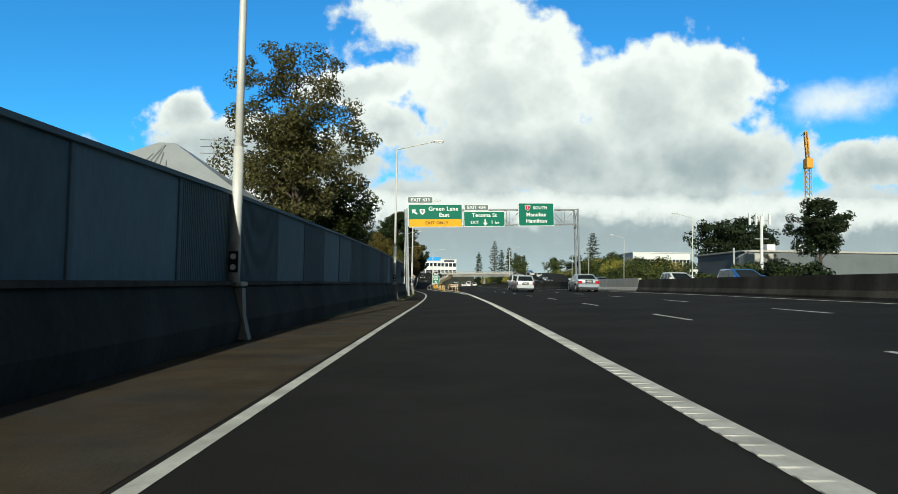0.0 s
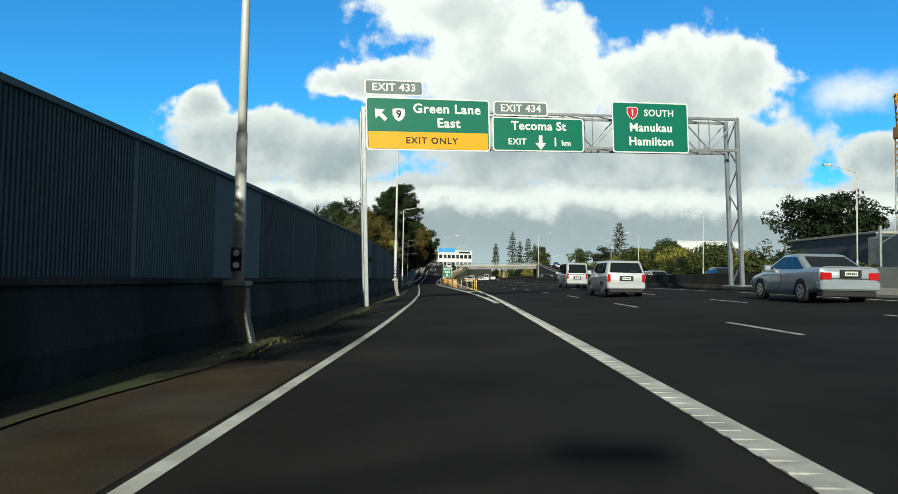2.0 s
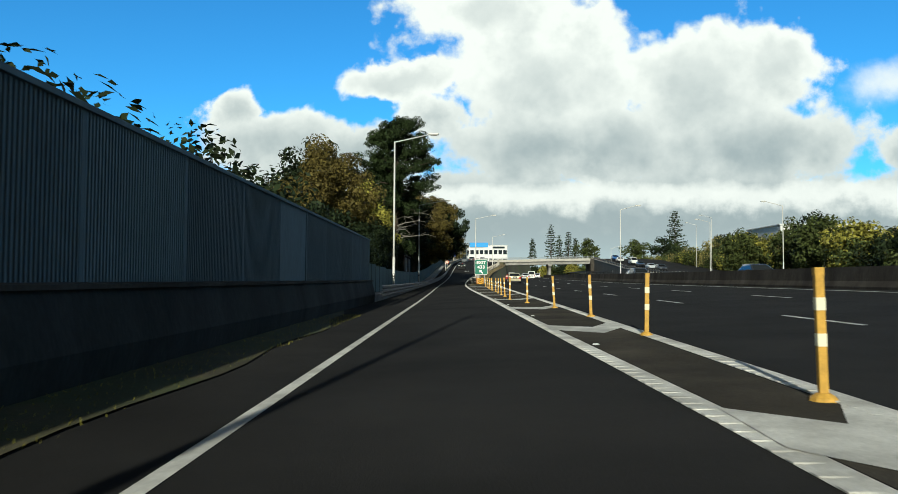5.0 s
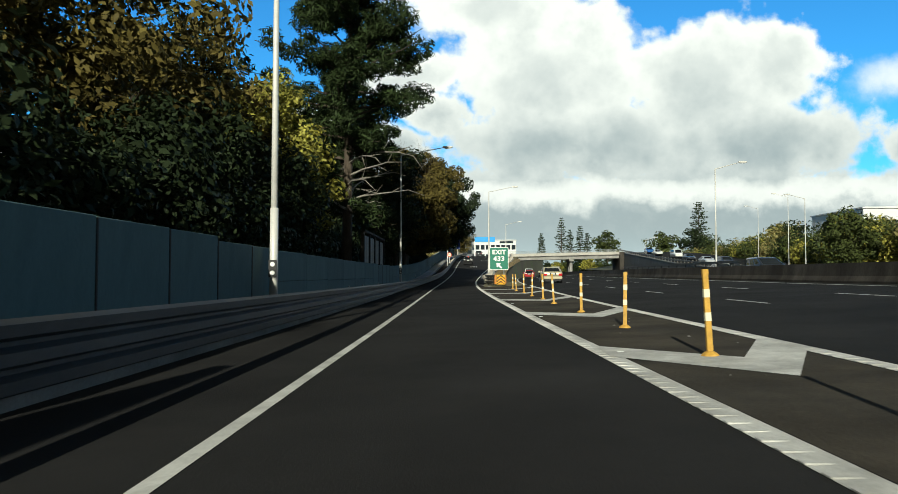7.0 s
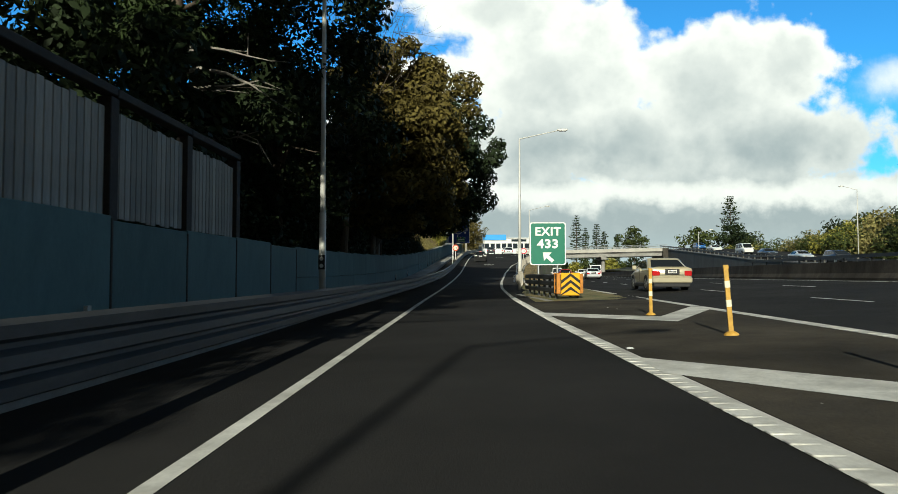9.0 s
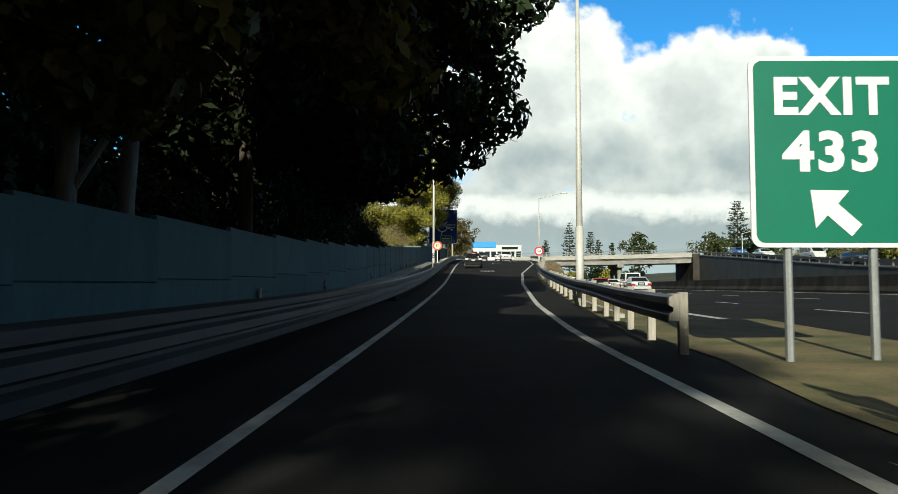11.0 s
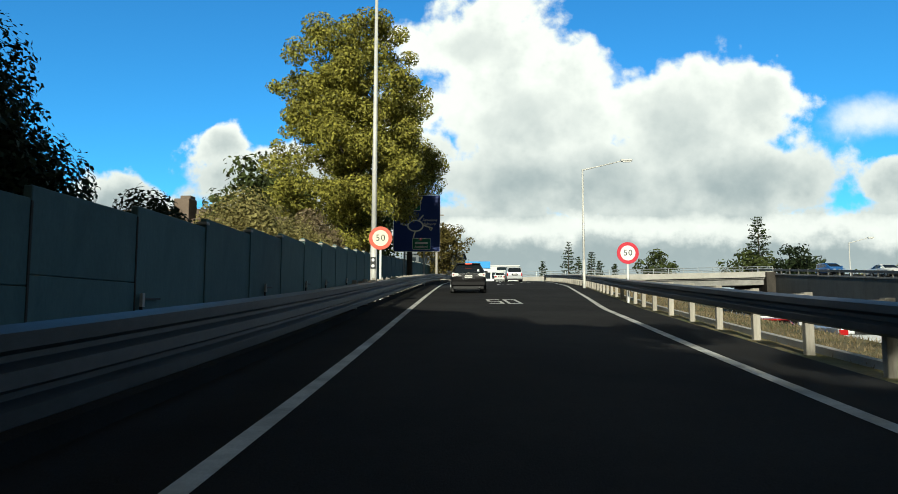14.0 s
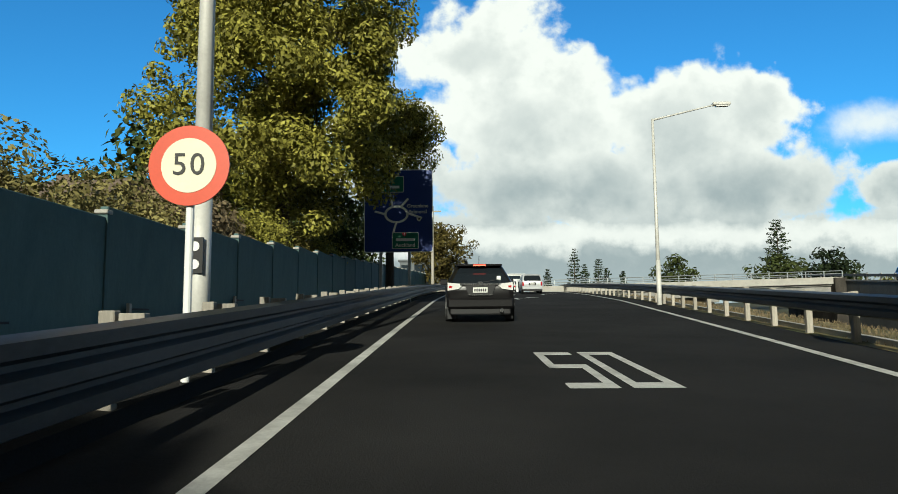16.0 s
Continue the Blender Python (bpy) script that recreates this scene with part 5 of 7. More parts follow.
def gable_house(x, y, z, w, d, wall_h, roof_h, turn, wall, roof, label, chimney=False, side_window=None):
    m = Matrix.Translation((x, y, z)) @ Matrix.Rotation(radians(turn), 4, "Z")
    t = thing("house", m, label, "house")
    part("wall", Shape().prism([(-w / 2, -1), (w / 2, -1), (w / 2, wall_h), (0, wall_h + roof_h), (-w / 2, wall_h)], -d / 2, d / 2), wall, t)
    for s in (-1, 1):
        a, b = (s * (w / 2 + 0.4), wall_h - 0.35), (0, wall_h + roof_h + 0.1)
        part("roof", Shape().prism([a, b, (b[0], b[1] + 0.14), (a[0], a[1] + 0.14)], -d / 2 - 0.4, d / 2 + 0.4), roof, t)
        for k in range(int(roof_h / 0.35)):
            f = (k + 0.5) / int(roof_h / 0.35)
            px, pz = a[0] + (b[0] - a[0]) * f, a[1] + (b[1] - a[1]) * f + 0.15
            part("tile_course", Shape().box(px - 0.03, px + 0.03, -d / 2 - 0.38, d / 2 + 0.38, pz - 0.02, pz + 0.05), roof, t)
    for x0 in (-w / 4, w / 4):
        wn = part("window", Shape().box(x0 - 0.6, x0 + 0.6, -d / 2 - 0.03, -d / 2 + 0.03, wall_h - 1.6, wall_h - 0.3), WINDOW, t)
        part("frame", Shape().box(x0 - 0.7, x0 + 0.7, -d / 2 - 0.02, -d / 2 + 0.02, wall_h - 1.7, wall_h - 0.2), SIGN_WHITE, wn)
    if side_window is not None:
        y0 = side_window
        wn = part("window", Shape().box(-w / 2 - 0.03, -w / 2 + 0.03, y0 - 0.42, y0 + 0.42, wall_h - 1.25, wall_h - 0.55), WINDOW, t)
        part("frame", Shape().box(-w / 2 - 0.02, -w / 2 + 0.02, y0 - 0.5, y0 + 0.5, wall_h - 1.33, wall_h - 0.47), SIGN_CREAM, wn)
        part("gutter", Shape().box(-w / 2 - 0.5, -w / 2 - 0.38, -d / 2 - 0.4, d / 2 + 0.4, wall_h - 0.5, wall_h - 0.34), SIGN_WHITE, t, "white gutter and fascia")
    if chimney:
        part("chimney", Shape().box(-0.4, 0.4, -0.4, 0.4, wall_h + roof_h - 0.8, wall_h + roof_h + 1.2, bevel=0.03), ROOF_TILE, t)
    return t


hip = thing("house", Matrix.Translation((-10.9, 26.6, -0.1)) @ Matrix.Rotation(radians(4), 4, "Z"), "house with a pale grey iron hip roof behind the noise wall", "house")
part("wall", Shape().box(-4.5, 4.5, -5, 5, -1, 3.0, bevel=0.05), HOUSE_WHITE, hip)
part("roof", Shape().loft([[(-5, -5.5, 2.9), (5, -5.5, 2.9), (5, 5.5, 2.9), (-5, 5.5, 2.9)], [(-5, -5.5, 3.05), (5, -5.5, 3.05), (5, 5.5, 3.05), (-5, 5.5, 3.05)], [(-0.3, -1.0, 6.3), (0.3, -1.0, 6.3), (0.3, 1.0, 6.3), (-0.3, 1.0, 6.3)]]), ROOF_GREY, hip)
for k in range(16):
    a = -4.7 + k * 0.62
    f = 1 - abs(a) / 5.2
    part("roof_rib", Shape().tube((a, -5.5, 3.08), (a * (1 - f), -5.5 + 4.5 * f, 3.08 + 3.25 * f), 0.03, n=4), ROOF_GREY, hip)
part("aerial", Shape().tube((0.6, 3.2, 4.0), (0.6, 3.2, 7.4), 0.03, n=5), GALV, hip)
for z in (6.7, 7.0, 7.3):
    part("aerial_bar", Shape().tube((0.0, 3.2, z), (1.2, 3.2, z), 0.015, n=4), GALV, hip)
gable_house(-25.6, 227.1, 0.8, 3.3, 6.0, 6.2, 0.85, 90, HOUSE_WHITE, ROOF_OLIVE, "white two-storey house with an olive-grey gable roof behind the wall", side_window=-1.2)
gable_house(-23.5, 243.5, 1.6, 7, 10, 1.9, 1.8, 85, HOUSE_WHITE, ROOF_TILE, "white house with a brown tiled roof behind the wall", True)
gable_house(-31, 260.5, 2.5, 9, 12, 3.0, 2.8, 85, HOUSE_WHITE, ROOF_TILE, "house with a brown tiled roof behind hedges", True)


def build_crane():
    t = thing("tower_crane", Matrix.Translation((112, 211, 0)), "yellow lattice tower crane standing behind trees", "crane")
    def lattice(a, b, w, n, mat, name):
        a, b = Vector(a), Vector(b)
        ax = (b - a).normalized()
        sx = Vector((1, 0, 0)) if abs(ax.x) < 0.9 else Vector((0, 1, 0))
        sy = ax.cross(sx).normalized()
        sx = sy.cross(ax).normalized()
        cs = [sx * i * w + sy * j * w for i, j in ((-1, -1), (1, -1), (1, 1), (-1, 1))]
        s = Shape()
        for c in cs:
            s.tube(a + c, b + c, 0.16, n=4)
        for k in range(n):
            p, q = a + (b - a) * k / n, a + (b - a) * (k + 1) / n
            for i in range(4):
                s.tube(p + cs[i], q + cs[(i + 1) % 4], 0.09, n=4)
        part(name, s, mat, t)
    lattice((0, 0, 0), (0, 0, 30), 0.75, 16, HOUSE_WHITE, "mast")
    lattice((0, 0, 30), (0, 0, 41), 0.7, 7, CRANE_YELLOW, "upper_mast")
    lattice((0, 0, 41), (-1.2, -1, 50), 0.4, 6, CRANE_YELLOW, "jib")
    part("cab", Shape().box(-1.0, 1.0, -1.2, 1.2, 38.5, 41.5, bevel=0.1), CRANE_YELLOW, t)
    part("hook_line", Shape().tube((-1.2, -1, 49.5), (-2.6, -1, 48.6), 0.08, n=4), BLACK, t)


build_crane()


def build_mast():
    t = thing("phone_mast", Matrix.Translation((53, 115, 0)), "white phone mast with antenna panels", "mast")
    part("pole", Shape().tube((0, 0, 0), (0, 0, 13.2), 0.32, 0.2, n=12), BLDG_WHITE, t, smooth=30)
    for x in (-2.0, -0.9, 0.3, 1.4):
        part("antenna", Shape().box(x - 0.16, x + 0.16, -0.15, 0.15, 11.6, 13.6, bevel=0.04), BLDG_WHITE, t)
    part("cross_arm", Shape().box(-2.1, 1.6, -0.06, 0.06, 12.3, 12.5), GALV, t)
    part("cross_arm", Shape().box(-1.1, 1.2, -0.06, 0.06, 9.2, 9.35), GALV, t)
    for dx, h in ((-6.0, 7.5), (7.5, 9)):
        p = thing("catenary_mast", Matrix.Translation((53 + dx, 112, 0)), "slender grey railway mast with a bracket", "mast", "railway masts")
        part("pole", Shape().box(-0.12, 0.12, -0.12, 0.12, 0, h), GALV, p)
        part("bracket", Shape().tube((0, 0, h - 0.6), (3.2, 0, h - 0.3), 0.05, n=5), GALV, p)
        part("stay", Shape().tube((0, 0, h - 2.0), (2.6, 0, h - 0.4), 0.04, n=5), GALV, p)


build_mast()


def build_hill():
    rows = []
    for i in range(22):
        y = 310 + i * 24
        row = []
        for j in range(24):
            x = 36 + j * 16
            a, b = (x - 36) / 368, (y - 310) / 504
            h = 9.5 * math.sin(math.pi * min(1, a * 1.15 + 0.02)) ** 0.5 * math.sin(math.pi * b) ** 0.6 if 0 < b < 1 and a * 1.15 + 0.02 < 1 else -0.6
            row.append((x, y, h - 0.3))
        rows.append(row)
    tagged(part("hill", Shape().loft(rows, closed=False), EARTH, smooth=True), "low grassy rise beyond the motorway", "hill", kind="structure")


build_hill()

# ---- trees ----
def leaf_cloud(rng, centres, radii, count, size, flat=1.0, droop=0.0, aspect=0.5):
    """Many small bent leaves scattered over and inside clumps."""
    centres, radii = np.array(centres, float), np.array(radii, float)
    count, size = int(count * 0.44), size * 1.35
    weight = radii ** 2
    pick = rng.choice(len(centres), count, p=weight / weight.sum())
    d = rng.normal(size=(count, 3))
    d /= np.linalg.norm(d, axis=1)[:, None]
    rad = radii[pick] * (rng.random(count) ** 0.28)
    pos = centres[pick] + d * rad[:, None] * np.array([1, 1, flat])
    pos[:, 2] -= droop * rng.random(count) * radii[pick]
    out = d * 1.0 + rng.normal(size=(count, 3)) * 0.5 + np.array([0, 0, 0.3])
    out /= np.linalg.norm(out, axis=1)[:, None]
    t1 = np.cross(out, rng.normal(size=(count, 3)))
    t1 /= np.linalg.norm(t1, axis=1)[:, None] + 1e-9
    t2 = np.cross(out, t1)
    ln = size * (0.6 + 0.8 * rng.random(count))[:, None]
    wd = ln * aspect
    v = np.stack([pos - t1 * ln, pos + t2 * wd + out * ln * 0.15, pos + t1 * ln, pos - t2 * wd + out * ln * 0.15], 1).reshape(-1, 3)
    f = np.arange(count * 4).reshape(-1, 4)
    return v, f


def leaf_mesh(name, v, f, mat):
    me = bpy.data.meshes.new(name)
    me.vertices.add(len(v))
    me.vertices.foreach_set("co", v.astype(np.float32).ravel())
    me.loops.add(f.size)
    me.loops.foreach_set("vertex_index", f.astype(np.int32).ravel())
    me.polygons.add(len(f))
    me.polygons.foreach_set("loop_start", np.arange(0, f.size, 4, dtype=np.int32))
    me.polygons.foreach_set("loop_total", np.full(len(f), 4, dtype=np.int32))
    me.update(calc_edges=True)
    me.materials.append(mat)
    return me


def limb(s, rng, a, way, length, r, depth, tips):
    a, way = Vector(a), Vector(way).normalized()
    n = 3
    p = a
    for k in range(n):
        q = p + way * length / n
        s.tube(p, q, r * (1 - 0.22 * k), r * (1 - 0.22 * (k + 1)), n=7 if r > 0.08 else 5, caps=False)
        p = q
        way = (way + Vector(rng.normal(size=3)) * 0.16 + Vector((0, 0, 0.05))).normalized()
    tips.append(p)
    if depth > 0:
        for _ in range(3):
            w = (way + Vector(rng.normal(size=3)) * 0.55).normalized()
            limb(s, rng, p, w, length * 0.66, r * 0.42, depth - 1, tips)


def broad_tree(name, x, y, z, h, r, low, leaves, leaf, mat, bark, label, seed, clump=1.1, flat=0.8, lean=(0, 0), group="", clumps=None, off=(0.0, 0.0)):
    """A tapered trunk with limbs and a crown of clumped leaves from height low to h, r wide."""
    rng = np.random.default_rng(seed)
    t = thing("tree", Matrix.Translation((x, y, z)), label, "tree", group)
    s, tips = Shape(), []
    top = Vector((lean[0] * 0.5, lean[1] * 0.5, low + (h - low) * 0.35))
    s.tube((0, 0, -0.6), top * 0.5, 0.022 * h, 0.017 * h, n=10, caps=False)
    s.tube(top * 0.5, top, 0.017 * h, 0.012 * h, n=9, caps=False)
    for k in range(6):
        a = 2 * math.pi * k / 6 + rng.random()
        limb(s, rng, top * (0.55 + 0.45 * rng.random()), (math.cos(a) + lean[0] / h, math.sin(a), 0.9 + 0.5 * rng.random()), min((h - low) * 0.36, r * 0.42), 0.008 * h, 2, tips)
    part("trunk", s, bark, t, smooth=True)
    cs, rs = [], []
    n = clumps or int(26 * (r / clump) ** 1.2)
    mid, half = (h + low) / 2, (h - low) / 2
    for k in range(n):
        u = rng.normal(size=3)
        u /= np.linalg.norm(u)
        q = rng.random() ** 0.38
        wob = 1 + 0.22 * math.sin(3 * math.atan2(u[1], u[0]) + seed) + 0.15 * math.sin(5 * u[2] + seed)
        c = np.array([u[0] * r * q * wob, u[1] * r * q * wob, mid + u[2] * half * q * (0.92 + 0.16 * rng.random())])
        c[:2] += np.array(lean) * (c[2] / h) + np.array(off)
        cs.append(c)
        rs.append(clump * (0.55 + 0.75 * rng.random()))
    v, f = leaf_cloud(rng, cs, rs, leaves, leaf, flat)
    part("crown", leaf_mesh("crown", v, f, mat), mat, t, "crown of many small leaf clumps with gaps")
    return t


def conifer(name, x, y, z, h, r, leaves, leaf, mat, label, seed, whorls=16, droop=-0.1, thin=False, base=0.12, group=""):
    """A straight trunk with whorls of boughs that carry needles."""
    rng = np.random.default_rng(seed)
    t = thing("tree", Matrix.Translation((x, y, z)), label, "tree", group)
    s = Shape()
    s.tube((0, 0, -0.5), (0, 0, h * 0.55), 0.016 * h, 0.009 * h, n=9, caps=False)
    s.tube((0, 0, h * 0.55), (0, 0, h), 0.009 * h, 0.015, n=7, caps=False)
    cs, rs = [], []
    for k in range(whorls):
        f = (k + 0.3) / whorls
        zz = h * (base + (1 - base) * f)
        n = 5 if thin else 6
        reach = r * (1 - f) ** (0.75 if not thin else 0.5) * (0.72 + 0.5 * rng.random()) + 0.25
        for i in range(n):
            a = 2 * math.pi * (i + rng.random() * 0.6) / n + k
            rr = reach * (0.75 + 0.45 * rng.random())
            tip = Vector((math.cos(a) * rr, math.sin(a) * rr, zz + rr * (droop + 0.25 * rng.random())))
            s.tube((0, 0, zz), tip, 0.004 * h * (1 - f) + 0.02, 0.012, n=5, caps=False)
            m = max(2, int(rr / (0.55 if not thin else 0.5)))
            for j in range(m):
                g = 0.3 + 0.75 * (j + rng.random()) / m
                c = Vector((0, 0, zz)).lerp(tip, g)
                cs.append((c.x + rng.normal() * 0.12, c.y + rng.normal() * 0.12, c.z + 0.1 * rng.normal()))
                rs.append((0.55 if not thin else 0.5) * (0.6 + 0.6 * rng.random()) * (h / 24 if thin else 1))
    part("trunk", s, BARK, t, smooth=True)
    v, f = leaf_cloud(rng, cs, rs, leaves, leaf, 0.45 if thin else 0.6, aspect=0.3)
    part("crown", leaf_mesh("crown", v, f, mat), mat, t, "layered boughs of dark needles")
    return t


def pine(x, y, z, h, reach, seed, label):
    """A tall trunk with long uneven boughs, bare and pale low down, tufted with needles further up."""
    rng = np.random.default_rng(seed)
    t = thing("tree", Matrix.Translation((x, y, z)), label, "tree")
    s = Shape()
    s.tube((0, 0, -0.6), (0.1, 0, h * 0.5), 0.018 * h, 0.012 * h, n=10, caps=False)
    s.tube((0.1, 0, h * 0.5), (0.15, 0, h * 0.98), 0.012 * h, 0.03, n=8, caps=False)
    cs, rs = [], []
    zz = h * 0.24
    while zz < h * 0.97:
        f = zz / h
        wide = float(np.interp(f, (0.24, 0.42, 0.58, 0.70, 0.86, 1.0), (0.55, 0.75, 1.0, 0.9, 0.55, 0.2))) * reach
        for i in range(4):
            a = 2 * math.pi * (i + rng.random()) / 4
            rr = wide * (0.55 + 0.5 * rng.random())
            p, way = Vector((0.1, 0, zz + rng.normal() * 0.2)), Vector((math.cos(a), math.sin(a), 0.12 + 0.15 * rng.random()))
            n = 4
            dead = f < 0.42 and rng.random() < 0.6
            bough = Shape() if dead else s
            for j in range(n):
                q = p + way * rr / n
                bough.tube(p, q, 0.075 * (1 - j / 5), 0.075 * (1 - (j + 1) / 5), n=5, caps=False)
                if dead:
                    side = (way + Vector(rng.normal(size=3)) * 0.6).normalized()
                    bough.tube(q, q + side * rr * 0.25, 0.025, 0.008, n=4, caps=False)
                elif j >= 1:
                    for _ in range(3):
                        c = p.lerp(q, rng.random()) + Vector(rng.normal(size=3)) * 0.28
                        cs.append((c.x, c.y, c.z + 0.12))
                        rs.append(0.34 + 0.34 * rng.random())
                p = q
                way = (way + Vector(rng.normal(size=3)) * 0.14 + Vector((0, 0, 0.05 if f > 0.5 else -0.08))).normalized()
            if dead:
                part("bare_bough", bough, BARK_PALE, t, "pale bare lower bough")
        zz += h * (0.034 + 0.014 * rng.random())
    for _ in range(26):
        cs.append((0.15 + rng.normal() * 0.5, rng.normal() * 0.5, h * (0.9 + 0.09 * rng.random())))
        rs.append(0.4 + 0.25 * rng.random())
    part("trunk", s, BARK, t, smooth=True)
    v, f = leaf_cloud(rng, cs, rs, 120000, 0.12, 0.7, aspect=0.22)
    part("crown", leaf_mesh("crown", v, f, NEEDLE), NEEDLE, t, "uneven boughs tufted with dark needles")
    return t


def shrub(x, y, z, r, h, leaves, leaf, mat, label, seed, clumps=16, group="shrubs"):
    rng = np.random.default_rng(seed)
    t = thing("shrub", Matrix.Translation((x, y, z)), label, "shrub", group)
    s = Shape()
    cs, rs = [], []
    for k in range(clumps):
        a, q = rng.random() * 6.283, math.sqrt(rng.random())
        top = h * (0.25 + 0.7 * rng.random() * (1 - 0.5 * q))
        c = (math.cos(a) * r * q, math.sin(a) * r * q, top)
        s.tube((c[0] * 0.15, c[1] * 0.15, -0.3), c, 0.035, 0.012, n=5, caps=False)
        cs.append(c)
        rs.append(0.28 * h * (0.6 + 0.7 * rng.random()) if h < 3 else 0.22 * h * (0.6 + 0.7 * rng.random()))
    part("stem", s, BARK, t)
    v, f = leaf_cloud(rng, cs, rs, leaves, leaf, 1.0)
    part("foliage", leaf_mesh("foliage", v, f, mat), mat, t)
    return t


def spiky_plant(x, y, z, label, seed):
    """Leaning bare stems with tufts of long blades at their ends."""
    rng = np.random.default_rng(seed)
    t = thing("spiky_plant", Matrix.Translation((x, y, z)), label, "plant")
    s, b = Shape(), Shape()
    for k in range(7):
        a = rng.random() * 6.28
        p = Vector((0.25 * math.cos(a), 0.25 * math.sin(a), 0))
        way = Vector((0.35 * math.cos(a) + 0.1, 0.35 * math.sin(a), 1)).normalized()
        for j in range(5):
            q = p + way * (0.62 + 0.3 * rng.random())
            s.tube(p, q, 0.06 - 0.007 * j, 0.053 - 0.007 * j, n=6, caps=False)
            p = q
            way = (way + Vector((0.22 * math.cos(a), 0.22 * math.sin(a), -0.02))).normalized()
            if j >= 2:
                for i in range(26):
                    d = (way + Vector(rng.normal(size=3)) * 0.7).normalized()
                    ln = 0.32 + 0.3 * rng.random()
                    side = d.cross(Vector(rng.normal(size=3))).normalized() * 0.018
                    b.add([p - side, p + side, p + d * ln * 0.6 + side * 0.8, p + d * ln, p + d * ln * 0.6 - side * 0.8], [(0, 1, 2, 3, 4)])
    part("stem", s, BARK, t)
    part("foliage", b, LEAF_GREEN, t, "tufts of long narrow blades")
    return t


# behind the noise wall
broad_tree("tree", -7, 30.5, 0.8, 10.9, 3.0, 2.6, 70000, 0.055, LEAF_OLIVE_DARK, BARK, "tall thin-leaved tree with dark trunks behind the noise wall", 3, 0.58, 0.7, clumps=210)
broad_tree("tree", -9.3, 37, 0.8, 8.8, 2.2, 2.6, 12000, 0.09, LEAF_OLIVE_DARK, BARK, "slim grey-green tree behind the noise wall", 5, 0.6)
broad_tree("tree", -6.1, 36.5, 0.8, 6.3, 1.75, 1.6, 26000, 0.068, LEAF_GREEN, BARK, "broad-leaved evergreen tree leaning over the noise wall", 6, 0.55)
shrub(-6.7, 43.0, 0.8, 0.8, 3.2, 2200, 0.06, LEAF_DARK, "straggly twig shrub showing above the noise wall", 7, 9)
spiky_plant(-7.3, 64.0, 0.6, "spiky plant with leaning stems above the noise wall", 9)
spiky_plant(-7.6, 69.5, -0.9, "spiky plant with leaning stems above the noise wall", 10)
for k, (x, y, r, h) in enumerate(((-6.4, 79.0, 1.3, 3.2), (-6.5, 84, 1.3, 3.1), (-7.2, 95, 1.9, 4.2), (-7.2, 103, 1.9, 5.0), (-7.0, 111, 1.7, 5.2))):
    shrub(lane_x(y) + x, y, 0.2, r, h, 4500, 0.10, LEAF_DARK, "dark evergreen shrub above the noise wall", 20 + k, 18)
broad_tree("tree", -15, 127, 0.3, 6.6, 2.6, 1.0, 16000, 0.10, LEAF_BROWN, BARK, "bronze-leaved tree behind the wall", 30, 0.8)
broad_tree("tree", -10.7, 121.6, 0.2, 4.8, 1.25, 0.8, 11000, 0.09, LEAF_DARK, BARK, "dark evergreen tree behind the wall", 31, 0.7)
broad_tree("tree", -13.6, 132, 0.3, 10.3, 2.7, 0.8, 42000, 0.085, LEAF_BROWN, BARK, "bronze-leaved tree beside the exit lane", 32, 0.8)
broad_tree("tree", -15.4, 139.5, 0.3, 9.6, 3.0, 0.8, 42000, 0.09, LEAF_BROWN, BARK, "tall bronze and green tree beside the exit lane", 33, 0.75)
broad_tree("tree", -13.6, 146, 0.2, 9.2, 2.6, 0.5, 34000, 0.09, LEAF_OLIVE, BARK, "olive-leaved tree beside the exit lane", 34, 0.75)
broad_tree("tree", -19.5, 150, 0.3, 13.5, 4.0, 0.5, 22000, 0.14, LEAF_DARK, BARK, "dark evergreen tree behind the fence", 35, 0.95)
broad_tree("tree", -11.5, 140.5, 0.2, 5.0, 1.9, 0.3, 18000, 0.075, LEAF_DARK, BARK, "dark evergreen tree behind the low wall", 36, 0.6)
broad_tree("tree", -11.2, 133.5, 0.2, 4.8, 1.8, 0.3, 18000, 0.075, LEAF_DARK, BARK, "dark evergreen tree behind the low wall", 37, 0.6)
pine(-11.7, 152.9, -0.6, 17.4, 6.0, 43, "tall dark pine with long spreading boughs beside the exit lane")
pine(-15.3, 167.5, 0.2, 15.6, 4.6, 41, "tall dark pine behind the fence")
broad_tree("tree", -13.9, 172.5, 0.2, 11.5, 4.6, 2.0, 52000, 0.095, LEAF_DARK, BARK, "dense dark tree overhanging the low wall", 42, 0.9)
broad_tree("tree", -14.4, 184.5, 0.2, 12.5, 4.5, 2.0, 160000, 0.10, LEAF_BROWN, BARK, "large bronze-leaved tree overhanging the ramp", 43, 0.9, 0.8, off=(2.4, 0))
broad_tree("tree", -14.8, 196.5, 0.3, 12.4, 4.7, 2.9, 150000, 0.11, LEAF_DARK, BARK, "large dark tree overhanging the ramp", 44, 1.0, 0.8, off=(3.3, 0))
broad_tree("tree", -17.6, 199, 0.5, 11.5, 3.4, 1.6, 34000, 0.13, LEAF_DARK, BARK, "dark evergreen tree behind the low wall", 45, 0.9, 0.8, (2.0, 0))
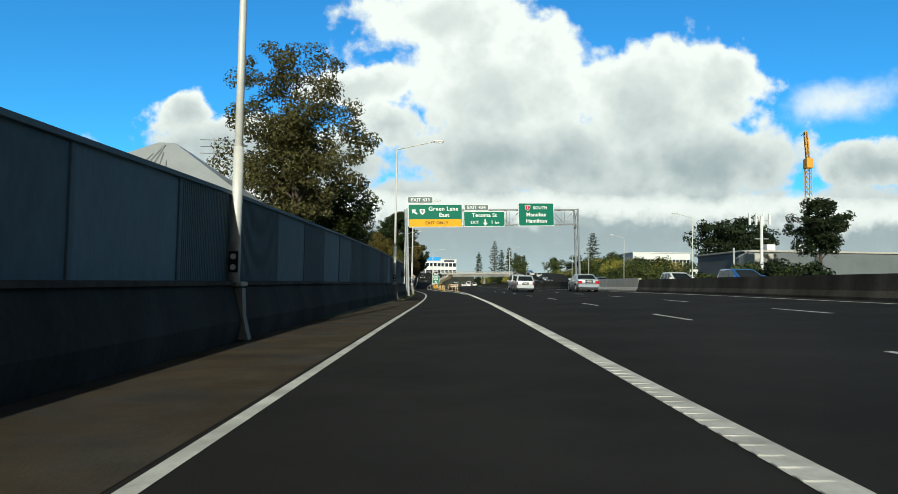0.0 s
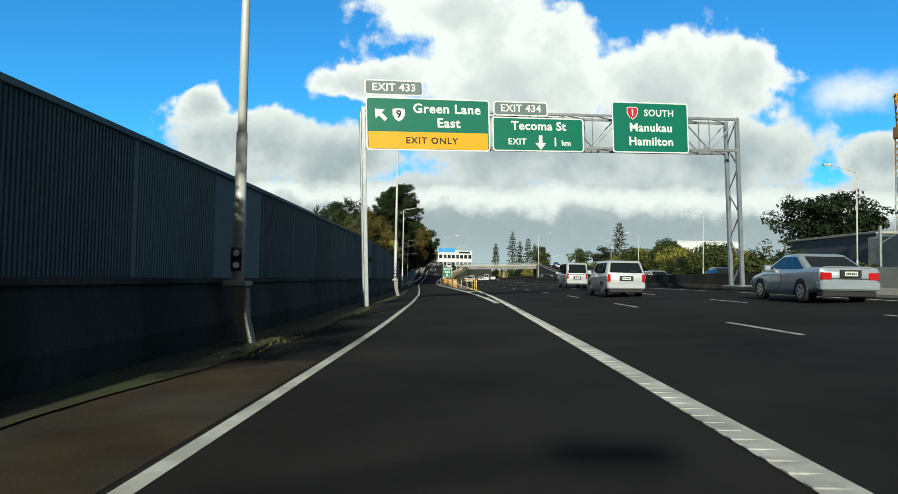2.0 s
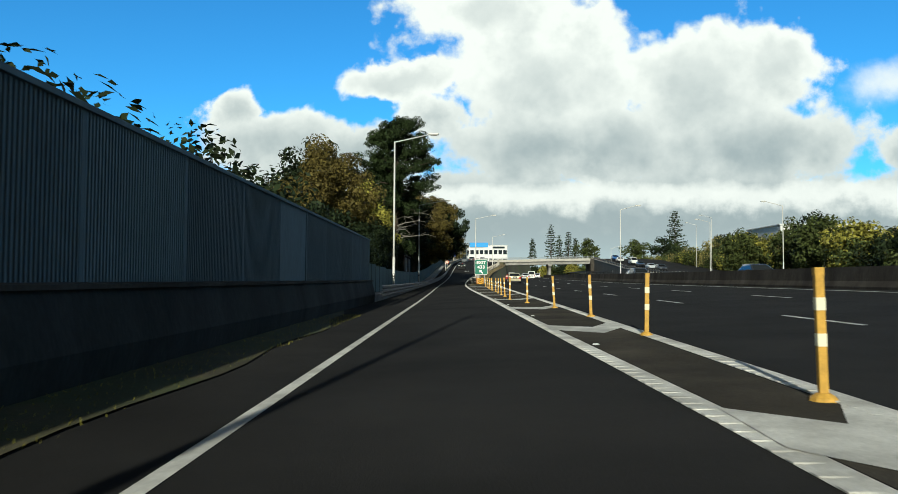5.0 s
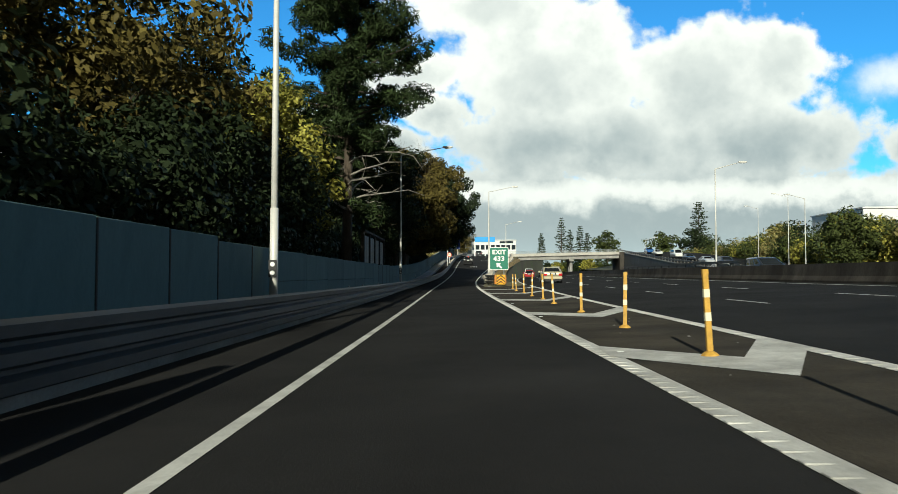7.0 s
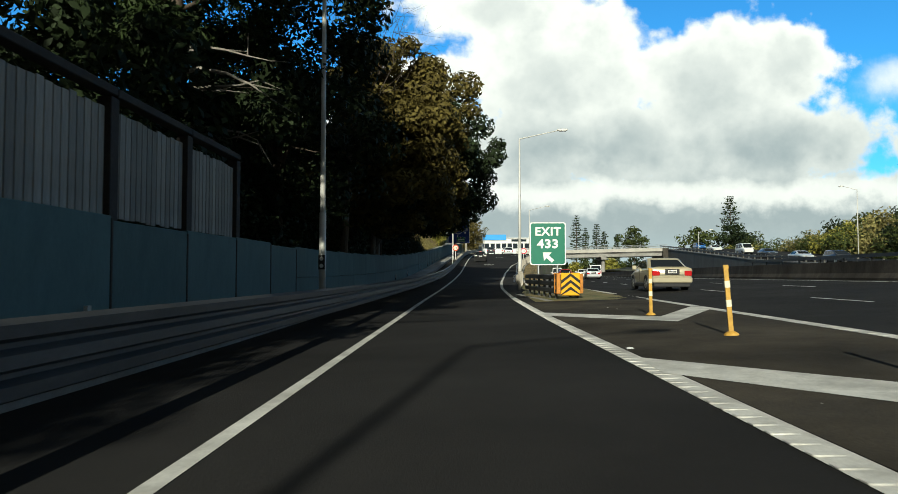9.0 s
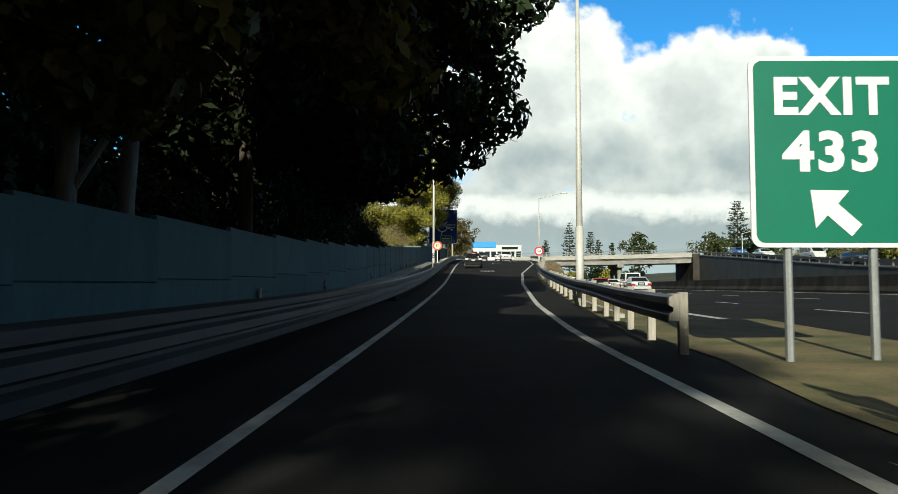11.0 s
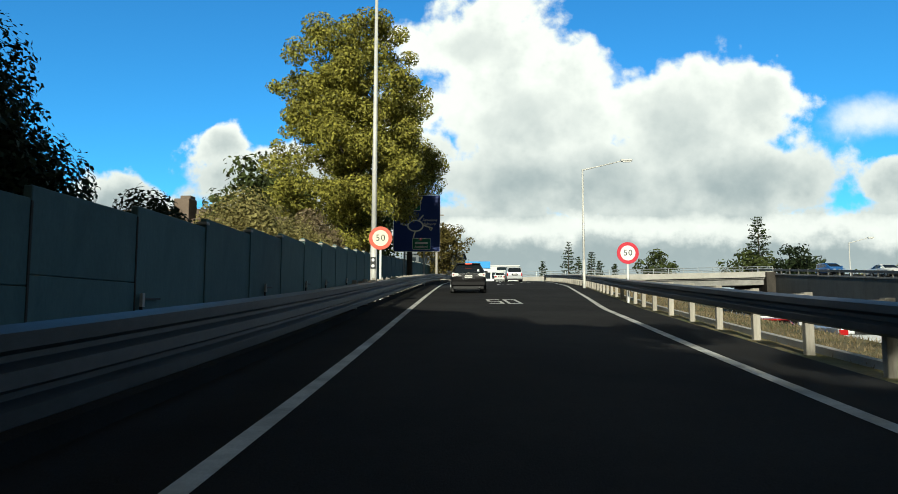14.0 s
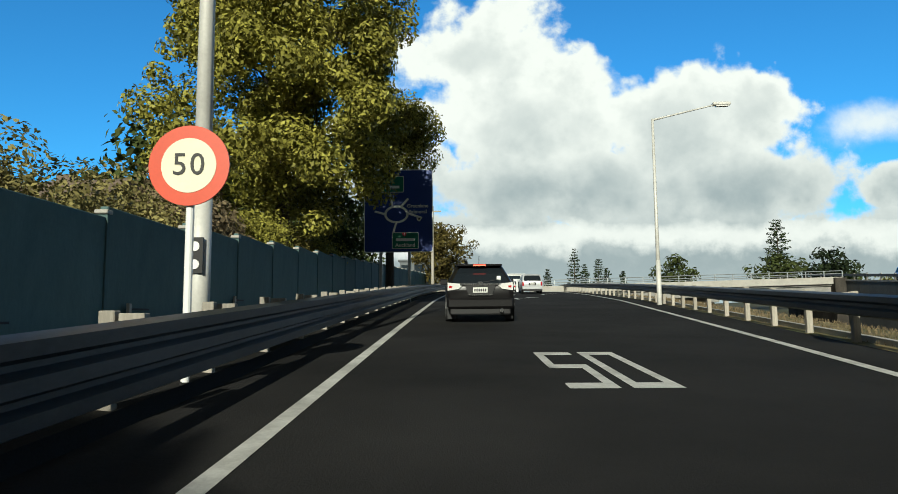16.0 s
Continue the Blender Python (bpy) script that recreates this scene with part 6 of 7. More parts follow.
broad_tree("tree", -15.4, 205.7, 0.8, 10.5, 3.5, 2.7, 110000, 0.10, LEAF_DARK, BARK, "tall dark tree standing close behind the low wall", 49, 0.85, 0.8, off=(1.6, 0))
broad_tree("tree", -16.9, 210.0, 0.8, 10.5, 2.9, 1.9, 110000, 0.095, LEAF_DARK, BARK, "dense dark tree behind the low wall beside a white house", 50, 0.8, 0.8)
broad_tree("tree", -25.3, 170.0, 0.3, 15.0, 5.2, 0.5, 40000, 0.17, LEAF_DARK, BARK, "dark evergreen tree standing behind others", 51, 1.1)
broad_tree("tree", -20.5, 185.5, 0.3, 14, 5, 0.5, 24000, 0.16, LEAF_DARK, BARK, "dark evergreen tree standing behind others", 46, 1.1)
broad_tree("tree", -21.5, 197.5, 0.3, 11.5, 4.6, 0.5, 24000, 0.16, LEAF_DARK, BARK, "dark evergreen tree standing behind others", 47, 1.1)
broad_tree("tree", -14.9, 164, 0.2, 6.5, 2.4, 0.3, 16000, 0.11, LEAF_DARK, BARK, "dark evergreen tree behind the fence", 48, 0.7)
for k, (x, y, r, h, mat, lab) in enumerate(((-15.6, 201.5, 1.8, 4.4, LEAF_DARK, "dark evergreen shrub behind the low wall"), (-15.6, 218.9, 0.9, 3.9, LEAF_DARK, "dark upright shrub behind the low wall"),
                                            (-15.0, 220.2, 0.8, 3.0, LEAF_DARK, "dark leafy shrub behind the low wall"), (-16.4, 220.4, 1.0, 4.2, LEAF_DARK, "dark upright shrub behind the low wall"),
                                            (-15.9, 233, 1.3, 2.9, LEAF_PALE, "pale-leaved shrub behind the low wall"), (-16.3, 236.5, 1.4, 3.0, LEAF_PALE, "pale-leaved shrub behind the low wall"),
                                            (-15.4, 239.7, 1.2, 2.5, LEAF_PALE, "pale-leaved shrub behind the low wall"), (-14.9, 243, 1.2, 2.9, LEAF_DRY, "dry feathery shrub behind the low wall"),
                                            (-16.6, 245.5, 1.5, 3.4, LEAF_DRY, "dry feathery shrub behind the low wall"), (-15.6, 248.5, 1.6, 3.2, LEAF_OLIVE, "olive shrub at the foot of a tree"),
                                            (-15, 252.5, 1.6, 3.4, LEAF_BROWN, "bronze shrub beside the blue sign"), (-15.8, 257.5, 1.5, 3.6, LEAF_OLIVE, "olive shrub beside the blue sign"),
                                            (-15.2, 224.5, 0.7, 2.0, LEAF_DARK, "small dark palm-like shrub above the wall"))):
    x = min(x, lane_x(y) - 5.45 - r * 0.85 - 0.2 * h)
    shrub(x, y, lane_z(y) + 0.7, r, h, 26000, 0.042 if mat is not LEAF_DRY else 0.06, mat, lab, 60 + k, 22)
broad_tree("tree", -16.9, 251, 2.0, 17.0, 4.9, 3.0, 250000, 0.072, LEAF_OLIVE, BARK, "tall sunlit evergreen tree with a dense rounded crown", 80, 0.92, 0.72, (0.7, 0), clumps=250)
broad_tree("tree", -14.4, 263, 2.4, 11.9, 2.7, 7.2, 60000, 0.065, LEAF_OLIVE, BARK, "round-crowned olive tree behind the blue sign", 81, 0.7)
broad_tree("tree", -19, 266.5, 2.4, 8.0, 3.0, 1.5, 16000, 0.12, LEAF_GREEN, BARK, "leafy tree behind the blue sign", 82, 0.8)
broad_tree("tree", -14.4, 306.5, 4.6, 8.6, 3.2, 0.8, 16000, 0.14, LEAF_BROWN, BARK, "bronze-leaved tree at the top of the ramp", 83, 0.9)
for k, (x, y, h) in enumerate(((-24, 259, 9), (-28, 276, 10), (-22, 289, 8), (-36, 214, 9), (-33, 120, 11), (-30, 90, 8))):
    broad_tree("tree", x, y, lane_z(y) + 0.9, h, 3.6, 0.8, 9000, 0.17, LEAF_GREEN, BARK, "leafy tree in a garden behind the wall", 90 + k, 1.0)

# beyond the motorway
broad_tree("tree", 68, 160, 0, 17.5, 9.0, 4.0, 34000, 0.26, LEAF_DARK, BARK, "huge dome-crowned dark evergreen tree", 100, 1.7, 0.8)
broad_tree("tree", 57.5, 105, 0, 15.0, 3.9, 6.0, 26000, 0.16, LEAF_DARK, BARK, "tall dark tree with bare lower trunk near the warehouse", 101, 0.9)
conifer("tree", 105, 496, 7.5, 31.5, 5.6, 4600, 0.42, NEEDLE, "tall Norfolk pine on the skyline", 102, 21, 0.1, True, 0.25)
for k, (x, y, h) in enumerate(((40, 600, 32), (47, 610, 24), (53, 600, 26), (60, 615, 22), (27, 620, 22), (66, 600, 19))):
    conifer("tree", x, y, 3.0, h + 4, h * 0.16, 3500, 0.45, NEEDLE, "distant Norfolk pine on the skyline", 110 + k, 19, 0.1, True, 0.15, "skyline pines")
rng0 = random.Random(5)
for k in range(26):
    y = 70 + k * 5.0
    x = 36.5 + 0.045 * (y - 70) + rng0.uniform(-1.5, 2.5)
    if 88 < y < 122 and k % 2:
        continue
    h = rng0.uniform(4.0, 6.6) if y > 120 else rng0.uniform(2.6, 4.2)
    shrub(x + (8 if y > 165 else 0), y, 0.3, h * 0.62, h, 3800, 0.17, rng0.choice((LEAF_DARK, LEAF_GREEN, LEAF_OLIVE, LEAF_GREEN)), "bushy evergreen shrub along the far side of the motorway", 130 + k, 20, "roadside bushes")
for k in range(22):
    y = 180 + k * 9.0
    x = 56 + rng0.uniform(-3, 14) + max(0, y - 250) * 0.25
    h = rng0.uniform(7, 11)
    broad_tree("tree", x, y, -0.2, h + 0.8 + max(0, y - 230) * 0.02, h * 0.42, 0.8, 6500, 0.24, rng0.choice((LEAF_GREEN, LEAF_OLIVE, LEAF_PALE, LEAF_DARK)), BARK, "leafy tree beyond the motorway", 170 + k, 1.3, group="trees beyond the motorway")
for k in range(10):
    x, y = 46 + k * 14 + rng0.uniform(-4, 4), 385 + rng0.uniform(-25, 40)
    h = rng0.uniform(9, 13)
    broad_tree("tree", x, y, 5.0, h + 1.5, h * 0.5, 0.5, 3500, 0.4, rng0.choice((LEAF_GREEN, LEAF_DARK)), BARK, "distant leafy tree on the rise", 200 + k, 1.8, group="skyline trees")

for k, (x, y, h, mat) in enumerate(((42.5, 178, 8.6, LEAF_GREEN), (46, 187, 9.8, LEAF_DARK), (40.5, 166, 7.0, LEAF_OLIVE), (48, 201, 9.4, LEAF_GREEN), (44, 156, 7.4, LEAF_DARK), (44, 214, 8.8, LEAF_GREEN), (50, 226, 9.2, LEAF_OLIVE), (56, 238, 9.8, LEAF_GREEN), (41, 146, 6.0, LEAF_GREEN))):
    broad_tree("tree", x, y, 0.2, h, h * 0.42, 0.5, 14000, 0.17, mat, BARK, "bushy leafy tree beside the far carriageway", 230 + k, 1.0, group="trees beyond the motorway")

for k in range(19):
    y = 219 + k * 7.4
    h = rng0.uniform(7.2, 9.0)
    shrub(54.5 + rng0.uniform(-1.0, 2.0), y, 0.3, h * 0.62, h, 8000, 0.19, (LEAF_OLIVE, LEAF_GREEN, LEAF_PALE, LEAF_GREEN)[k % 4], "bushy sunlit shrub on the bank above the slip road", 330 + k, 34, "bank bushes")

rng1 = random.Random(31)
for k in range(28):
    y = 121.5 + k * 3.35
    if y > 210:
        break
    shrub(lane_x(y) - (8.6 if 150 < y < 169 else 6.9 if y < 160 else 8.0) + rng1.uniform(-0.3, 0.3), y, lane_z(y) + 0.7, 1.5, rng1.uniform(3.4, 5.0), 9000, 0.075, LEAF_DARK, "dark evergreen undergrowth behind the low wall", 300 + k, 20, "undergrowth")


def bare_trunk(x, y, z, h, label, branch):
    t = thing("dead_tree", Matrix.Translation((x, y, z)), label, "dead tree", "dead trees")
    part("stem", Shape().tube((0, 0, -0.8), (0.05, 0, h * 0.5), 0.15, 0.13, n=10).tube((0.05, 0, h * 0.5), (0.12, 0, h), 0.13, 0.12, n=10), BARK_PALE, t, smooth=40)
    if branch:
        part("branch", Shape().tube((0.0, 0, h * 0.32), (0.5, 0.1, h * 0.6), 0.06, 0.05, n=7), BARK_PALE, t)


def bare_tree(x, y, z, h, label, seed):
    """A leafless tree of forking limbs and fine twigs."""
    rng = np.random.default_rng(seed)
    t = thing("bare_tree", Matrix.Translation((x, y, z)), label, "tree")
    s, tips = Shape(), []
    s.tube((0, 0, -0.6), (0.3, 0, h * 0.42), 0.17, 0.11, n=9, caps=False)
    for k in range(4):
        a = 1.57 * k + rng.random()
        limb(s, rng, (0.3, 0, h * (0.36 + 0.02 * k)), (0.5 * math.cos(a) + 0.25, 0.5 * math.sin(a), 1.3), h * 0.25, 0.07, 3, tips)
    part("trunk", s, BARK, t, "dark trunk with bare forking twigs")
    return t


bare_tree(-13.0, 178.5, 0.2, 13.2, "leafless tree with fine twigs behind the low wall", 5)
for k in range(11):
    h = rng0.uniform(6.0, 9.0)
    broad_tree("tree", -2 + k * 5.2 + rng0.uniform(-1, 1), 455 + rng0.uniform(-8, 12), -1.2, h, h * 0.45, 0.6, 3200, 0.34, (LEAF_GREEN, LEAF_DARK, LEAF_OLIVE)[k % 3], BARK, "distant leafy tree seen under the overbridge", 360 + k, 1.2, group="trees beyond the overbridge")
bare_trunk(-13.1, 186.9, 0.3, 2.4, "bare cut trunk standing behind the low wall", False)
bare_trunk(-13.05, 185.4, 0.3, 3.1, "bare cut trunk with a stub branch behind the low wall", True)
pole = thing("power_pole", Matrix.Translation((-14.4, 293.5, 3.4)), "weathered timber power pole beside the ramp", "pole")
part("pole", Shape().tube((0, 0, 0), (0, 0, 9.6), 0.16, 0.12, n=10), POST_WOOD, pole, smooth=40)
part("cross_arm", Shape().box(-0.9, 0.9, -0.06, 0.06, 9.0, 9.14), POST_WOOD, pole)

# ---- vehicles ----
def section(y, hw, z0, z1, r=0.12, pinch=0.94, n=3):
    """A rounded box section across a car at y."""
    pts = []
    for sx, sz, a0 in ((1, 1, 0), (-1, 1, 90), (-1, -1, 180), (1, -1, 270)):
        w = hw * (pinch if sz < 0 else 1.0)
        for i in range(n + 1):
            a = radians(a0 + 90 * i / n)
            pts.append((sx * (w - r) + r * math.cos(a), y, (z1 - r if sz > 0 else z0 + r) + r * math.sin(a)))
    return pts


def plan_ring(hw, y0, y1, z, r=0.13, n=3):
    """A rounded oblong seen from above, at height z."""
    pts = []
    for sx, yc, a0 in ((1, y1 - r, 0), (-1, y1 - r, 90), (-1, y0 + r, 180), (1, y0 + r, 270)):
        for i in range(n + 1):
            a = radians(a0 + 90 * i / n)
            pts.append((sx * (hw - r) + r * math.cos(a), yc + r * math.sin(a), z))
    return pts


def quad_panel(a, b, c, d, out, depth=0.012):
    """A thin pane with corners a, b, c, d standing proud along out."""
    o = Vector(out) * depth
    ps = [Vector(p) for p in (a, b, c, d)]
    return Shape().add([p - o for p in ps] + [p + o for p in ps], [(0, 3, 2, 1), (4, 5, 6, 7), (0, 1, 5, 4), (1, 2, 6, 5), (2, 3, 7, 6), (3, 0, 4, 7)])


CARS = {
    # length, width, height, belt, ground gap, wheel radius, rear wheel y, front wheel y, deck: (y, z) stations of the lower body from rear to front,
    # cabin: rear base, rear roof, front roof, front base
    "hatch": dict(w=0.87, gap=0.2, wr=0.32, axles=(-1.25, 1.37), body=((-2.1, 0.62, 0.86), (-2.06, 0.42, 0.98), (-1.7, 0.3, 1.0), (1.0, 0.26, 0.98), (1.9, 0.3, 0.82), (2.2, 0.4, 0.66)), belt=0.94, roof=1.47, cabin=(-2.0, -1.45, 0.05, 1.0), inset=0.27),
    "sedan": dict(w=0.89, gap=0.18, wr=0.32, axles=(-1.33, 1.37), body=((-2.38, 0.55, 0.92), (-2.32, 0.36, 1.02), (-1.75, 0.28, 1.04), (1.0, 0.24, 0.95), (2.0, 0.28, 0.8), (2.36, 0.4, 0.62)), belt=0.97, roof=1.46, cabin=(-1.78, -0.95, 0.15, 1.1), inset=0.17),
    "mpv": dict(w=0.87, gap=0.2, wr=0.32, axles=(-1.3, 1.42), body=((-2.24, 0.55, 0.94), (-2.2, 0.36, 1.04), (-1.8, 0.3, 1.04), (1.2, 0.26, 0.98), (2.0, 0.3, 0.82), (2.3, 0.42, 0.64)), belt=1.02, roof=1.6, cabin=(-2.18, -1.9, 0.3, 1.5), inset=0.14),
    "van": dict(w=0.85, gap=0.24, wr=0.33, axles=(-1.3, 1.27), body=((-2.34, 0.45, 1.1), (-2.32, 0.36, 1.16), (-1.9, 0.32, 1.16), (1.6, 0.28, 1.12), (2.1, 0.3, 1.0), (2.34, 0.42, 0.85)), belt=1.12, roof=1.98, cabin=(-2.32, -2.2, 1.0, 2.0), inset=0.07),
}


def vehicle(kind, m, paint, label, group="vehicles", brake=False, plate_low=False, dark_low=False, detail=True):
    c = CARS[kind]
    t = thing({"van": "van", "hatch": "hatchback_car", "sedan": "sedan_car", "mpv": "people_carrier"}[kind], m, label, "van" if kind == "van" else "car", group)
    hw, (yr, yf) = c["w"], c["axles"]
    rings = []
    for k, (y, z0, z1) in enumerate(c["body"]):
        taper = 0.90 if k in (0, len(c["body"]) - 1) else (0.965 if k in (1, len(c["body"]) - 2) else 1.0)
        rings.append(section(y, hw * taper, z0, z1, 0.15, n=4))
    # finer stations along the body
    fine = []
    for a, b in zip(rings, rings[1:]):
        for f in (0, 0.5):
            fine.append([tuple(Vector(p).lerp(Vector(q), f)) for p, q in zip(a, b)])
    fine.append(rings[-1])
    body = part("body", Shape().loft(fine), paint, t, smooth=38)
    rb, rr, fr, fb = c["cabin"]
    top, belt, ins = c["roof"], c["belt"], c["inset"]
    wb, wt = hw - 0.03, hw - ins
    cab = [[(-wb, rb, belt - 0.1), (wb, rb, belt - 0.1), (wb, fb, belt - 0.1), (-wb, fb, belt - 0.1)], [(-wb, rb, belt), (wb, rb, belt), (wb, fb, belt), (-wb, fb, belt)],
           [(-wt, rr, top - 0.07), (wt, rr, top - 0.07), (wt, fr, top - 0.07), (-wt, fr, top - 0.07)], [(-wt + 0.07, rr + 0.14, top), (wt - 0.07, rr + 0.14, top), (wt - 0.07, fr - 0.2, top), (-wt + 0.07, fr - 0.2, top)]]
    part("cabin", Shape().loft([plan_ring(wb, rb, fb, belt - 0.1), plan_ring(wb, rb, fb, belt), plan_ring(wt, rr, fr, top - 0.07), plan_ring(wt - 0.03, rr + 0.05, fr - 0.08, top - 0.025), plan_ring(wt - 0.12, rr + 0.2, fr - 0.3, top)]), paint, t, smooth=42)
    lerp = lambda p, q, f: tuple(Vector(p).lerp(Vector(q), f))
    B0, B1, T0, T1 = cab[1][0], cab[1][1], cab[2][0], cab[2][1]
    n = Vector((0, -(top - belt), -(rr - rb))).normalized() * 1.0
    n = Vector((0, -(top - belt), (rr - rb))).normalized()
    rear = part("rear_window", quad_panel(lerp(lerp(B0, B1, 0.07), lerp(T0, T1, 0.07), 0.08), lerp(lerp(B0, B1, 0.93), lerp(T0, T1, 0.93), 0.08), lerp(lerp(B0, B1, 0.91), lerp(T0, T1, 0.91), 0.93), lerp(lerp(B0, B1, 0.09), lerp(T0, T1, 0.09), 0.93), n), GLASS, t, "dark tinted rear window")
    part("wiper", Shape().tube(lerp(lerp(B0, B1, 0.5), lerp(T0, T1, 0.5), 0.1), Vector(lerp(lerp(B0, B1, 0.78), lerp(T0, T1, 0.78), 0.22)) + n * 0.03, 0.012, n=5), PLASTIC, rear) if kind != "sedan" else None
    F0, F1, G0, G1 = cab[1][3], cab[1][2], cab[2][3], cab[2][2]
    nf = Vector((0, (top - belt), fb - fr)).normalized()
    part("windscreen", quad_panel(lerp(lerp(F0, F1, 0.06), lerp(G0, G1, 0.06), 0.06), lerp(lerp(F0, F1, 0.94), lerp(G0, G1, 0.94), 0.06), lerp(lerp(F0, F1, 0.92), lerp(G0, G1, 0.92), 0.95), lerp(lerp(F0, F1, 0.08), lerp(G0, G1, 0.08), 0.95), nf), GLASS, t)
    for s in (-1, 1):
        lo = lambda y: (s * wb, y, belt + 0.02)
        hi = lambda y: (s * wt, y, top - 0.1)
        a0, a1 = rb + 0.28, fb - 0.32
        b0, b1 = rr + 0.12, fr - 0.1
        cuts = ((0.02, 0.30), (0.33, 0.63), (0.66, 0.98)) if kind in ("mpv", "hatch", "sedan") else ((0.02, 0.42), (0.45, 0.72), (0.76, 0.98))
        no = Vector((s * (top - belt), 0, wb - wt)).normalized()
        for f0, f1 in cuts:
            part("side_window", quad_panel(lo(a0 + (a1 - a0) * f0), lo(a0 + (a1 - a0) * f1), hi(b0 + (b1 - b0) * f1), hi(b0 + (b1 - b0) * f0), no, 0.01), GLASS, t)
        mir = part("mirror", Shape().box(s * (wb + 0.03) - 0.02, s * (wb + 0.03) + s * 0.16, fb - 0.52, fb - 0.42, belt, belt + 0.14, bevel=0.02), paint, t)
        for yy in (yr, yf):
            x0 = s * (hw - 0.2)
            wheel = part("wheel", Shape().tube((x0, yy, c["wr"]), (s * (hw + 0.005), yy, c["wr"]), c["wr"], n=22), RUBBER, t, smooth=30)
            rim = Shape().tube((s * (hw - 0.01), yy, c["wr"]), (s * (hw + 0.012), yy, c["wr"]), c["wr"] * 0.66, n=20)
            part("rim", rim, ALLOY, wheel)
            for i in range(5):
                a = i * 1.2566
                part("spoke_gap", Shape().tube((s * (hw + 0.008), yy + 0.13 * math.cos(a), c["wr"] + 0.13 * math.sin(a)), (s * (hw + 0.015), yy + 0.13 * math.cos(a), c["wr"] + 0.13 * math.sin(a)), 0.045, n=6), PLASTIC, wheel)
            arch = []
            for i in range(13):
                a = math.pi * i / 12
                arch.append([(s * (hw - 0.05), yy + q * math.cos(a), c["wr"] + q * math.sin(a)) for q in (c["wr"] + 0.015, c["wr"] + 0.06)] + [(s * (hw + 0.006), yy + q * math.cos(a), c["wr"] + q * math.sin(a)) for q in (c["wr"] + 0.06, c["wr"] + 0.015)])
            part("wheel_arch", Shape().loft(arch), PLASTIC if detail else paint, t)
        zl = belt - 0.2 if kind != "van" else 0.95
        hl = 0.24 if kind in ("sedan", "hatch") else (0.34 if kind == "mpv" else 0.42)
        yb = c["body"][0][0]
        lens = LAMP_CLEAR if kind == "hatch" else LAMP_RED
        x1 = hw * 0.9
        if kind == "hatch":
            zl = 0.9
            wedge = [(s * (x1 + 0.02), zl + 0.10), (s * (x1 - 0.38), zl + 0.055), (s * (x1 - 0.25), zl - 0.06), (s * (x1 + 0.02), zl - 0.10)]
            part("tail_lamp", Shape().prism(wedge, yb - 0.035, yb + 0.25), lens, t, "clear glossy tail lamp cluster")
            part("red_lens", Shape().prism([(s * (x1 - 0.02), zl + 0.02), (s * (x1 - 0.1), zl + 0.015), (s * (x1 - 0.09), zl - 0.03), (s * (x1 - 0.02), zl - 0.035)], yb - 0.042, yb), LAMP_RED, t)
        else:
            lamp = part("tail_lamp", Shape().box(s * (x1 - (0.3 if kind in ("sedan", "hatch") else 0.12)) if s > 0 else -x1 - 0.03, s * x1 + 0.03 if s > 0 else -x1 + (0.3 if kind in ("sedan", "hatch") else 0.12), yb - 0.02, yb + 0.28, zl - hl / 2, zl + hl / 2, bevel=0.035), lens, t, "glossy tail lamp cluster")
        if kind == "hatch":
            part("red_reflector", Shape().box(s * 0.62 - 0.09, s * 0.62 + 0.09, yb - 0.035, yb + 0.05, 0.43, 0.49, bevel=0.01), LAMP_RED, t)
            part("mud_flap", Shape().box(s * 0.72 - 0.1, s * 0.72 + 0.1, yr - 0.42, yr - 0.40, 0.08, 0.34), PLASTIC, t)
        part("door_line", Shape().box(s * (hw + 0.003) - 0.003, s * (hw + 0.003) + 0.003, -0.12, -0.1, 0.42, belt - 0.05), PLASTIC, t)
        part("door_handle", Shape().box(s * (hw + 0.01) - 0.015, s * (hw + 0.01) + 0.015, -0.32, -0.16, belt - 0.17, belt - 0.13, bevel=0.006), paint, t)
        part("sill", Shape().box(s * (hw - 0.05) - 0.04, s * (hw - 0.05) + 0.04, yr + 0.42, yf - 0.42, c["gap"], 0.34, bevel=0.02), PLASTIC, t)
        part("headlamp", Shape().box(s * hw * 0.62 - 0.17, s * hw * 0.62 + 0.17, c["body"][-1][0] - 0.3, c["body"][-1][0] - 0.02, 0.58, 0.72, bevel=0.03), LAMP_CLEAR, t)
    yb = c["body"][0][0]
    part("rear_bumper", Shape().box(-hw * 0.95, hw * 0.95, yb - 0.05, yb + 0.3, 0.36, 0.62, bevel=0.05), paint, t)
    part("bumper_skirt", Shape().box(-hw * 0.86, hw * 0.86, yb + 0.03, yb + 0.35, c["gap"], 0.37, bevel=0.03), PLASTIC, t)
    zp = {"hatch": 0.81, "sedan": 0.84, "mpv": 0.82, "van": 0.82}[kind]
    pl = part("number_plate", Shape().box(-0.18, 0.18, yb - 0.07, yb - 0.05, zp - 0.065, zp + 0.065, bevel=0.006), PLATE, t, "pale number plate with dark bars")
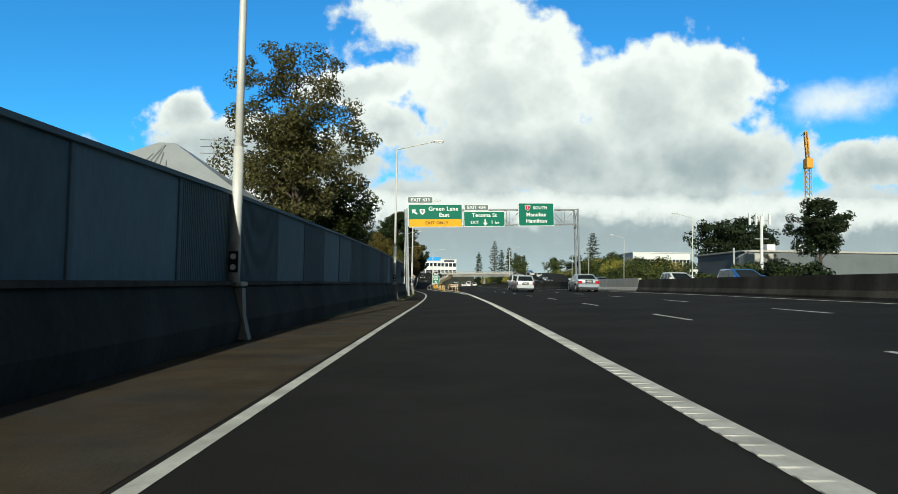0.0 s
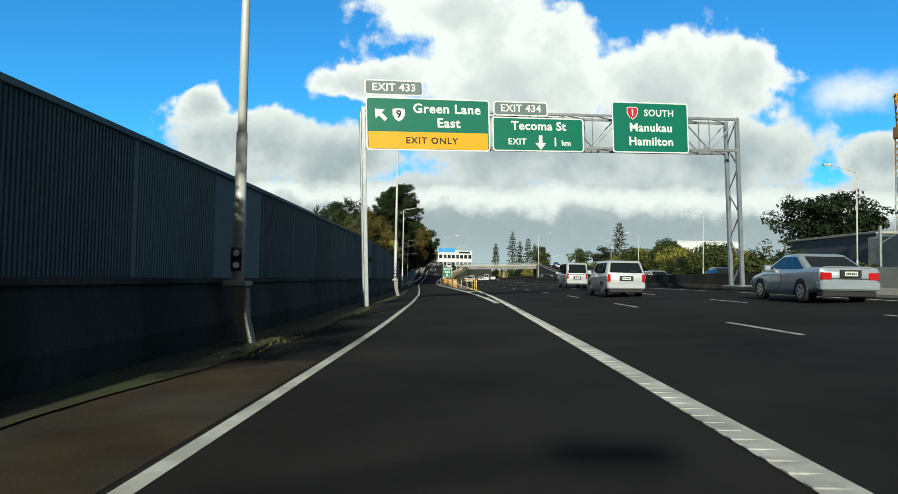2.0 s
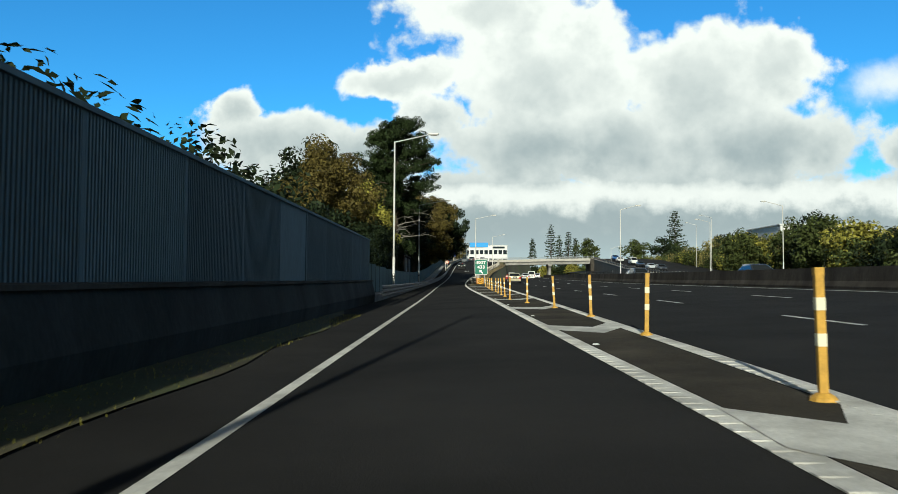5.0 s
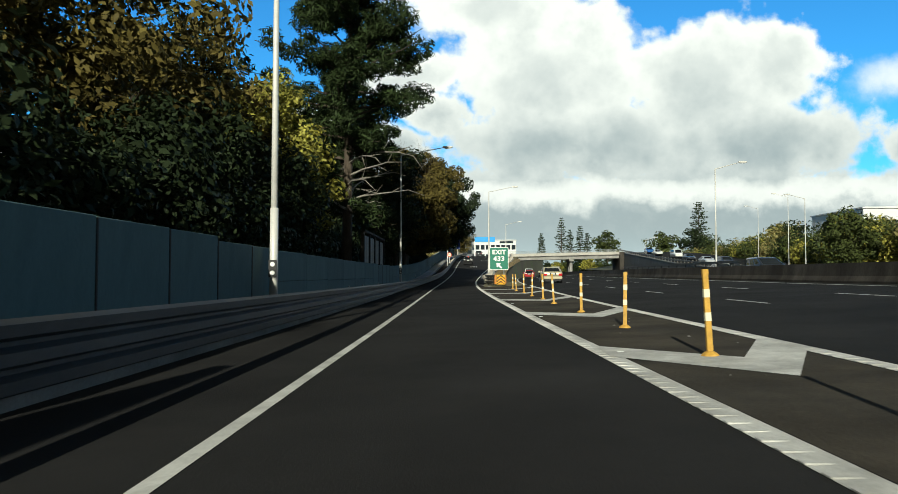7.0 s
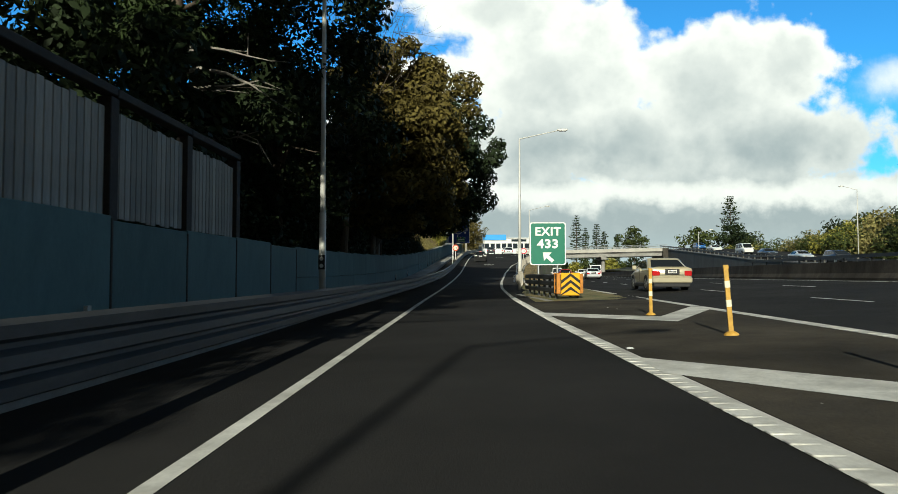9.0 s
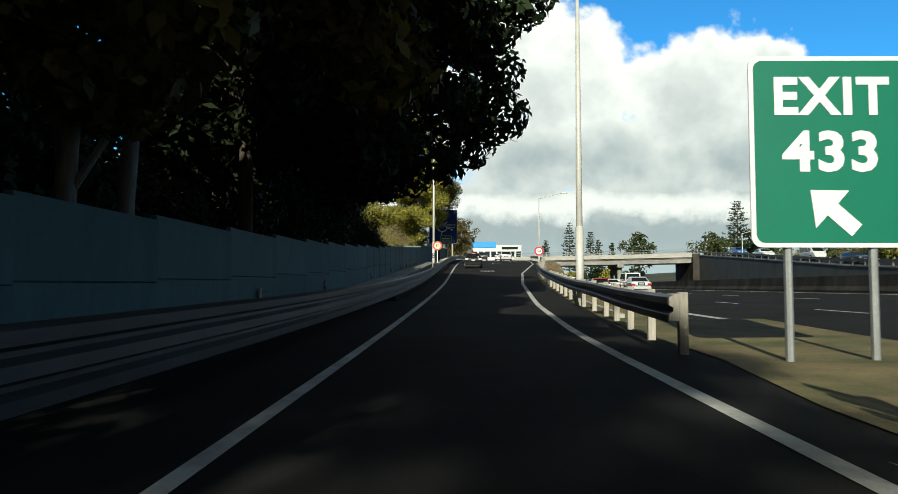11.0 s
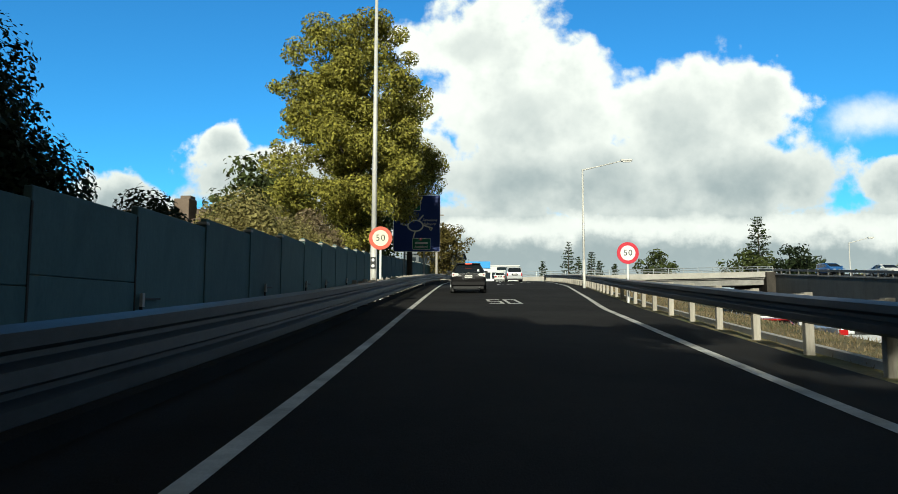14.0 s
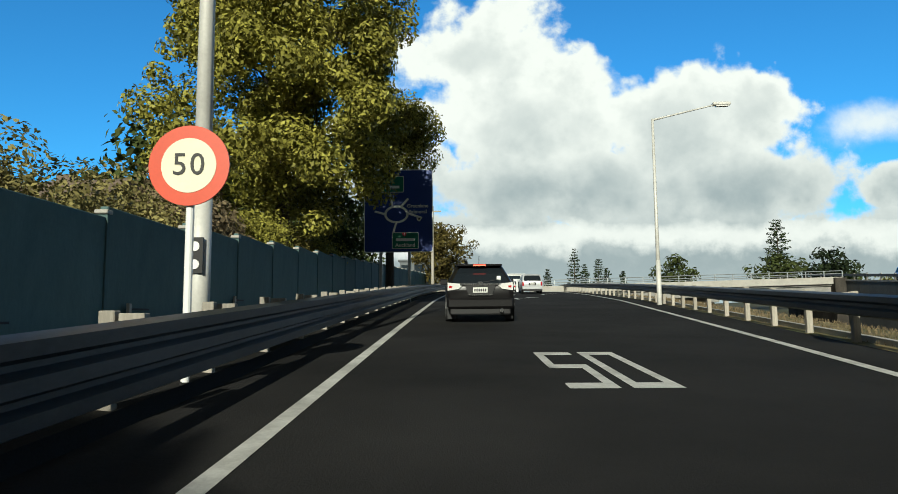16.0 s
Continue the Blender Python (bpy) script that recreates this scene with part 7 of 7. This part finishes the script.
    part("plate_recess", Shape().prism([(-0.38, zp + 0.12), (0.38, zp + 0.12), (0.29, zp - 0.11), (-0.29, zp - 0.11)], yb - 0.052, yb + 0.02) if kind == "hatch" else Shape().box(-0.30, 0.30, yb - 0.052, yb + 0.02, zp - 0.11, zp + 0.11, bevel=0.01), PLASTIC, t)
    for i in range(6):
        part("plate_bar", Shape().box(-0.15 + i * 0.052, -0.115 + i * 0.052, yb - 0.074, yb - 0.07, zp - 0.035, zp + 0.035), INK, pl)
    if kind == "hatch":
        part("chrome_strip", Shape().box(-0.5, 0.5, yb - 0.06, yb, zp + 0.115, zp + 0.175, bevel=0.012), CHROME, t, "bright chrome garnish")
        part("plate_trim", Shape().prism([(-0.31, zp - 0.10), (0.31, zp - 0.10), (0.29, zp - 0.13), (-0.29, zp - 0.13)], yb - 0.06, yb), CHROME, t)
        part("emblem", Shape().prism([(0.07 * math.cos(i * 0.5236), zp + 0.17 + 0.05 * math.sin(i * 0.5236)) for i in range(12)], yb - 0.075, yb - 0.06), CHROME, t)
        part("exhaust", Shape().tube((0.52, yb - 0.06, 0.31), (0.52, yb + 0.2, 0.31), 0.05, n=12), CHROME, t)
        part("spoiler", Shape().box(-wt + 0.02, wt - 0.02, rr - 0.2, rr + 0.15, top - 0.06, top - 0.01, bevel=0.02), paint, t)
        part("brake_lamp", Shape().box(-0.16, 0.16, rr - 0.215, rr - 0.19, top - 0.06, top - 0.025), BRAKE if brake else LAMP_RED, t, "lit high brake lamp")
        part("sticker", quad_panel((0.42, rb + 0.1, belt + 0.12), (0.52, rb + 0.1, belt + 0.12), (0.52, rb + 0.17, belt + 0.2), (0.42, rb + 0.17, belt + 0.2), n, 0.02), SIGN_WHITE, t)
        part("aerial", Shape().tube((0.0, rr + 0.35, top), (0.0, rr + 0.15, top + 0.2), 0.008, n=5), PLASTIC, t)
    if kind == "sedan":
        part("boot_lip", Shape().box(-hw * 0.72, hw * 0.72, yb + 0.02, yb + 0.22, 1.01, 1.05, bevel=0.015), paint, t)
        part("boot_line", Shape().box(-hw * 0.6, hw * 0.6, yb - 0.052, yb - 0.045, 0.70, 0.715), PLASTIC, t)
    if kind == "van":
        part("body_strip", Shape().box(-hw * 0.9, hw * 0.9, yb - 0.055, yb, 1.06, 1.09), PLASTIC, t)
        part("tow_ball", Shape().tube((0.0, yb - 0.18, 0.4), (0.0, yb, 0.4), 0.035, n=8), CHROME, t)
    return t


P_BLACK = car_paint("black_car_paint", (0.008, 0.0075, 0.008), 0.0)
P_SILVER = car_paint("silver_car_paint", (0.56, 0.58, 0.60), 0.3)
P_BLUE_SILVER = car_paint("blue_silver_car_paint", (0.38, 0.43, 0.48), 0.35)
P_GOLD = car_paint("champagne_car_paint", (0.56, 0.50, 0.35), 0.45)
P_WHITE = car_paint("white_car_paint", (0.72, 0.72, 0.70), 0.0)
P_RED = car_paint("red_car_paint", (0.40, 0.02, 0.025), 0.2)
P_BLUE = car_paint("blue_car_paint", (0.03, 0.14, 0.40), 0.3)
P_DARK = car_paint("dark_car_paint", (0.03, 0.035, 0.045), 0.3)


def mw_car(kind, y, lat, paint, label, **k):
    return vehicle(kind, on_mw(y, lat, 0.0), paint, label, "motorway traffic", **k)


mw_car("sedan", 56.5, 9.2, P_BLUE_SILVER, "silver-blue sedan with a boot spoiler on the motorway")
mw_car("mpv", 66.5, 5.4, P_SILVER, "silver people carrier on the motorway")
mw_car("van", 89.5, 7.5, P_SILVER, "silver delivery van with tinted windows on the motorway")
mw_car("sedan", 181.0, 2.4, P_GOLD, "champagne gold sedan on the motorway")
mw_car("van", 252, 7.0, P_WHITE, "white delivery van on the motorway")
mw_car("hatch", 237.0, 2.0, P_RED, "red hatchback car on the motorway")
mw_car("sedan", 239, 5.6, P_SILVER, "pale silver sedan on the motorway")
mw_car("hatch", 241, 2.0, P_BLUE, "bright blue car on the motorway")
mw_car("van", 268, 1.9, P_WHITE, "white delivery van near the overbridge")
mw_car("sedan", 256, 5.5, P_WHITE, "white sedan near the overbridge")
mw_car("mpv", 288, 9.0, P_SILVER, "silver people carrier under the overbridge")
mw_car("sedan", 318.0, 5.5, P_WHITE, "white sedan beyond the overbridge")
mw_car("hatch", 336.0, 9.0, P_DARK, "dark car beyond the overbridge")
for y, lat, kind, paint, lab in ((58.0, 17.6, "mpv", P_WHITE, "white car beyond the median barrier"), (45.0, 17.4, "mpv", P_BLUE, "dark blue car beyond the median barrier"), (84.0, 17.5, "hatch", P_DARK, "dark car beyond the median barrier"),
                                 (100.0, 17.6, "sedan", P_SILVER, "silver sedan beyond the median barrier"), (112.0, 20.9, "mpv", P_SILVER, "silver car beyond the median barrier"), (134.0, 17.5, "hatch", P_DARK, "dark hatchback beyond the median barrier"),
                                 (170.0, 17.5, "mpv", P_DARK, "dark car beyond the median barrier"), (190.0, 21.0, "sedan", P_WHITE, "white sedan beyond the median barrier")):
    vehicle(kind, on_mw(y, lat, 0.0, 180), paint, lab, "oncoming traffic")
slip_z = lambda y: float(np.interp(y, (184.5, 214.5, 250.5, 276.5, 311.5), (0.3, 0.75, 2.2, 3.9, 6.1))) - 0.05
for x, y, kind, paint, lab in ((35.0, 236.5, "mpv", P_DARK, "dark car on the slip road"), (35.2, 247.5, "sedan", P_SILVER, "silver sedan on the slip road"), (35.5, 260.5, "hatch", P_DARK, "dark hatchback on the slip road"),
                               (36.0, 272.5, "van", P_WHITE, "white van on the slip road"), (35.0, 286.5, "sedan", P_WHITE, "white sedan on the slip road"), (36.0, 300.5, "mpv", P_BLUE, "dark blue car on the slip road")):
    vehicle(kind, Matrix.Translation((x, y, slip_z(y))) @ Matrix.Rotation(math.pi, 4, "Z"), paint, lab, "slip road traffic")


def ramp_pose(y, lat):
    m = on_lane(y, lat)
    return m @ Matrix.Rotation(math.atan((lane_z(y + 2) - lane_z(y - 2)) / 4), 4, "X")


vehicle("hatch", ramp_pose(245.5, 0.55), P_BLACK, "black hatchback car braking on the exit ramp", "ramp traffic", brake=True)
vehicle("mpv", ramp_pose(284.5, 5.6), P_SILVER, "silver people carrier near the top of the ramp", "ramp traffic")
vehicle("mpv", ramp_pose(310.5, 1.4), P_DARK, "dark car queuing at the top of the ramp", "ramp traffic")
vehicle("sedan", ramp_pose(317.5, 4.6), P_WHITE, "white sedan queuing at the top of the ramp", "ramp traffic")


# ---- small things ----
def build_small():
    rng = random.Random(12)
    # pebbles and bits of litter on the gore
    for k in range(46):
        y = rng.uniform(118, 170)
        f = rng.uniform(0.15, 0.85)
        x = (lane_x(y) + RIGHT_LINE(y)) * (1 - f) + mw_x(y) * f
        r = rng.uniform(0.008, 0.026)
        pts = [[(x + r * q * math.cos(a * 1.047 + k), y + r * q * math.sin(a * 1.047 + k), gore_z(x, y) + h * r) for a in range(6)] for q, h in ((1.0, 0.0), (1.05, 0.3), (0.5, 0.7))]
        tagged(part("pebble", Shape().loft(pts), CONCRETE), "small grey stone lying on the gore", "stone", "stones on the gore")
    # brackets and drain loops on the low wall
    for y in (146.0, 150.4, 157.2, 193.0, 200.5, 212.5, 222.0, 229.1, 234.0, 237.5, 242.5):
        m = on_lane(y, float(np.interp(y, (167, 214.5, 274.5), (-4.42, -5.12, -5.22))), 0.0, 90)
        m.translation.z = lane_z(y)
        t = thing("wall_bracket", m, "thin dark steel bracket on the low wall", "bracket", "wall brackets")
        part("arm", Shape().box(-0.35, 0.35, -0.03, 0.0, 0.62, 0.65), PLASTIC, t)
        part("upright", Shape().box(-0.36, -0.33, -0.05, 0.0, 0.38, 0.65), PLASTIC, t)
        part("end_plate", Shape().box(-0.42, -0.34, -0.08, -0.03, 0.5, 0.72), CONCRETE_PALE, t)
    # white reflector studs along the profiled line
    for y in frange(70, 158, 8):
        m = on_lane(y, RIGHT_LINE(y) + 0.22, 0.0)
        tagged(part("road_stud", Shape().loft([[(-0.05, -0.05, 0), (0.05, -0.05, 0), (0.05, 0.05, 0), (-0.05, 0.05, 0)], [(-0.035, -0.02, 0.018), (0.035, -0.02, 0.018), (0.035, 0.02, 0.018), (-0.035, 0.02, 0.018)]]), SIGN_WHITE, at=m),
               "small white reflective road stud", "road stud", "road studs")


build_small()


def grass_tufts():
    """Dry blades behind the guard rail and along the verges."""
    rng = np.random.default_rng(77)
    for name, y0, y1, fa, fb, n, hgt, mat, lab in (("dry_grass", 193.5, 276.5, lambda y: RIGHT_LINE(y) + 1.55, lambda y: RIGHT_LINE(y) + 3.3, 24000, 0.055, LEAF_DRY, "dry yellow grass blades behind the guard rail"),
                                                   ("verge_grass", 44, 106, lambda y: -4.0, lambda y: -2.9, 9000, 0.07, LEAF_OLIVE, "short mossy grass at the foot of the wall")):
        ys = rng.uniform(y0, y1, n)
        vs = np.zeros((n, 4, 3))
        for i, y in enumerate(ys):
            a = fa(y) + (fb(y) - fa(y)) * rng.random()
            p = on_lane(float(y), a, -0.04).translation
            d, h = rng.uniform(0, 6.283), hgt * (0.5 + rng.random())
            w = 0.006 + 0.006 * rng.random()
            tip = np.array([p.x + 0.4 * h * math.cos(d * 3), p.y + 0.4 * h * math.sin(d * 3), p.z + h])
            s = np.array([math.cos(d) * w, math.sin(d) * w, 0])
            b = np.array([p.x, p.y, p.z])
            vs[i] = (b - s, b + s, tip + s * 0.2, tip - s * 0.2)
        me = leaf_mesh(name, vs.reshape(-1, 3), np.arange(n * 4).reshape(-1, 4), mat)
        tagged(part(name, me, mat), lab, "grass", kind="stuff")


grass_tufts()
